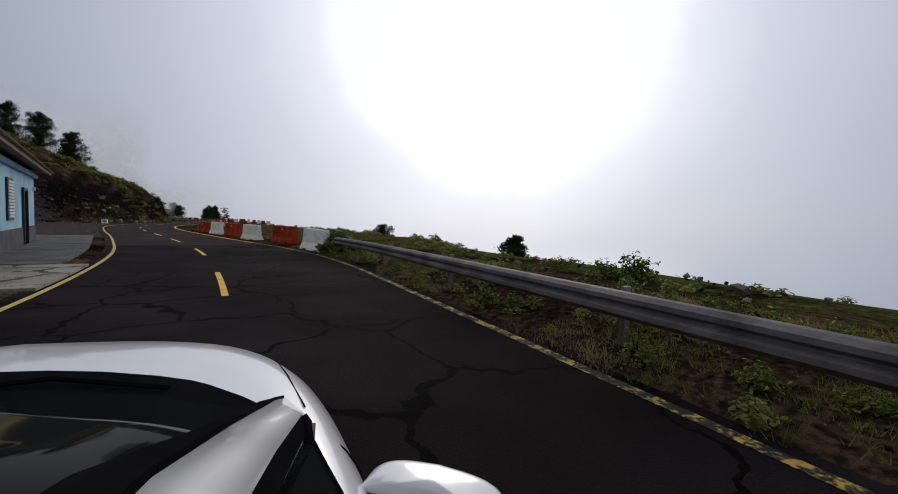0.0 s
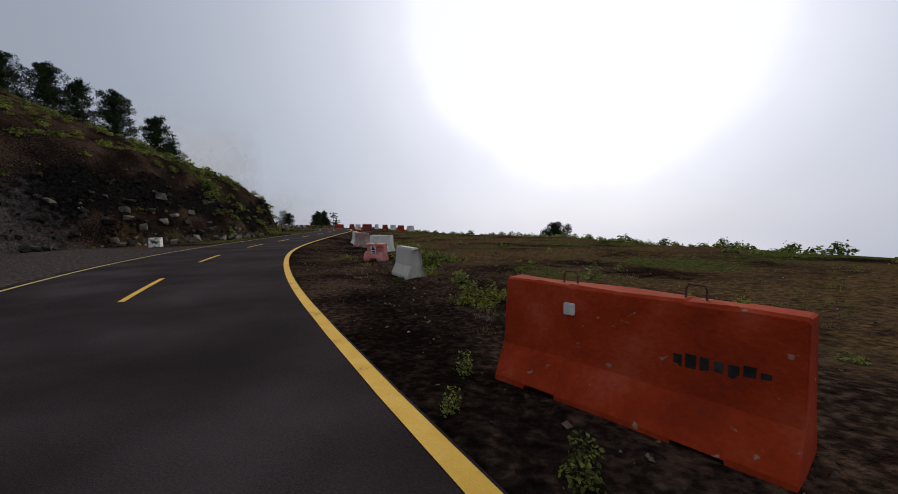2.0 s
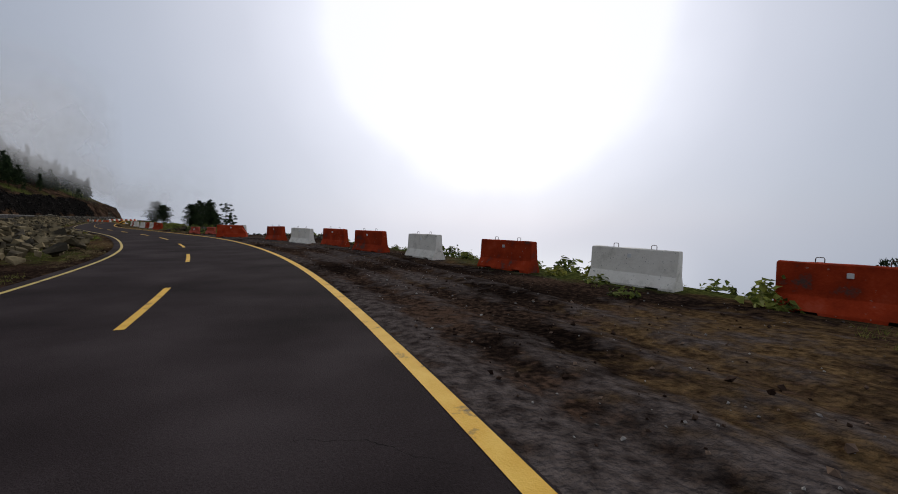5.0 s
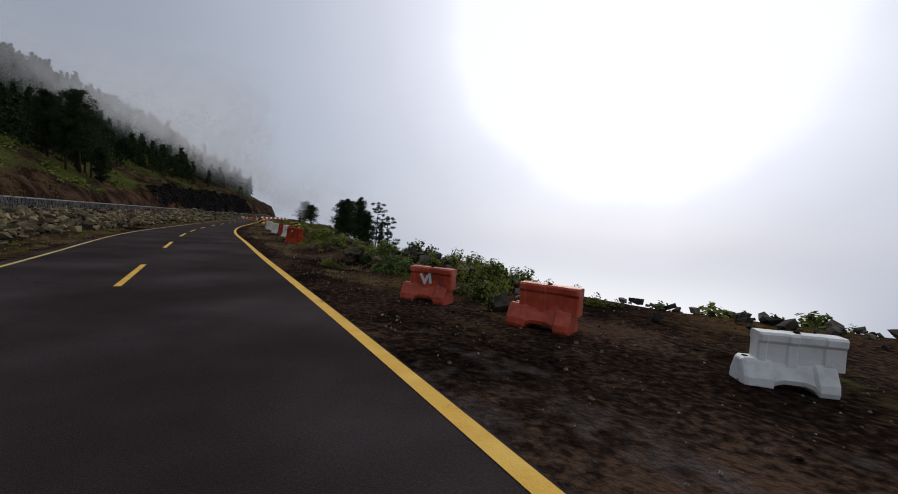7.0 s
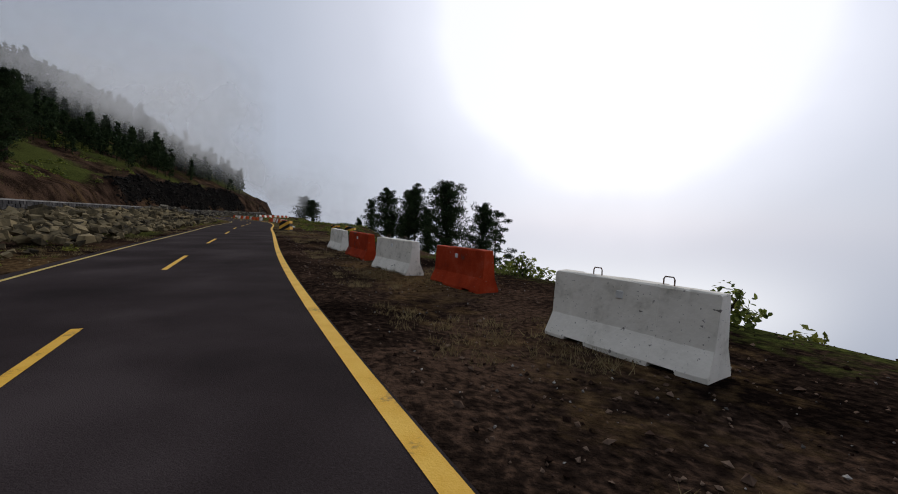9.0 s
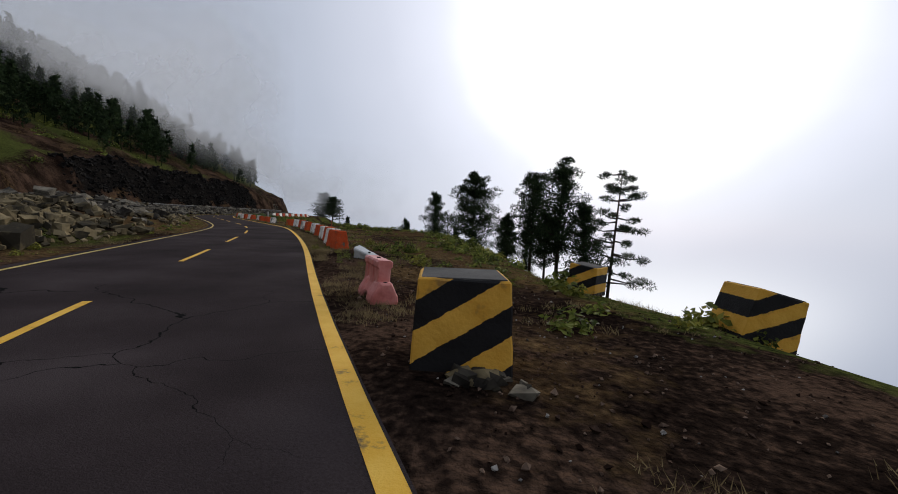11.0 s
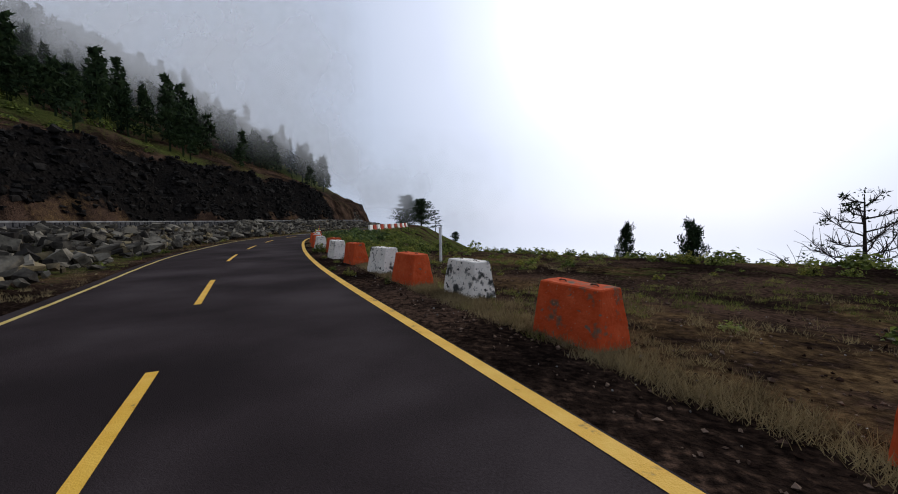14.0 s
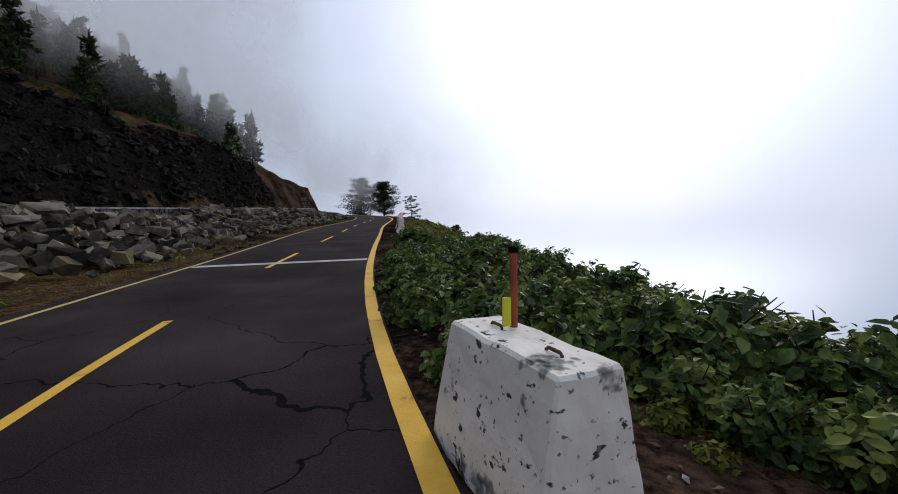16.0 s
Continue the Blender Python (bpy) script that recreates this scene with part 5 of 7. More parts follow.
for row in range(7):
    zc = 0.12 + row * 0.235
    s = 138.0 + rw.uniform(0, 0.4)
    while s < 400:
        ln = rw.uniform(0.26, 0.6)
        d = float(np.interp(s, ws, wd))
        x, y = at(s + ln / 2, d + 0.0)
        v, me = stone_meshes[rw.randint(6)]
        m = pose(float(x), float(y), min(zc + rw.uniform(-.02, .02), TOPZ - 0.11), 0, 0, math.degrees(heading(s))) @ Matrix.Diagonal((0.11 + rw.uniform(0, .05), ln, 0.225, 1))
        if 264 < s < 284 and stone_objs < 300:
            o = part("stone", me, stone_wall)
            o.matrix_basis = m
            stone_objs += 1
        else:
            M = np.array(m)
            SV.append(v @ M[:3, :3].T + M[:3, 3])
            SF.append(cube_f + so)
            so += 8
        s += ln + 0.03
rest = part("stonework", big_mesh("stonework", np.concatenate(SV), np.concatenate(SF), STONE), stone_wall)
rest["kind"] = "stuff"

# ---- shrubs ----
SHR = {"g": shrub(51, 1.1, 0.55, 350, 0.08, LEAF, "low rounded green shrub on dark soil"), "y": shrub(52, 0.9, 0.5, 400, 0.066, LEAF_Y, "low yellow-green flowering shrub"), "d": shrub(53, 1.5, 1.0, 520, 0.106, LEAF, "dense dark green leafy bush"),
       "b": shrub(54, 1.8, 1.3, 1000, 0.14, LEAF_D, "dense bush with broad dark green leaves"), "t": shrub(55, 0.8, 1.1, 340, 0.07, LEAF, "upright leafy green weed")}


SCRUB = []


def bush(key, x, y, k=1.0):
    return plant(SHR, key, x, y, k, dz=-0.04)


def scrub(key, x, y, k=1.0):
    """A far shrub, joined later with the rest of the low growth."""
    SCRUB.append((key, float(x), float(y), k))


def scrub_sd(key, s, q, k=1.0):
    x, y = at(s, float(right_of(s)) + q)
    scrub(key, x, y, k)


CLEAR = [(-44.5, 204.05, 1.3), (-43.3, 201.2, 1.1), (-42.6, 198.1, 0.8), (-41.03, 195.58, 1.0), (-91.8, 270.1, 0.75)]


def bush_sd(key, s, q, k=1.0):
    x, y = at(s, float(right_of(s)) + q)
    if any((x - a) ** 2 + (y - c) ** 2 < r * r for a, c, r in CLEAR):
        return None
    return bush(key, float(x), float(y), k)


bush("b", 45.0, 15.2, 0.75)
for key, x_, y_, k_ in (("d", -15.6, 160.4, 1.3), ("d", -15.0, 159.8, 1.15), ("d", -16.1, 161.3, 1.05), ("b", -15.3, 160.7, 0.75)):
    bush(key, x_, y_, k_)
bush("d", 45.5, 14.6, 0.75)
bush("b", 45.25, 14.95, 0.9)
bush("b", 44.85, 15.65, 0.8)
bush("b", 45.1, 15.1, 0.6)
# single plants along the verge
for key, x_, y_, k_ in (("y", -76.25, 246.6, 0.42), ("y", -76.0, 246.35, 0.36), ("g", -77.2, 247.4, 0.35), ("g", -65.5, 233.3, 0.45), ("y", -66.3, 235.4, 0.6), ("y", -47.1, 205.8, 0.55), ("g", -46.9, 206.2, 0.45),
                        ("g", -45.2, 207.6, 0.85), ("d", -44.2, 208.3, 0.6), ("g", -44.4, 206.5, 0.7), ("y", -43.6, 204.9, 0.5), ("g", -41.3, 207.7, 0.8), ("d", -40.8, 207.0, 0.5), ("y", -46.8, 211.3, 0.8),
                        ("d", -81.7, 253.9, 0.6), ("g", -81.8, 254.5, 0.6), ("y", -81.3, 254.6, 0.5), ("d", -55.5, 232.0, 0.75), ("d", -55.2, 232.4, 0.6), ("y", -57.2, 234.4, 0.8),
                        ("g", -46.0, 214.3, 0.6), ("g", -44.8, 217.2, 0.7), ("y", 30.8, 41.7, 0.95), ("y", 31.2, 41.9, 0.8), ("g", 29.5, 46.7, 0.6), ("g", 30.0, 50.6, 0.9), ("t", 30.7, 38.3, 0.3), ("t", 31.3, 36.7, 0.35), ("t", 30.6, 37.5, 0.25)):
    bush(key, x_, y_, k_)
rb = np.random.RandomState(12)
for i in range(34):
    bush_sd("gyt"[rb.randint(3)], rb.uniform(-6, 15), rb.uniform(0.35, 2.6), rb.uniform(0.3, 0.6))
for i in range(150):
    scrub_sd("gdt"[rb.randint(3)], rb.uniform(-6, 15), rb.uniform(0.3, 2.4), rb.uniform(0.22, 0.5))
for i in range(60):
    scrub_sd("ggy"[rb.randint(3)], rb.uniform(0, 20), rb.uniform(3, 8), rb.uniform(0.25, 0.6))
bush("d", 52.2, 6.3, 0.8)
bush("d", 51.7, 6.6, 0.6)
for i in range(40):
    scrub_sd("gy"[rb.randint(2)], rb.uniform(26, 62), rb.uniform(1.6, 7), rb.uniform(0.3, 0.6))
bush("g", 30.6, 44.2, 0.6)
for i in range(170):
    s = rb.uniform(18, 112)
    e = float(smooth_interp(s, EDGE_K)) - float(right_of(s))
    scrub_sd("ggyd"[rb.randint(4)], s, e - abs(rb.normal(0, 2.4)) + 0.5, rb.uniform(0.5, 1.0))
for i in range(22):
    scrub_sd("gt"[rb.randint(2)], rb.uniform(22, 80), rb.uniform(4.5, 12), rb.uniform(0.35, 0.8))
for s, q, k in ((60.5, 5.8, 0.8), (66, 5.0, 0.9), (68.8, 4.6, 0.9), (72, 4.4, 0.8), (57, 4.6, 0.9), (58.5, 5.4, 0.8), (53.5, 4.6, 0.7)):
    bush_sd("d", s, q, k)
for i in range(80):
    s = rb.uniform(112, 150)
    e = float(smooth_interp(s, EDGE_K)) - float(right_of(s))
    scrub_sd("gdy"[rb.randint(3)], s, e + rb.uniform(-1.2, 0.6), rb.uniform(0.4, 0.9))
for i in range(46):
    bush_sd("dgty"[rb.randint(4)], rb.uniform(149, 159), rb.normal(5.2, 0.9), rb.uniform(0.4, 0.75))
for i in range(30):
    scrub_sd("dgty"[rb.randint(4)], rb.uniform(159, 173), rb.normal(5.2, 0.9), rb.uniform(0.2, 0.4))
for i in range(70):
    scrub_sd("gtydt"[rb.randint(5)], rb.uniform(150, 167), rb.uniform(3.0, 6.2), rb.uniform(0.3, 0.62))
for i in range(120):
    scrub_sd("gyt"[rb.randint(3)], rb.uniform(149, 170), rb.uniform(2.6, 6.5), rb.uniform(0.25, 0.55))
for x_, y_, k_ in ((-6.4, 142.7, 0.34), (-6.0, 142.5, 0.4), (-5.7, 142.8, 0.42), (-5.3, 142.3, 0.4), (-6.1, 143.2, 0.45), (-5.0, 141.9, 0.42), (-7.2, 144.6, 0.45), (-6.9, 145.3, 0.55)):
    bush("b", x_, y_, k_)
for x_, y_, k_ in ((-8.3, 143.5, 0.7), (-8.0, 143.2, 0.6), (-7.6, 143.0, 0.45)):
    bush("y", x_, y_, k_)
for s, q, k in ((176, 6.3, 1.1), (177.5, 6.6, 1.0), (179, 7.0, 1.0), (174.5, 7, 0.9), (184, 6.6, 0.9), (190, 6.5, 0.9)):
    bush_sd("d", s, q, k)
for i in range(24):
    s = rb.uniform(182, 216)
    scrub_sd("gdy"[rb.randint(3)], s, float(smooth_interp(s, EDGE_K)) - rb.uniform(-0.5, 2.5), rb.uniform(0.5, 1.0))
for i in range(170):
    s = rb.uniform(218, 288)
    e = float(smooth_interp(s, EDGE_K)) - float(right_of(s))
    scrub_sd("ggyd"[rb.randint(4)], s, e - abs(rb.normal(0, 2.2)) + 0.6, rb.uniform(0.45, 1.0))
for i in range(40):
    scrub_sd("ygt"[rb.randint(3)], rb.uniform(222, 300), rb.uniform(0.5, 4.5), rb.uniform(0.22, 0.45))
for i in range(66):
    s_ = rb.uniform(286, 309)
    e_ = float(smooth_interp(s_, EDGE_K)) - float(right_of(s_))
    bush_sd("gydty"[rb.randint(5)], s_, rb.uniform(1.7, max(2.6, e_ + 0.6)), rb.uniform(0.35, 0.72))
for i in range(300):
    s_ = rb.uniform(278, 309)
    e_ = float(smooth_interp(s_, EDGE_K)) - float(right_of(s_))
    scrub_sd("gyy"[rb.randint(3)], s_, rb.uniform(1.5, max(2.6, e_ + 1.0)), rb.uniform(0.25, 0.6))
for i in range(40):
    q = rb.uniform(0.95, 5.5)
    bush_sd("b", rb.uniform(309.6, 322), q, rb.uniform(0.6, 0.8) if q < 2.4 else rb.uniform(0.55, 0.8))
for s_, q, k in ((308.9, 2.3, 0.8), (308.2, 2.9, 0.75), (307.4, 2.6, 0.6), (309.4, 1.5, 0.62), (306.6, 3.4, 0.8), (305.5, 3.0, 0.6), (307.0, 4.0, 0.55), (308.4, 4.0, 0.6), (308.0, 2.0, 0.45), (307.6, 2.2, 0.5), (307.2, 2.5, 0.5), (306.9, 2.1, 0.42), (307.8, 2.7, 0.5), (308.5, 2.0, 0.5), (306.8, 2.9, 0.5)):
    bush_sd("b", s_, q, k)
for s_, q, k in ((309.6, 2.6, 0.7), (309.2, 3.1, 0.7), (308.7, 3.4, 0.6), (310.8, 2.9, 0.8), (308.3, 2.7, 0.5)):
    bush_sd("y", s_, q, k)
for k in range(15):
    bush_sd("b", 309.4 + 0.62 * k, 0.55 + 0.3 * (k % 3), 0.42 + 0.06 * (k % 4))
for s_, q, k in ((308.2, 0.75, 0.26), (308.9, 0.62, 0.3)):
    bush_sd("d", s_, q, k)
for i in range(8):
    bush_sd("bd"[rb.randint(2)], rb.uniform(302, 307), rb.uniform(2.6, 5.0), rb.uniform(0.5, 0.75))
for i in range(420):
    scrub_sd("gydyg"[rb.randint(5)], rb.uniform(284, 336), rb.uniform(4, 23), rb.uniform(0.35, 0.95))
for i in range(260):
    scrub_sd("ygyg"[rb.randint(4)], rb.uniform(226, 288), 3.5 + 18 * rb.uniform() ** 0.8, rb.uniform(0.2, 0.55))
for i in range(130):
    s = rb.uniform(82, 107)
    x, y = at(s, float(left_of(s)) - float(smooth_interp(s, TOE_K)) - rb.uniform(-0.6, 7))
    scrub("ygdy"[rb.randint(4)], float(x), float(y), rb.uniform(0.6, 1.5))
for i in range(110):
    scrub_sd("gdy"[rb.randint(3)], rb.uniform(318, 352), rb.uniform(1.2, 6), rb.uniform(0.35, 0.9))
for i in range(190):
    s = rb.uniform(112, 330)
    x, y = at(s, float(left_of(s)) - rb.uniform(0.9, 3.4))
    scrub("gyy"[rb.randint(3)], float(x), float(y), rb.uniform(0.25, 0.6))
for i in range(260):
    s = rb.uniform(46, 110)
    x, y = at(s, float(left_of(s)) - float(smooth_interp(s, TOE_K)) - rb.uniform(3, 22))
    scrub("gdy"[rb.randint(3)], float(x), float(y), rb.uniform(0.5, 1.1))
for i in range(130):
    s = rb.uniform(50, 108)
    x, y = at(s, float(left_of(s)) - float(smooth_interp(s, TOE_K)) - rb.uniform(0.3, 7))
    scrub("gyd"[rb.randint(3)], float(x), float(y), rb.uniform(0.4, 0.9))
for i in range(30):
    s = rb.uniform(60, 104)
    x, y = at(s, float(left_of(s)) - float(smooth_interp(s, TOE_K)) + rb.uniform(0.1, 0.9))
    scrub("gy"[rb.randint(2)], float(x), float(y), rb.uniform(0.3, 0.7))
for i in range(60):
    s = rb.uniform(56, 110)
    x, y = at(s, float(left_of(s)) - float(smooth_interp(s, TOE_K)) - rb.uniform(2.5, 14))
    scrub("gdy"[rb.randint(3)], float(x), float(y), rb.uniform(0.6, 1.3))
for i in range(260):
    s = rb.uniform(140, 330)
    x, y = at(s, -rb.uniform(24, 60))
    scrub("gdd"[rb.randint(3)], float(x), float(y), rb.uniform(0.9, 2.2))


for i in range(46):
    bush_sd("gyg"[rb.randint(3)], rb.uniform(252, 296), rb.uniform(9.0, 11.5) + rb.uniform(0, 2), rb.uniform(0.6, 1.05))


CLUMPS = {}
for mat_, keys, lab in ((LEAF, "gdtb", "low dark green scrub on the slopes and field edge"), (LEAF_Y, "y", "low yellow-green scrub on the slopes and field edge")):
    Vs, Fs, o = [], [], 0
    for key, x, y, k in SCRUB:
        if key not in keys:
            continue
        sd_ = to_sd(x, y)
        close = 0 < float(sd_[1][0] - right_of(sd_[0])[0]) < 3.5
        if (key, close) not in CLUMPS:
            me = next(o for o in SHR[key].children if o.name.startswith("foliage")).data
            v = np.empty(len(me.vertices) * 3)
            me.vertices.foreach_get("co", v)
            leaf = v.reshape(-1, 6, 3)[:, [0, 1, 3, 5]]
            share, grow = (0.42, 1.4) if close else (0.15, 2.3)
            leaf = leaf[rb.permutation(len(leaf))[:int(len(leaf) * share)]]
            mid = leaf.mean(axis=1, keepdims=True)
            leaf = mid + (leaf - mid) * grow
            ids = np.arange(len(leaf) * 4).reshape(-1, 4)
            CLUMPS[key, close] = (leaf.reshape(-1, 3), np.concatenate([ids[:, [0, 1, 2]], ids[:, [0, 2, 3]]]))
        v, f = CLUMPS[key, close]
        a = rb.uniform(0, 6.283)
        R2 = np.array([[math.cos(a), -math.sin(a), 0], [math.sin(a), math.cos(a), 0], [0, 0, 1]])
        Vs.append((v @ R2.T) * k * np.array([1, 1, rb.uniform(0.6, 1.0)]) + np.array([x, y, gz(x, y)]))
        Fs.append(f + o)
        o += len(v)
    tagged(new("scrub", big_mesh("scrub", np.concatenate(Vs), np.concatenate(Fs), mat_)), lab, "scrub", kind="stuff")


# ---- grass ----
def grass(name, mat, zones, label, seed, lo, hi, sparse=0.03):
    rs_ = np.random.RandomState(seed)
    Cs, Ds, Ls = [], [], []
    for side, s0, s1, q0, q1, tufts, per in zones:
        s = rs_.uniform(s0, s1, tufts)
        q = rs_.uniform(q0, q1, tufts)
        keep = noise2(s * 0.8, q * 1.3, seed) > sparse
        s, q = s[keep], q[keep]
        X, Y = at(s, right_of(s) + q) if side > 0 else at(s, left_of(s) - q)
        Z = ground(X, Y)
        per = int(per * 1.3)
        C = np.repeat(np.stack([X, Y, Z], -1), per, axis=0)
        m = len(C)
        C[:, :2] += rs_.normal(size=(m, 2)) * 0.07
        D = unit(np.stack([rs_.normal(size=m) * 0.6, rs_.normal(size=m) * 0.6, np.ones(m)], -1))
        Cs.append(C)
        Ds.append(D)
        Ls.append(rs_.uniform(lo, hi, m) * np.repeat(rs_.uniform(0.6, 1.3, len(X)), per))
    C, D, L = np.concatenate(Cs), np.concatenate(Ds), np.concatenate(Ls)
    me = blades_mesh(name, mat, C, D, L, np.full(len(C), 0.0075), rs_)
    return tagged(new(name, me), label, "grass", kind="stuff")


grass("grass", GRASS_D, [(1, -8, 20, 0.15, 3.0, 1500, 26), (1, 22, 60, 1.6, 8, 700, 20), (1, 150, 215, 0.9, 4.0, 2300, 22), (1, 205, 242, 0.15, 1.7, 1100, 22), (1, 286, 306, 0.15, 1.6, 500, 22), (1, 215, 286, 2.6, 9, 1500, 18), (-1, 3, 14, 0.2, 3, 700, 26), (-1, 110, 330, 0.4, 2.2, 1800, 20)],
      "tufts of dry straw-coloured grass along the verge", 61, 0.04, 0.14)
grass("grass", GRASS_G, [(1, -8, 20, 0.2, 3.5, 1500, 24), (1, 20, 110, 5, 20, 2600, 18), (1, 150, 180, 3, 6, 600, 20), (1, 222, 300, 1.0, 10, 4200, 22), (1, 286, 330, 1.0, 5, 1500, 24), (-1, 110, 330, 0.6, 3.5, 2200, 20)],
      "tufts of fresh green grass and weeds", 62, 0.03, 0.12)


grass("grass", GRASS_D, [(1, 263, 287, 1.15, 1.75, 900, 26), (1, 262, 287, 1.15, 2.4, 1000, 24), (1, 240, 264, 0.12, 0.5, 420, 20), (1, 226, 242, 0.2, 0.8, 400, 20), (1, 262, 284, 2.4, 4.5, 350, 18)],
      "dense band of dry yellow-brown grass beside the bare verge", 63, 0.06, 0.16, -0.15)


def grass_tuft(x, y, r, h, n, mat, label):
    rs_ = np.random.RandomState(int(abs(x * 31 + y * 17)) % 9999)
    a = rs_.uniform(0, 6.283, n)
    k = np.sqrt(rs_.uniform(size=n)) * r * 0.35
    C = np.stack([np.cos(a) * k, np.sin(a) * k, np.zeros(n)], -1)
    D = unit(np.stack([np.cos(a) * rs_.uniform(0.1, 1.1, n), np.sin(a) * rs_.uniform(0.1, 1.1, n), np.ones(n)], -1))
    o = new("grass_tuft", blades_mesh("grass_tuft", mat, C, D, h * rs_.uniform(0.5, 1.1, n), np.full(n, 0.006), rs_))
    o.matrix_basis = pose(x, y, gz(x, y) - 0.01)
    tagged(o, label, "grass", "grass tufts")


grass_tuft(-19.96, 159.25, 0.34, 0.42, 420, GRASS_D, "large pale tuft of dry grass on brown soil")
grass_tuft(-18.96, 157.8, 0.2, 0.2, 240, GRASS_D, "small dry grass tuft beside the road")
grass_tuft(-18.55, 156.75, 0.2, 0.16, 260, GRASS_G, "small green grass tuft beside the road")

# ---- transverse line ----
cs_ = np.array([317.3, 317.65])
ribbon("road_line", cs_, left_of(cs_) + 0.1, right_of(cs_) - 0.1, 0.006, WHITE_LINE, "pale grey line across the asphalt", "road line")

# ---- guard rail ----
rail = new("guard_rail")
gs = np.arange(-34, 15.6, 0.5)
gd = right_of(gs) + 0.62
prof = [(0.00, 0.44), (-0.03, 0.46), (-0.075, 0.50), (-0.075, 0.55), (-0.02, 0.59), (-0.02, 0.61), (-0.075, 0.65), (-0.075, 0.70), (-0.03, 0.745), (0.00, 0.76), (0.006, 0.75), (-0.02, 0.735), (-0.065, 0.695), (-0.065, 0.655), (-0.008, 0.615), (-0.008, 0.585), (-0.065, 0.545), (-0.065, 0.505), (-0.02, 0.465), (0.006, 0.45)]
prof = [(o, 0.40 + (z - 0.44) * 0.9) for o, z in prof]
V, F = [], []
for s, d in zip(gs, gd):
    for o, z in prof:
        x, y = at(s, d + o)
        V.append((x, y, z))
m = len(prof)
for i in range(len(gs) - 1):
    for k in range(m):
        a, b = i * m + k, i * m + (k + 1) % m
        F.append((a, b, b + m, a + m))
part("beam", mesh_of("beam", V, F, STEEL, False), rail, "weathered corrugated steel beam")
pm = None
for s in np.arange(-33, 15, 4.0):
    d = float(right_of(s)) + 0.74
    x, y = at(s, d)
    bm = box_bm(0.10, 0.06, 1.0, 0.008, 0, 0, 0.22)
    me = bpy.data.meshes.new("post")
    bm.to_mesh(me)
    bm.free()
    me.materials.append(STEEL)
    pm = pm or me
    part("post", pm, rail, "short steel post", pose(float(x), float(y), 0, 0, 0, math.degrees(heading(s))))
tagged(rail, "weathered steel guard rail on short posts beside weeds", "guard rail")


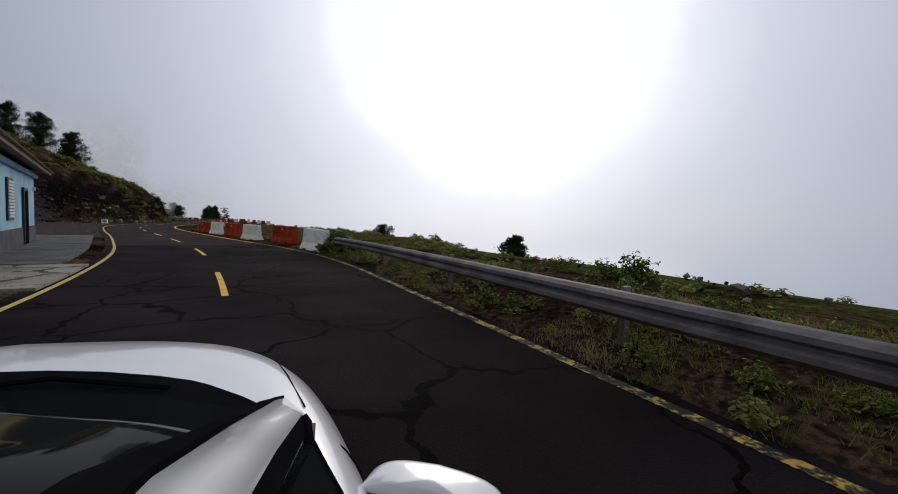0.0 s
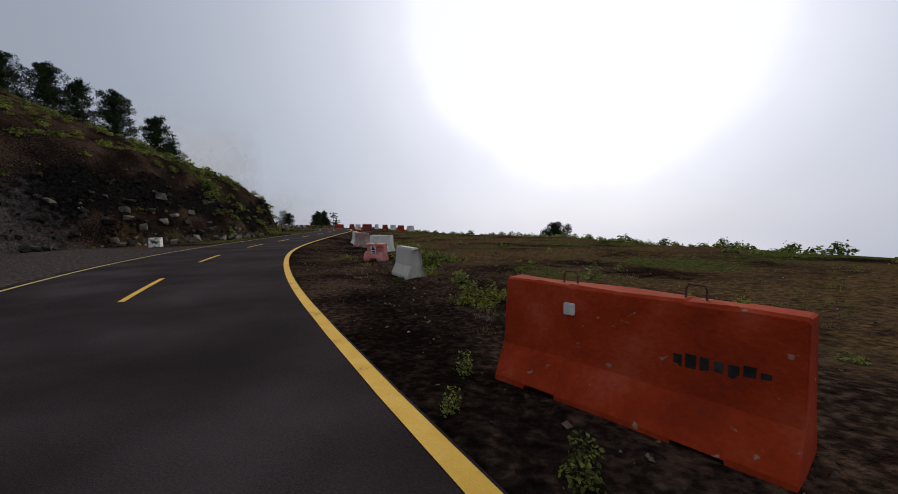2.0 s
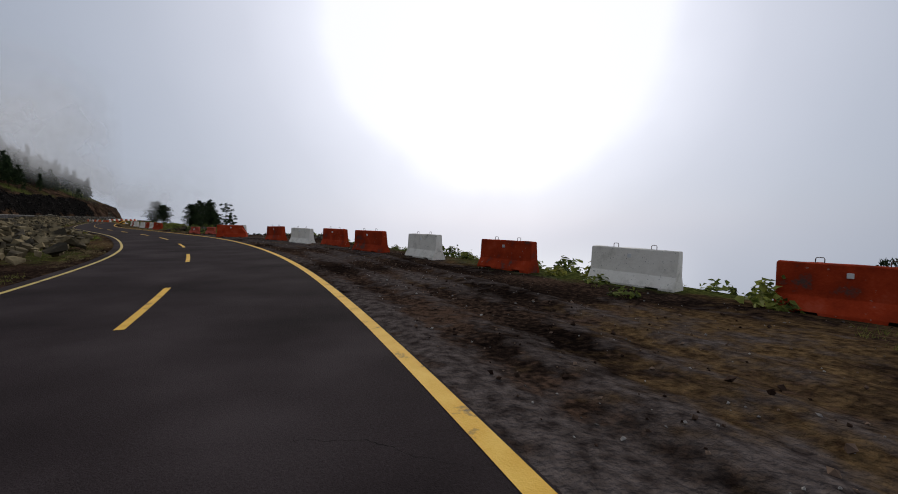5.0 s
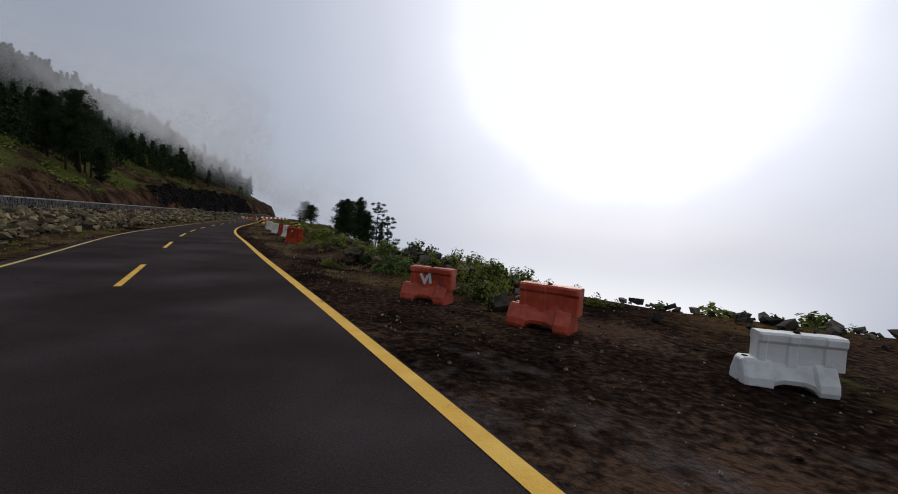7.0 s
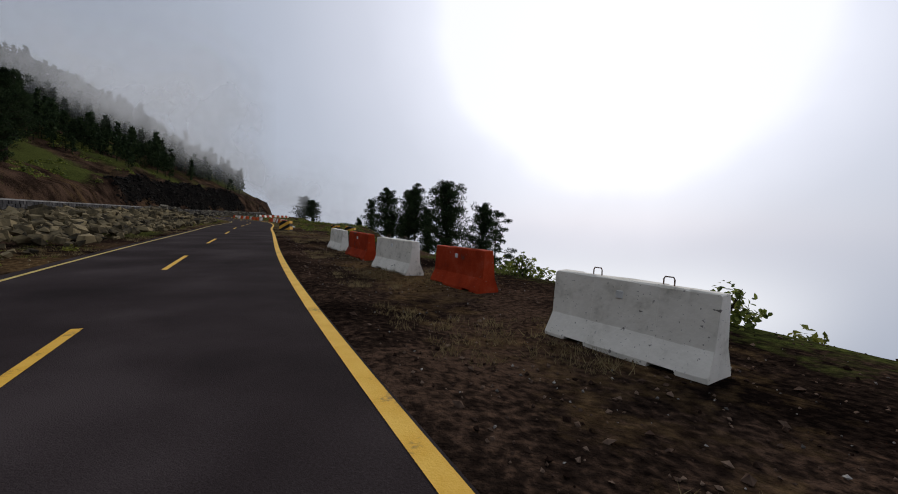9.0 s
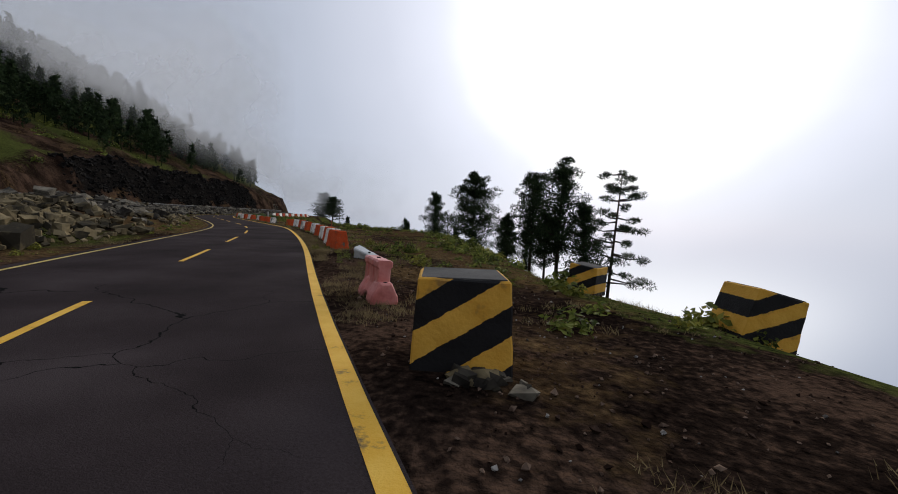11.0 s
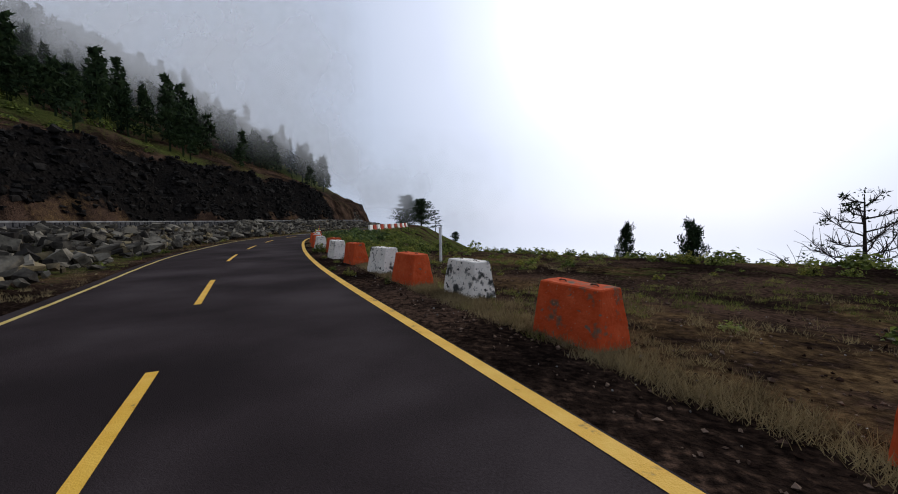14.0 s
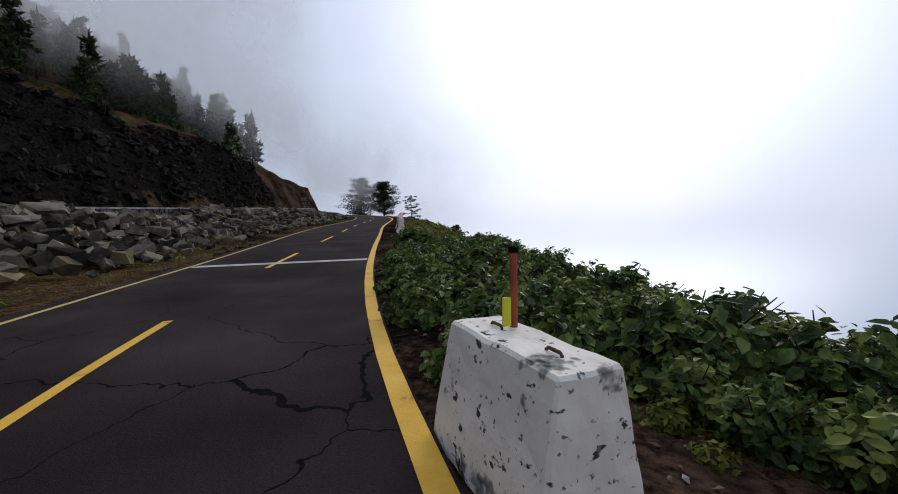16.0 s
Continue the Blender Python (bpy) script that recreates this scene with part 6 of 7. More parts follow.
# ---- plastic barriers ----
def plastic(name, mat, label, flip=1, sign=None):
    """Interlocking water barrier: a flared foot with a low tongue at one end, and an upper wall that overhangs the other."""
    root = new(name)
    root.empty_display_size = 0.2
    V, F = [], []

    def loft(stations):
        o, m = len(V), len(stations[0][1])
        for y, ring in stations:
            V.extend((x, y * flip, z) for x, z in ring)
        for i in range(len(stations) - 1):
            for k in range(m):
                a, b = o + i * m + k, o + i * m + (k + 1) % m
                F.append((a, b, b + m, a + m) if flip < 0 else (a + m, b + m, b, a))
        ends = [tuple(range(o, o + m)), tuple(range(o + (len(stations) - 1) * m, o + len(stations) * m))]
        F.append(ends[0] if flip > 0 else ends[0][::-1])
        F.append(ends[1][::-1] if flip > 0 else ends[1])

    def foot(w, z0, top):
        half = [(0.20 * w, z0), (0.215 * w, z0 + 0.05), (0.20 * w, 0.13), (0.13 * w, 0.25), (0.112 * w, top - 0.03), (0.09 * w, top)]
        return half + [(-x, z) for x, z in half[::-1]]

    def upper(w):
        half = [(0.105 * w, 0.26), (0.098 * w, 0.36), (0.098 * w, 0.50), (0.125 * w, 0.535), (0.125 * w, 0.60), (0.10 * w, 0.625)]
        return half + [(-x, z) for x, z in half[::-1]]

    loft([(-0.42, foot(0.86, 0.0, 0.30)), (-0.40, foot(0.96, 0.0, 0.32)), (-0.22, foot(1.0, 0.0, 0.32)), (-0.19, foot(0.80, 0.055, 0.32)), (-0.10, foot(0.78, 0.085, 0.32)), (0.10, foot(0.78, 0.085, 0.32)), (0.19, foot(0.80, 0.055, 0.32)),
          (0.22, foot(1.0, 0.0, 0.32)), (0.46, foot(0.96, 0.0, 0.32)), (0.49, foot(0.86, 0.0, 0.30)), (0.50, foot(0.70, 0.02, 0.28))])
    loft([(-0.50, upper(0.80)), (-0.48, upper(0.97)), (-0.30, upper(1.0)), (-0.28, upper(0.84)), (-0.05, upper(0.84)), (-0.03, upper(1.0)), (0.05, upper(1.0)), (0.07, upper(0.84)), (0.25, upper(0.84)), (0.27, upper(1.0)), (0.33, upper(0.97)), (0.35, upper(0.80))])
    part("body", mesh_of("body", V, F, mat), root)
    bm_part("filler_cap", box_bm(0.06, 0.06, 0.02, 0.008, 0, -0.06 * flip, 0.632), BLACK, root, "dark filler cap")
    # no hole is cut: a black disc stands for the shade inside it
    hv, hf = tube([(0, 0.43 * flip, 0.318), (0, 0.43 * flip, 0.325)], 0.032, 12)
    part("pin_hole", mesh_of("pin_hole", hv, hf, BLACK), root, "black disc standing in for the shaded pin hole in the tongue")
    if sign == "triangle":
        bm_part("sign_plate", box_bm(0.008, 0.26, 0.30, 0.0, -0.118, 0.0, 0.40), PLASTIC_W, root, "white warning sticker")
        tri_v = [(-0.125, -0.10, 0.40), (-0.125, 0.10, 0.40), (-0.125, 0.0, 0.54), (-0.123, -0.10, 0.40), (-0.123, 0.10, 0.40), (-0.123, 0.0, 0.54)]
        part("sign_symbol", mesh_of("sign_symbol", tri_v, [(0, 1, 2), (5, 4, 3), (0, 3, 4, 1), (1, 4, 5, 2), (2, 5, 3, 0)], HAZ_K), root, "black warning triangle")
        bm_part("marking", box_bm(0.004, 0.16, 0.04, 0.0, -0.124, 0.0, 0.34), HAZ_K, root, "dark bar of lettering")
        bm_part("marking", box_bm(0.004, 0.12, 0.03, 0.0, -0.124, 0.0, 0.29), HAZ_K, root, "dark bar of lettering")
    if sign == "mark":
        for k, (y, z, r) in enumerate(((0.0, 0.40, 25), (0.07, 0.42, -30), (-0.08, 0.43, -10))):
            bm_part("marking", box_bm(0.006, 0.05, 0.18, 0.0), PLASTIC_W, root, "torn white sticker", pose(-0.108, y, z, r, 0, 0))
    tagged(root, label, "barrier", "plastic road barriers")
    return root


def stand(root, x, y, turn, rx=0, ry=0, dz=0, k=1.0):
    root.matrix_basis = pose(x, y, gz(x, y) - 0.01 + dz, rx, ry, turn) @ Matrix.Diagonal((k, k, k, 1))


CREAM = material("cream_plastic", [(0.42, 0.39, 0.32), (0.58, 0.55, 0.47), (0.66, 0.63, 0.55)], 1.6, 0.6, 0.15, 30, 12, 0.2)
cream = new("plastic_barrier")
V, F = jersey_mesh(1.2, 0.78, 91, False)
part("body", mesh_of("body", V, F, CREAM), cream)
bm_part("top_lip", box_bm(0.20, 1.40, 0.07, 0.018, 0, 0.07, 0.775), CREAM, cream, "overhanging cream top lip")
tagged(cream, "cream plastic road barrier with an overhanging top lip", "barrier", "plastic road barriers")
stand(cream, 29.15, 45.95, 26)
stand(plastic("plastic_barrier", PLASTIC_P, "faded orange plastic barrier with a white warning sticker", 1, "triangle"), 27.25, 50.8, 58, 0, -8, k=1.08)
stand(plastic("plastic_barrier", PLASTIC_W, "white plastic barrier standing on dark gravel", 1), -0.19, 135.66, 84, k=0.92)
stand(plastic("plastic_barrier", PLASTIC_O, "bright orange plastic barrier on dark gravel", 1), -2.44, 137.38, 60, 0, 0, k=1.08)
stand(plastic("plastic_barrier", PLASTIC_O, "orange plastic barrier with a torn white sticker", 1, "mark"), -4.43, 138.93, 68, k=1.06)
stand(plastic("plastic_barrier", PLASTIC_P, "faded pink plastic barrier standing end-on in dry grass", -1), -42.6, 198.1, 30, 0, 3, k=1.06)
stand(plastic("plastic_barrier", PLASTIC_W, "white plastic barrier tipped over with one end sunk in brown soil", -1), -44.6, 204.1, 62, 19, -14, -0.50, k=1.2)


# ---- hazard blocks ----
def striped(name):
    m = HAZ_Y.copy()
    m.name = name
    t = m.node_tree
    n, l = t.nodes, t.links
    p = n["Principled BSDF"]
    base = p.inputs["Base Color"].links[0].from_socket
    c = n.new("ShaderNodeTexCoord")
    sx = n.new("ShaderNodeSeparateXYZ")
    l.new(c.outputs["Object"], sx.inputs[0])
    a = n.new("ShaderNodeMath")
    a.operation = "SUBTRACT"
    l.new(sx.outputs[2], a.inputs[0])
    b = n.new("ShaderNodeMath")
    b.operation = "MULTIPLY"
    b.inputs[1].default_value = 0.62
    l.new(sx.outputs[0], b.inputs[0])
    l.new(b.outputs[0], a.inputs[1])
    nz = n.new("ShaderNodeTexNoise")
    nz.inputs["Scale"].default_value = 18
    l.new(c.outputs["Object"], nz.inputs["Vector"])
    j = n.new("ShaderNodeMath")
    j.operation = "MULTIPLY_ADD"
    j.inputs[1].default_value = 0.04
    l.new(nz.outputs["Fac"], j.inputs[0])
    l.new(a.outputs[0], j.inputs[2])
    w = n.new("ShaderNodeMath")
    w.operation = "PINGPONG"
    w.inputs[1].default_value = 0.27
    l.new(j.outputs[0], w.inputs[0])
    g = n.new("ShaderNodeMath")
    g.operation = "GREATER_THAN"
    g.inputs[1].default_value = 0.135
    l.new(w.outputs[0], g.inputs[0])
    x = n.new("ShaderNodeMix")
    x.data_type = "RGBA"
    l.new(g.outputs[0], x.inputs[0])
    l.new(base, x.inputs[6])
    x.inputs[7].default_value = (0.012, 0.011, 0.011, 1)
    l.new(x.outputs[2], p.inputs["Base Color"])
    return m


HAZARD = striped("hazard_stripes")


def hazard(x, y, turn, rx, ry, dz, label, k=1.0):
    root = new("hazard_block")
    root.empty_display_size = 0.2
    bm = block_mesh(71, 0.8, 0.86, 0.82, 0.92, 0.86)
    bm_part("body", bm, HAZARD, root)
    bm_part("cap", box_bm(0.76, 0.74, 0.012, 0.004, 0, 0, 0.862), MORTAR, root, "bare grey concrete top")
    root.matrix_basis = pose(x, y, gz(x, y) + dz, rx, ry, turn) @ Matrix.Diagonal((k, k, k, 1))
    tagged(root, label, "concrete block", "striped hazard blocks")


hazard(-41.03, 195.58, 8, 0, 0, -0.03, "square concrete block with black and yellow hazard stripes")
hazard(-38.7, 201.1, -35, 0, 6, -0.02, "hazard-striped concrete block leaning among shrubs", 0.74)
hazard(-36.6, 198.75, 8, 0, 14, 0.02, "hazard-striped concrete block tilted at the edge of the drop")


# ---- posts ----
def marker(x, y, h, r, mat, label, plate=None, z=None, lean=0):
    root = new("marker_post")
    root.empty_display_size = 0.1
    V, F = tube([(0, 0, -0.1), (0, 0, h)], r, 10)
    part("post", mesh_of("post", V, F, mat), root)
    V, F = tube([(0, 0, h), (0, 0, h + 0.03)], r * 1.25, 10)
    part("post_cap", mesh_of("post_cap", V, F, BLACK if plate else mat), root)
    if plate:
        bm_part("tag", box_bm(0.05, 0.012, 0.16, 0.003, -0.05, -0.02, 0.10), plate, root, "bright yellow plastic tag")
    root.matrix_basis = pose(x, y, gz(x, y) if z is None else z, 0, lean, 20)
    tagged(root, label, "post", "marker posts")


TAG_Y = material("fluorescent_yellow", [(0.62, 0.60, 0.02), (0.72, 0.70, 0.03)], 8, 0.5, 0.0, None, 30, 0.4)
RED_POST = material("red_painted_post", [(0.24, 0.06, 0.03), (0.42, 0.10, 0.05)], 8, 0.7, 0.2, 60, 40, 0.3)
marker(-91.82, 270.14, 0.42, 0.022, RED_POST, "rust-red marker post with a yellow tag on a concrete block", TAG_Y, gz(-91.8, 269.9) + 0.68)
marker(-74.75, 250.5, 1.2, 0.05, PLASTIC_W, "pale grey steel pipe post in the grass")
marker(-65.3, 236.6, 1.0, 0.02, RED_POST, "thin rust-red marker post behind a concrete block")
marker(-51.3, 217.4, 1.0, 0.02, RED_POST, "thin rust-red marker post behind a concrete block")
marker(-87.9, 263.4, 0.9, 0.025, TAG_Y, "short yellow marker post in the verge")

# ---- house ----
BLUE = material("blue_wall_paint", [(0.20, 0.38, 0.50), (0.27, 0.48, 0.62), (0.33, 0.55, 0.68)], 0.8, 0.8, 0.3, 30, 20, 0.2)
PLINTH = material("grey_plinth", [(0.05, 0.05, 0.055), (0.09, 0.09, 0.10)], 2, 0.9, 0.3, 30, 20, 0.2)
TRIM_B = material("dark_blue_trim", [(0.012, 0.03, 0.05), (0.025, 0.05, 0.08)], 3, 0.6, 0.1, 30, 20, 0.3)
TILE = material("roof_tile", [(0.14, 0.09, 0.06), (0.24, 0.17, 0.12)], 3, 0.85, 0.4, 30, 20, 0.2, rand=0.3)
PAVE = material("grey_paving", [(0.06, 0.058, 0.06), (0.10, 0.097, 0.10), (0.14, 0.135, 0.135)], 1.2, 0.9, 0.3, 60, 30, 0.2)
SLAB = material("pale_concrete", [(0.16, 0.145, 0.12), (0.26, 0.24, 0.20), (0.33, 0.31, 0.27)], 1.0, 0.9, 0.4, 40, 20, 0.2)
add_cracks(SLAB, 1.3, 0.05, (0.05, 0.045, 0.035), 0.2, 0.3, 0.6)
PA, PB = Vector((38.6, 7.5)), Vector((31.9, 19.1))
hl = (PB - PA).length
hturn = math.degrees(math.atan2(-(PB - PA).x, (PB - PA).y))
house = new("house")
house.matrix_basis = pose(PA.x, PA.y, -0.05, 0, 0, hturn)
# local frame: +y along the front, -x away from the road
HW = 6.0
wall_h = 2.95
bm = box_bm(0.25, hl, wall_h, 0.0, -0.125, hl / 2, wall_h / 2)
bm_part("wall", bm, BLUE, house, "pale blue rendered wall")
bm_part("wall", box_bm(HW - 0.25, 0.25, wall_h, 0, -0.25 - (HW - 0.25) / 2, hl - 0.125, wall_h / 2), BLUE, house, "pale blue rendered gable wall")
bm_part("wall", box_bm(HW - 0.25, 0.25, wall_h, 0, -0.25 - (HW - 0.25) / 2, 0.125, wall_h / 2), BLUE, house, "pale blue rendered gable wall")
bm_part("wall", box_bm(0.25, hl - 0.5, wall_h, 0, -HW + 0.125, hl / 2, wall_h / 2), BLUE, house, "pale blue rendered rear wall")
bm_part("plinth", box_bm(0.03, hl, 0.75, 0.004, 0.016, hl / 2, 0.375), PLINTH, house, "dark grey painted plinth")
bm_part("plinth", box_bm(HW, 0.03, 0.75, 0.004, -HW / 2, hl + 0.016, 0.375), PLINTH, house, "dark grey painted plinth")
bm_part("cornice", box_bm(0.14, hl + 0.2, 0.16, 0.02, 0.07, hl / 2, wall_h - 0.1), BLUE, house, "blue moulded cornice")
door = bm_part("door", box_bm(0.05, 0.9, 2.05, 0.01, 0.045, hl - 3.1, 1.08), BLACK, house, "dark closed door")
bm_part("frame", box_bm(0.07, 0.10, 2.15, 0.01, 0.0, -0.50, 0.03), TRIM_B, door, "", pose(0.045, hl - 3.1, 1.08))
bm_part("frame", box_bm(0.07, 0.10, 2.15, 0.01, 0.0, 0.50, 0.03), TRIM_B, door, "", pose(0.045, hl - 3.1, 1.08))
bm_part("frame", box_bm(0.07, 1.10, 0.10, 0.01, 0.0, 0.0, 1.10), TRIM_B, door, "", pose(0.045, hl - 3.1, 1.08))
win = bm_part("window", box_bm(0.05, 1.1, 1.35, 0.01, 0.03, hl - 6.4, 1.72), TRIM_B, house, "dark blue framed window")
for k in range(12):
    bm_part("shutter_slat", box_bm(0.03, 0.94, 0.07, 0.008, 0, 0, 0), PLASTIC_W, win, "", pose(0.065, hl - 6.4, 1.17 + k * 0.1, 0, 14, 0))
V = [(0.55, -0.35, wall_h + 0.0), (0.55, hl + 0.35, wall_h + 0.0), (-HW / 2, hl + 0.35, wall_h + 1.05), (-HW / 2, -0.35, wall_h + 1.05), (-HW - 0.4, hl + 0.35, wall_h + 0.0), (-HW - 0.4, -0.35, wall_h + 0.0)]
V += [(x, y, z + 0.12) for x, y, z in V]
F = [(0, 1, 2, 3), (3, 2, 4, 5), (7, 6, 9, 8), (8, 9, 11, 10), (1, 0, 6, 7), (2, 1, 7, 8), (4, 2, 8, 10), (5, 4, 10, 11), (3, 5, 11, 9), (0, 3, 9, 6)]
roof = part("roof", mesh_of("roof", V, F, TILE), house, "brown tiled pitched roof")
bmt = box_bm(0.42, 0.2, 0.06, 0.025)
tile_me = bpy.data.meshes.new("tile")
bmt.to_mesh(tile_me)
bmt.free()
tile_me.materials.append(TILE)
ang_r = math.degrees(math.atan2(1.05, HW / 2 + 0.55))
for r_ in range(3):
    for c_ in range(int((hl + 0.6) / 0.24)):
        xx = 0.45 - r_ * 0.36
        part("tile", tile_me, roof, "", pose(xx, -0.25 + c_ * 0.24, wall_h + 0.13 + (0.55 - xx) * 1.05 / (HW / 2 + 0.55) + 0.02, 0, ang_r, 0))
bm_part("wall_lamp", box_bm(0.12, 0.1, 0.16, 0.02, 0.06, hl - 0.6, 2.3), PLASTIC_W, house, "white wall lamp")
tagged(house, "small pale blue rendered house with a tiled roof", "house")


def slab(name, s0, s1, q0, q1, z, mat, label):
    ss = np.linspace(s0, s1, 14)
    V = []
    for zz in (z, -0.2):
        for q in (q0, q1):
            x, y = at(ss, left_of(ss) - q)
            V += [(a, b, zz) for a, b in zip(x, y)]
    n = 14
    F = []
    for i in range(n - 1):
        F += [(i + 1, i, n + i, n + i + 1), (i, i + 1, 2 * n + i + 1, 2 * n + i), (n + i + 1, n + i, 3 * n + i, 3 * n + i + 1)]
    F += [(0, 2 * n, 3 * n, n), (n - 1, 2 * n - 1, 4 * n - 1, 3 * n - 1)]
    return tagged(new(name, mesh_of(name, V, F, mat)), label, "pavement", kind="structure")


slab("pavement", 13.6, 31, 0.75, 6.5, 0.06, PAVE, "grey paved forecourt beside the blue house")
slab("pavement", 9.3, 13.5, 0.12, 3.2, 0.05, SLAB, "cracked pale concrete slab at the road edge")

# ---- drifting fog on the hillside, imitated by upright translucent sheets ----
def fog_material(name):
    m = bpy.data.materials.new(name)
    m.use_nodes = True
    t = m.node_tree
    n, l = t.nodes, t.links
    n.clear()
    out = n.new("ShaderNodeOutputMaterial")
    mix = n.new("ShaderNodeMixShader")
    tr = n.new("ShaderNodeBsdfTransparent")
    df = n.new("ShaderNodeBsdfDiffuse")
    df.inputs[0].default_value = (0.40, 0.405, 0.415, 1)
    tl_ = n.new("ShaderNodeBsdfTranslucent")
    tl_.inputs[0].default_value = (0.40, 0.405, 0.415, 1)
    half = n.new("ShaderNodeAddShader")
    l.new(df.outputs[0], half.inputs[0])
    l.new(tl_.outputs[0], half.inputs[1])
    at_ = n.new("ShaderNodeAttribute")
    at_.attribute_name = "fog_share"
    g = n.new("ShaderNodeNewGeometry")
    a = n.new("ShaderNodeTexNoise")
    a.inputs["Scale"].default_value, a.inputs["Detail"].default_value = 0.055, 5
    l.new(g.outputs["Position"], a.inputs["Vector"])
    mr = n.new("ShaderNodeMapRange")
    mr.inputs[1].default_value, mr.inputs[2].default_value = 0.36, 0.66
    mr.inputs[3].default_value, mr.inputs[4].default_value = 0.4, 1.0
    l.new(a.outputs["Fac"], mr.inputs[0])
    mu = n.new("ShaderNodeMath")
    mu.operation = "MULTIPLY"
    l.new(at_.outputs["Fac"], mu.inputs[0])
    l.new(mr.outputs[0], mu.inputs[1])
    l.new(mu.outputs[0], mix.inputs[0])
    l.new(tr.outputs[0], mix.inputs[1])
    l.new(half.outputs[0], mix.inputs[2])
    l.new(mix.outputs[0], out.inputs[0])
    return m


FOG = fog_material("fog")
# curved sheets across the slope fake haze by opacity; the last one veils everything far
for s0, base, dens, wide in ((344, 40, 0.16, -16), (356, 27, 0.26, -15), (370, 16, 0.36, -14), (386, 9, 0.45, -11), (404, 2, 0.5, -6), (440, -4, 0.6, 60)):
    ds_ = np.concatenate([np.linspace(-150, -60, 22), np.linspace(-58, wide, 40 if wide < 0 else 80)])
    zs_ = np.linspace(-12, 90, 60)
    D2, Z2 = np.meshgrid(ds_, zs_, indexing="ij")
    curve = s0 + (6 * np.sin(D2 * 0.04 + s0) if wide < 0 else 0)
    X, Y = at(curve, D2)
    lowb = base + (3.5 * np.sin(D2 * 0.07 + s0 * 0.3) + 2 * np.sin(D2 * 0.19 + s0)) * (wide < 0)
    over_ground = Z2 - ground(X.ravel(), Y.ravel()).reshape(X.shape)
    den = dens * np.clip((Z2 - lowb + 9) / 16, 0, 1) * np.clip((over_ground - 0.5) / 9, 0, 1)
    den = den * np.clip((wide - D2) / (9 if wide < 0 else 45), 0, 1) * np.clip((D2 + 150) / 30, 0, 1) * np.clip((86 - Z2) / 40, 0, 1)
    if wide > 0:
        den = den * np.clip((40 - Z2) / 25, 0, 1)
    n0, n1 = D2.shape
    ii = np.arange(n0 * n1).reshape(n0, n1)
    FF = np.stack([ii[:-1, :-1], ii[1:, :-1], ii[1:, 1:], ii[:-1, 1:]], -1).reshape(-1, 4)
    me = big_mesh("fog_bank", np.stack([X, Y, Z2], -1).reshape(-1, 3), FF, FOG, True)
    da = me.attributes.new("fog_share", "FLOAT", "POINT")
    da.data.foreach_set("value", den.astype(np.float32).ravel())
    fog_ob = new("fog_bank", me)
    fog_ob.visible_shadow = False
    tagged(fog_ob, "upright translucent sheet imitating pale drifting fog over the wooded hillside", "fog", "fog banks", kind="stuff")

# ---- white car, standing where the drive begins ----
PAINT = material("white_car_paint", [(0.78, 0.78, 0.80), (0.82, 0.82, 0.84)], 2, 0.28, 0.0, None, 40, 0.5, coat=0.8)
CARGLASS = material("dark_car_glass", [(0.006, 0.008, 0.008), (0.010, 0.012, 0.012)], 2, 0.05, 0.0, None, 40, 0.012)
TYRE = material("tyre_rubber", [(0.012, 0.012, 0.012), (0.02, 0.02, 0.02)], 8, 0.8, 0.2, 60, 40, 0.2)
RIM = material("alloy_rim", [(0.35, 0.35, 0.36), (0.45, 0.45, 0.46)], 5, 0.3, 0.0, None, 40, 0.5, metal=0.9)
LENS = material("lamp_lens", [(0.35, 0.36, 0.38), (0.5, 0.5, 0.52)], 5, 0.08, 0.0, None, 40, 0.6, coat=1.0)
car = new("car")
h0 = heading(0.3)
ex, ey = PATH[0][1].translation[:2]
cx0, cy0 = ex - 0.62 * math.cos(h0), ey - 0.62 * math.sin(h0)
car.matrix_basis = pose(cx0, cy0, 0.0, 0, 0, math.degrees(h0))
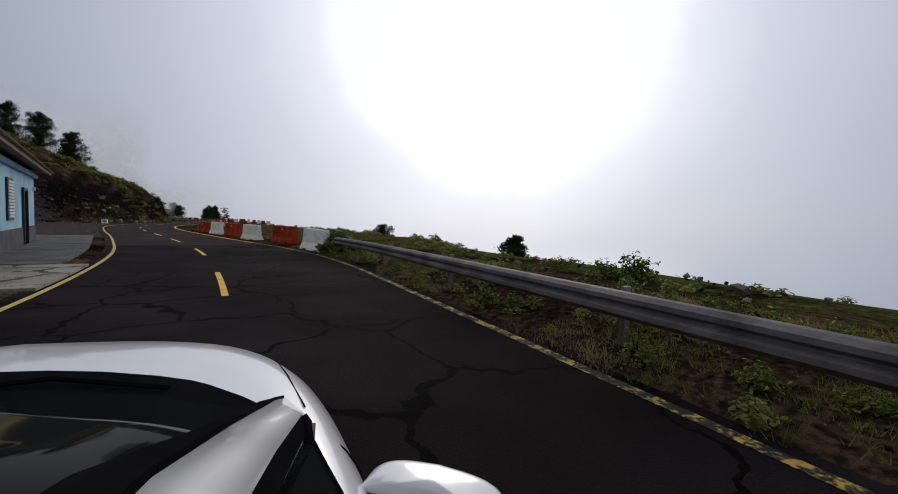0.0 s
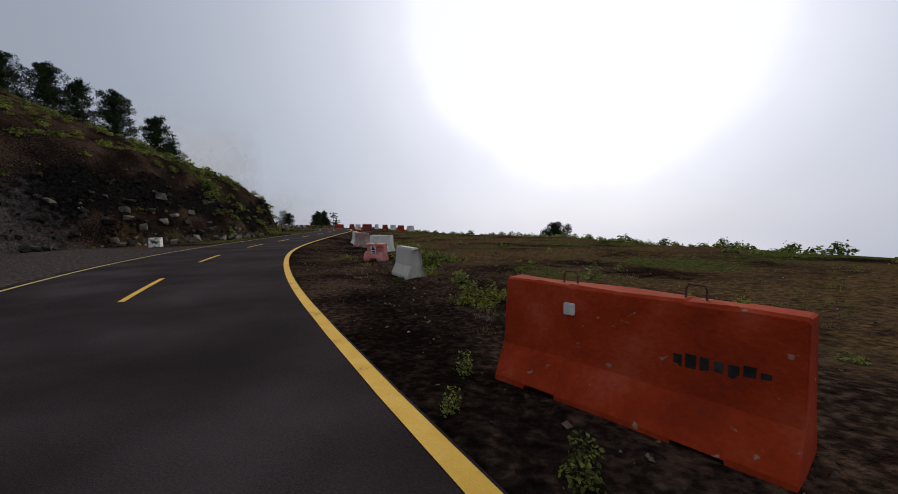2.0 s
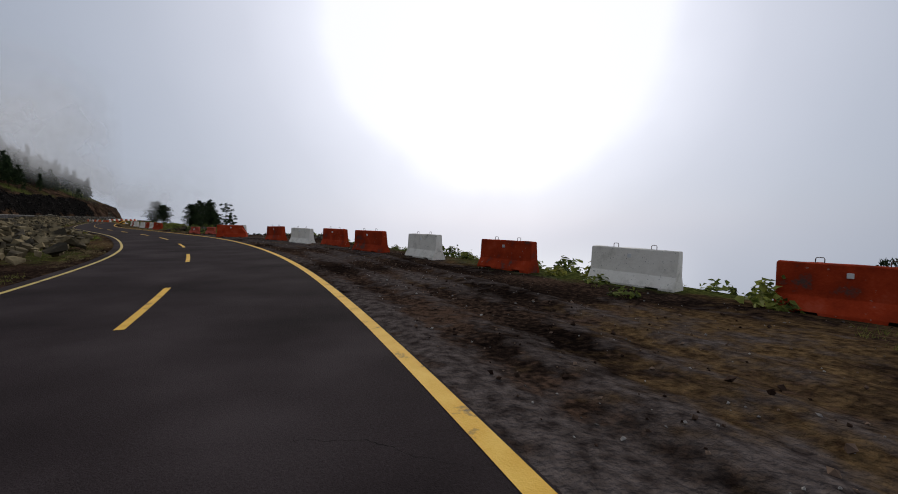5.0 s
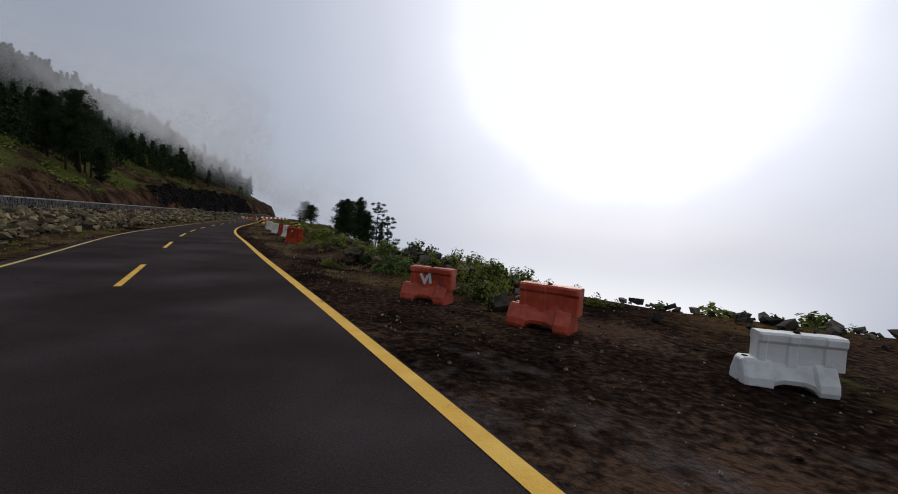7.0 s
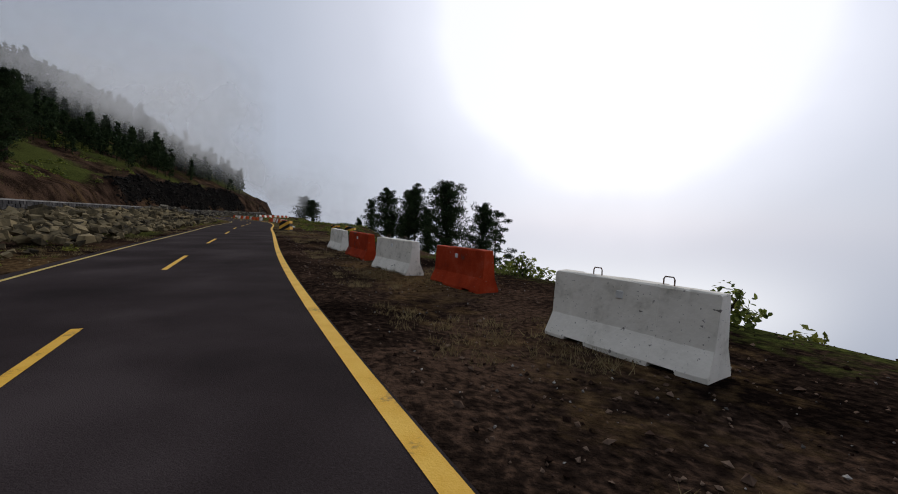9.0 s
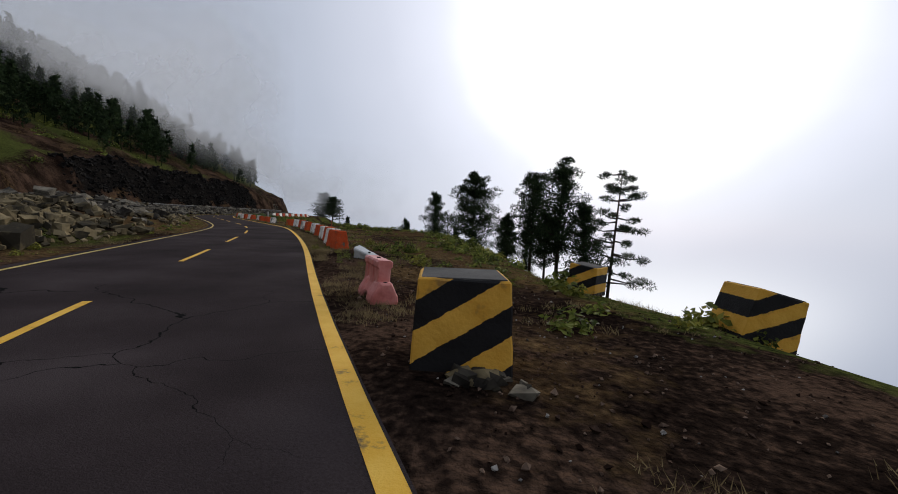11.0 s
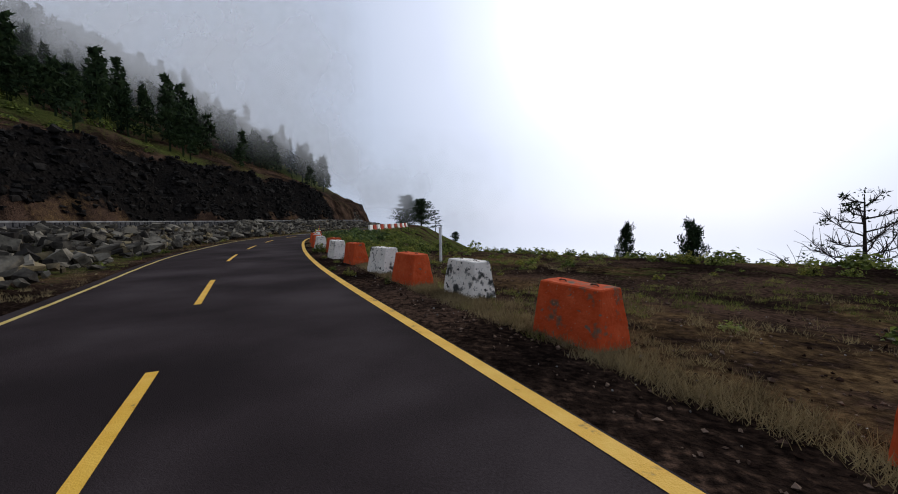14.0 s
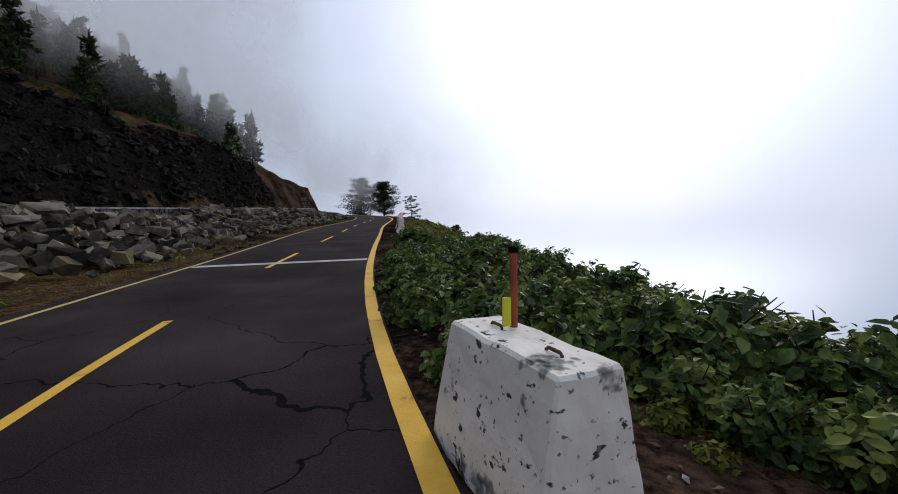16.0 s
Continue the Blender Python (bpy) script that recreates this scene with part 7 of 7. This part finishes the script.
# local frame: +x right, +y forward
LEVELS = [
    (0.20, [(0.78, 0.6), (0.77, 1.0), (0.76, 1.3), (0.73, 1.6), (0.66, 1.82), (0.52, 1.95), (0.27, 2.04), (0, 2.07)]),
    (0.38, [(0.855, 0.6), (0.85, 1.0), (0.835, 1.3), (0.805, 1.6), (0.735, 1.82), (0.58, 1.98), (0.30, 2.09), (0, 2.12)]),
    (0.60, [(0.865, 0.6), (0.86, 1.0), (0.84, 1.3), (0.81, 1.58), (0.735, 1.80), (0.58, 1.95), (0.30, 2.06), (0, 2.10)]),
    (0.75, [(0.845, 0.6), (0.84, 0.95), (0.822, 1.20), (0.79, 1.45), (0.72, 1.66), (0.575, 1.86), (0.31, 1.98), (0, 2.04)]),
    (0.85, [(0.81, 0.6), (0.806, 0.90), (0.795, 1.06), (0.768, 1.24), (0.70, 1.45), (0.55, 1.68), (0.31, 1.80), (0, 1.88)]),
    (0.905, [(0.775, 0.6), (0.77, 0.87), (0.755, 1.02), (0.715, 1.22), (0.62, 1.42), (0.47, 1.56), (0.26, 1.65), (0, 1.71)]),
    (0.938, [(0.735, 0.6), (0.73, 0.86), (0.712, 1.00), (0.665, 1.16), (0.565, 1.31), (0.41, 1.42), (0.22, 1.48), (0, 1.52)]),
    (0.953, [(0.66, 0.6), (0.66, 0.83), (0.645, 0.97), (0.59, 1.10), (0.48, 1.20), (0.33, 1.28), (0.17, 1.325), (0, 1.34)]),
]
V, F = [], []
for z, line in LEVELS:
    wide = line[0][0]
    rear = [(0, -2.10), (wide * 0.45, -2.07), (wide * 0.82, -1.94), (wide * 0.97, -1.65), (wide, -1.2), (wide, -0.6), (wide, 0.0)]
    half_line = rear + line
    q = np.array(half_line)
    fine_ = np.linspace(0, len(q) - 1, 43)
    xs = spline(np.arange(len(q)), q[:, 0], fine_)
    ys = spline(np.arange(len(q)), q[:, 1], fine_)
    ring_ = [(float(x), float(y)) for x, y in zip(xs, ys)]
    ring_ = ring_ + [(-x, y) for x, y in ring_[-2:0:-1]]
    V += [(x, y, z) for x, y in ring_]
m = len(V) // len(LEVELS)
for i in range(len(LEVELS) - 1):
    for k in range(m):
        a, c = i * m + k, i * m + (k + 1) % m
        F.append((a, c, c + m, a + m))
F.append(tuple(range(m))[::-1])
F.append(tuple(range((len(LEVELS) - 1) * m, len(LEVELS) * m)))
part("body", mesh_of("body", V, F, PAINT, True), car, "glossy white bodywork with a long rounded bonnet")


def panel(name, quads, mat, label="", thick=0.012, smooth=False):
    """Thin solid panel from a grid of points (rows of equal length)."""
    R_, C_ = len(quads), len(quads[0])
    P = [Vector(p) for row in quads for p in row]
    N = []
    for i in range(R_):
        for j in range(C_):
            a = P[min(i + 1, R_ - 1) * C_ + j] - P[max(i - 1, 0) * C_ + j]
            b = P[i * C_ + min(j + 1, C_ - 1)] - P[i * C_ + max(j - 1, 0)]
            N.append(a.cross(b).normalized())
    V = P + [p - n * thick for p, n in zip(P, N)]
    o = R_ * C_
    F = []
    for i in range(R_ - 1):
        for j in range(C_ - 1):
            a = i * C_ + j
            F.append((a, a + 1, a + 1 + C_, a + C_))
            F.append((o + a, o + a + C_, o + a + 1 + C_, o + a + 1))
    ring = [j for j in range(C_)] + [i * C_ + C_ - 1 for i in range(1, R_)] + [(R_ - 1) * C_ + j for j in range(C_ - 2, -1, -1)] + [i * C_ for i in range(R_ - 2, 0, -1)]
    for k in range(len(ring)):
        a, b = ring[k], ring[(k + 1) % len(ring)]
        F.append((a, a + o, b + o, b))
    return part(name, mesh_of(name, V, F, mat, smooth), car, label)


def arch(y_edge, y_mid, x, z_edge, z_mid, n=7):
    return [(x * (2 * i / (n - 1) - 1), y_edge + (y_mid - y_edge) * (1 - (2 * i / (n - 1) - 1) ** 2), z_edge + (z_mid - z_edge) * (1 - (2 * i / (n - 1) - 1) ** 2)) for i in range(n)]


def sweep(line, n=9):
    """A line of right-hand points, carried over to the left side as a gentle bow."""
    return [[(x * (2 * i / (n - 1) - 1), y + bow * (1 - (2 * i / (n - 1) - 1) ** 2), z + 0.02 * (1 - (2 * i / (n - 1) - 1) ** 2)) for i in range(n)] for x, y, z, bow in line]


panel("windscreen", sweep([(0.650, 0.82, 0.958, 0.27), (0.585, 0.553, 1.045, 0.24), (0.562, 0.42, 1.095, 0.22), (0.552, 0.306, 1.142, 0.20), (0.520, 0.0, 1.238, 0.15), (0.50, -0.25, 1.29, 0.12)]), CARGLASS, "dark sloping windscreen glass", smooth=True)
panel("cowl", sweep([(0.662, 0.942, 0.945, 0.30), (0.648, 0.90, 0.951, 0.29), (0.640, 0.82, 0.957, 0.27)], 13), BLACK, "black plastic cowl below the windscreen", 0.02)
EDGE_OUT = [(0.735, 0.84, 0.930), (0.714, 0.80, 0.952), (0.650, 0.50, 1.05), (0.624, 0.32, 1.12), (0.606, 0.0, 1.195), (0.595, -0.25, 1.235)]
SEAL_OUT = [(0.690, 0.90, 0.944), (0.669, 0.838, 0.968), (0.601, 0.569, 1.055), (0.566, 0.30, 1.153), (0.545, 0.0, 1.242), (0.525, -0.25, 1.292)]
SEAL_IN = [(0.655, 0.86, 0.953), (0.629, 0.798, 0.970), (0.572, 0.553, 1.055), (0.540, 0.306, 1.153), (0.520, 0.0, 1.244), (0.50, -0.25, 1.294)]
BELT = [(0.733, 0.80, 0.936), (0.730, 0.736, 0.932), (0.746, 0.574, 0.93), (0.76, 0.32, 0.93), (0.765, 0.0, 0.93), (0.765, -0.25, 0.93)]
for sx in (-1, 1):
    def side(line, dx=0.0, dz=0.0):
        return [(sx * (x + dx), y, z + dz) for x, y, z in line]

    def rows(a, c):
        return [a, c] if sx > 0 else [c, a]

    panel("windscreen_seal", rows(side(SEAL_OUT, 0.0, 0.010), side(SEAL_IN, -0.012, 0.012)), BLACK, "black windscreen seal", 0.012)
    panel("pillar", rows(side(EDGE_OUT), side(SEAL_OUT, 0.002, 0.004)), PAINT, "white windscreen pillar", 0.02, True)
    low_edge = [(x + 0.01, y - 0.015, z - 0.022) for x, y, z in EDGE_OUT[1:]]
    panel("window_frame", rows(side(low_edge), side(EDGE_OUT[1:])), BLACK, "black window frame", 0.012)
    top_in = [(x + 0.006, y - 0.02, z - 0.03) for x, y, z in EDGE_OUT[1:]] + [(0.60, -0.7, 1.23), (0.62, -1.3, 1.13)]
    belt_in = [(x - 0.006, y - 0.03, z + 0.012) for x, y, z in BELT[:-1]] + [(0.755, -0.25, 0.94), (0.75, -0.7, 0.94), (0.73, -1.5, 0.94)]
    top_in = top_in[:len(belt_in)]
    belt_in = belt_in[:len(top_in)]
    panel("side_window", rows(side(belt_in), side(top_in)), CARGLASS, "dark side glass", 0.008)
    belt_top = [(x - 0.012, y - 0.01, z + 0.022) for x, y, z in BELT]
    panel("belt_trim", rows(side(BELT), side(belt_top)), BLACK, "black trim below the side glass", 0.012)
    # door mirror, swept outward and back
    bmm = bmesh.new()
    bmesh.ops.create_uvsphere(bmm, u_segments=28, v_segments=16, radius=1.0)
    ca, sa = math.cos(radians(-38)), math.sin(radians(-38))
    for v in bmm.verts:
        x, y, z = (math.copysign(abs(c) ** 0.48, c) for c in v.co)
        x *= 0.142 * (1 - 0.12 * z)
        y = max(y, -0.35) * 0.075
        z *= 0.082 * (1 - 0.25 * max(0, x / 0.142))
        v.co = (sx * (0.905 + x * ca - y * sa), 0.625 + x * sa + y * ca, 0.80 + z)
    if sx < 0:
        bmesh.ops.reverse_faces(bmm, faces=bmm.faces[:])
    mir = bm_part("mirror", bmm, PAINT, car, "white door mirror housing", None, True)
    bmg = box_bm(0.235, 0.008, 0.125, 0.003)
    bmesh.ops.transform(bmg, matrix=pose(sx * 0.888, 0.603, 0.795, 0, 0, -38 * sx), verts=bmg.verts)
    bm_part("mirror_glass", bmg, CARGLASS, mir, "dark mirror glass")
    bm_part("mirror_base", box_bm(0.14, 0.07, 0.05, 0.015, sx * 0.83, 0.66, 0.745), BLACK, car, "black mirror foot")
    V, F = tube([(sx * 0.737, 0.79, 0.932), (sx * 0.79, 0.765, 0.885), (sx * 0.815, 0.76, 0.845), (sx * 0.847, 0.76, 0.75), (sx * 0.866, 0.76, 0.60), (sx * 0.857, 0.76, 0.40)], 0.0018, 5)
    part("door_seam", mesh_of("door_seam", V, F, BLACK), car, "thin dark door gap")
    bm_part("headlight", box_bm(0.22, 0.20, 0.12, 0.04, sx * 0.60, 1.80, 0.66), LENS, car, "clear headlamp")
    bm_part("tail_light", box_bm(0.26, 0.10, 0.14, 0.03, sx * 0.55, -1.99, 0.72), RED_POST, car, "red tail lamp")
roof_rows = [arch(-0.25, -0.13, 0.60, 1.240, 1.312), arch(-0.5, -0.45, 0.61, 1.255, 1.345), arch(-1.0, -1.0, 0.61, 1.24, 1.33), arch(-1.35, -1.35, 0.60, 1.16, 1.24)]
panel("roof", roof_rows, PAINT, "white roof panel", 0.03, True)
rear = [arch(-1.35, -1.35, 0.60, 1.16, 1.24), arch(-1.95, -2.0, 0.64, 0.93, 0.97)]
panel("rear_window", rear, CARGLASS, "dark rear glass", 0.015, True)
for sx in (-1, 1):
    pts = [(sx * 0.727, 0.86, 0.9405), (sx * 0.716, 1.0, 0.9365), (sx * 0.713, 1.10, 0.926), (sx * 0.704, 1.24, 0.907), (sx * 0.69, 1.36, 0.885)]
    V, F = tube(pts, 0.0016, 5)
    part("bonnet_seam", mesh_of("bonnet_seam", V, F, BLACK), car, "thin dark bonnet gap")
for x, y in ((-0.55, 0.95), (0.02, 1.08)):
    V, F = tube([(x, y, 0.978), (x + 0.25, y + 0.0, 0.984), (x + 0.46, y - 0.10, 0.972)], 0.006, 6)
    part("wiper", mesh_of("wiper", V, F, BLACK), car, "black wiper arm")
for wx in (-0.76, 0.76):
    for wy in (-1.35, 1.35):
        V, F = [], []
        for r_, xo in ((0.20, -0.09), (0.31, -0.10), (0.325, -0.06), (0.325, 0.06), (0.31, 0.10), (0.20, 0.09)):
            for k in range(24):
                a = 2 * math.pi * k / 24
                V.append((wx + xo, wy + r_ * math.cos(a), 0.325 + r_ * math.sin(a)))
        for i in range(5):
            for k in range(24):
                F.append((i * 24 + k, i * 24 + (k + 1) % 24, (i + 1) * 24 + (k + 1) % 24, (i + 1) * 24 + k))
        wheel = part("wheel", mesh_of("wheel", V, F, TYRE, True), car, "black rubber tyre")
        V, F = tube([(wx - 0.085, wy, 0.325), (wx + 0.085, wy, 0.325)], 0.20, 24)
        part("rim", mesh_of("rim", V, F, RIM), wheel, "silver alloy rim")
tagged(car, "white car with a long bonnet and black trim on asphalt", "car")
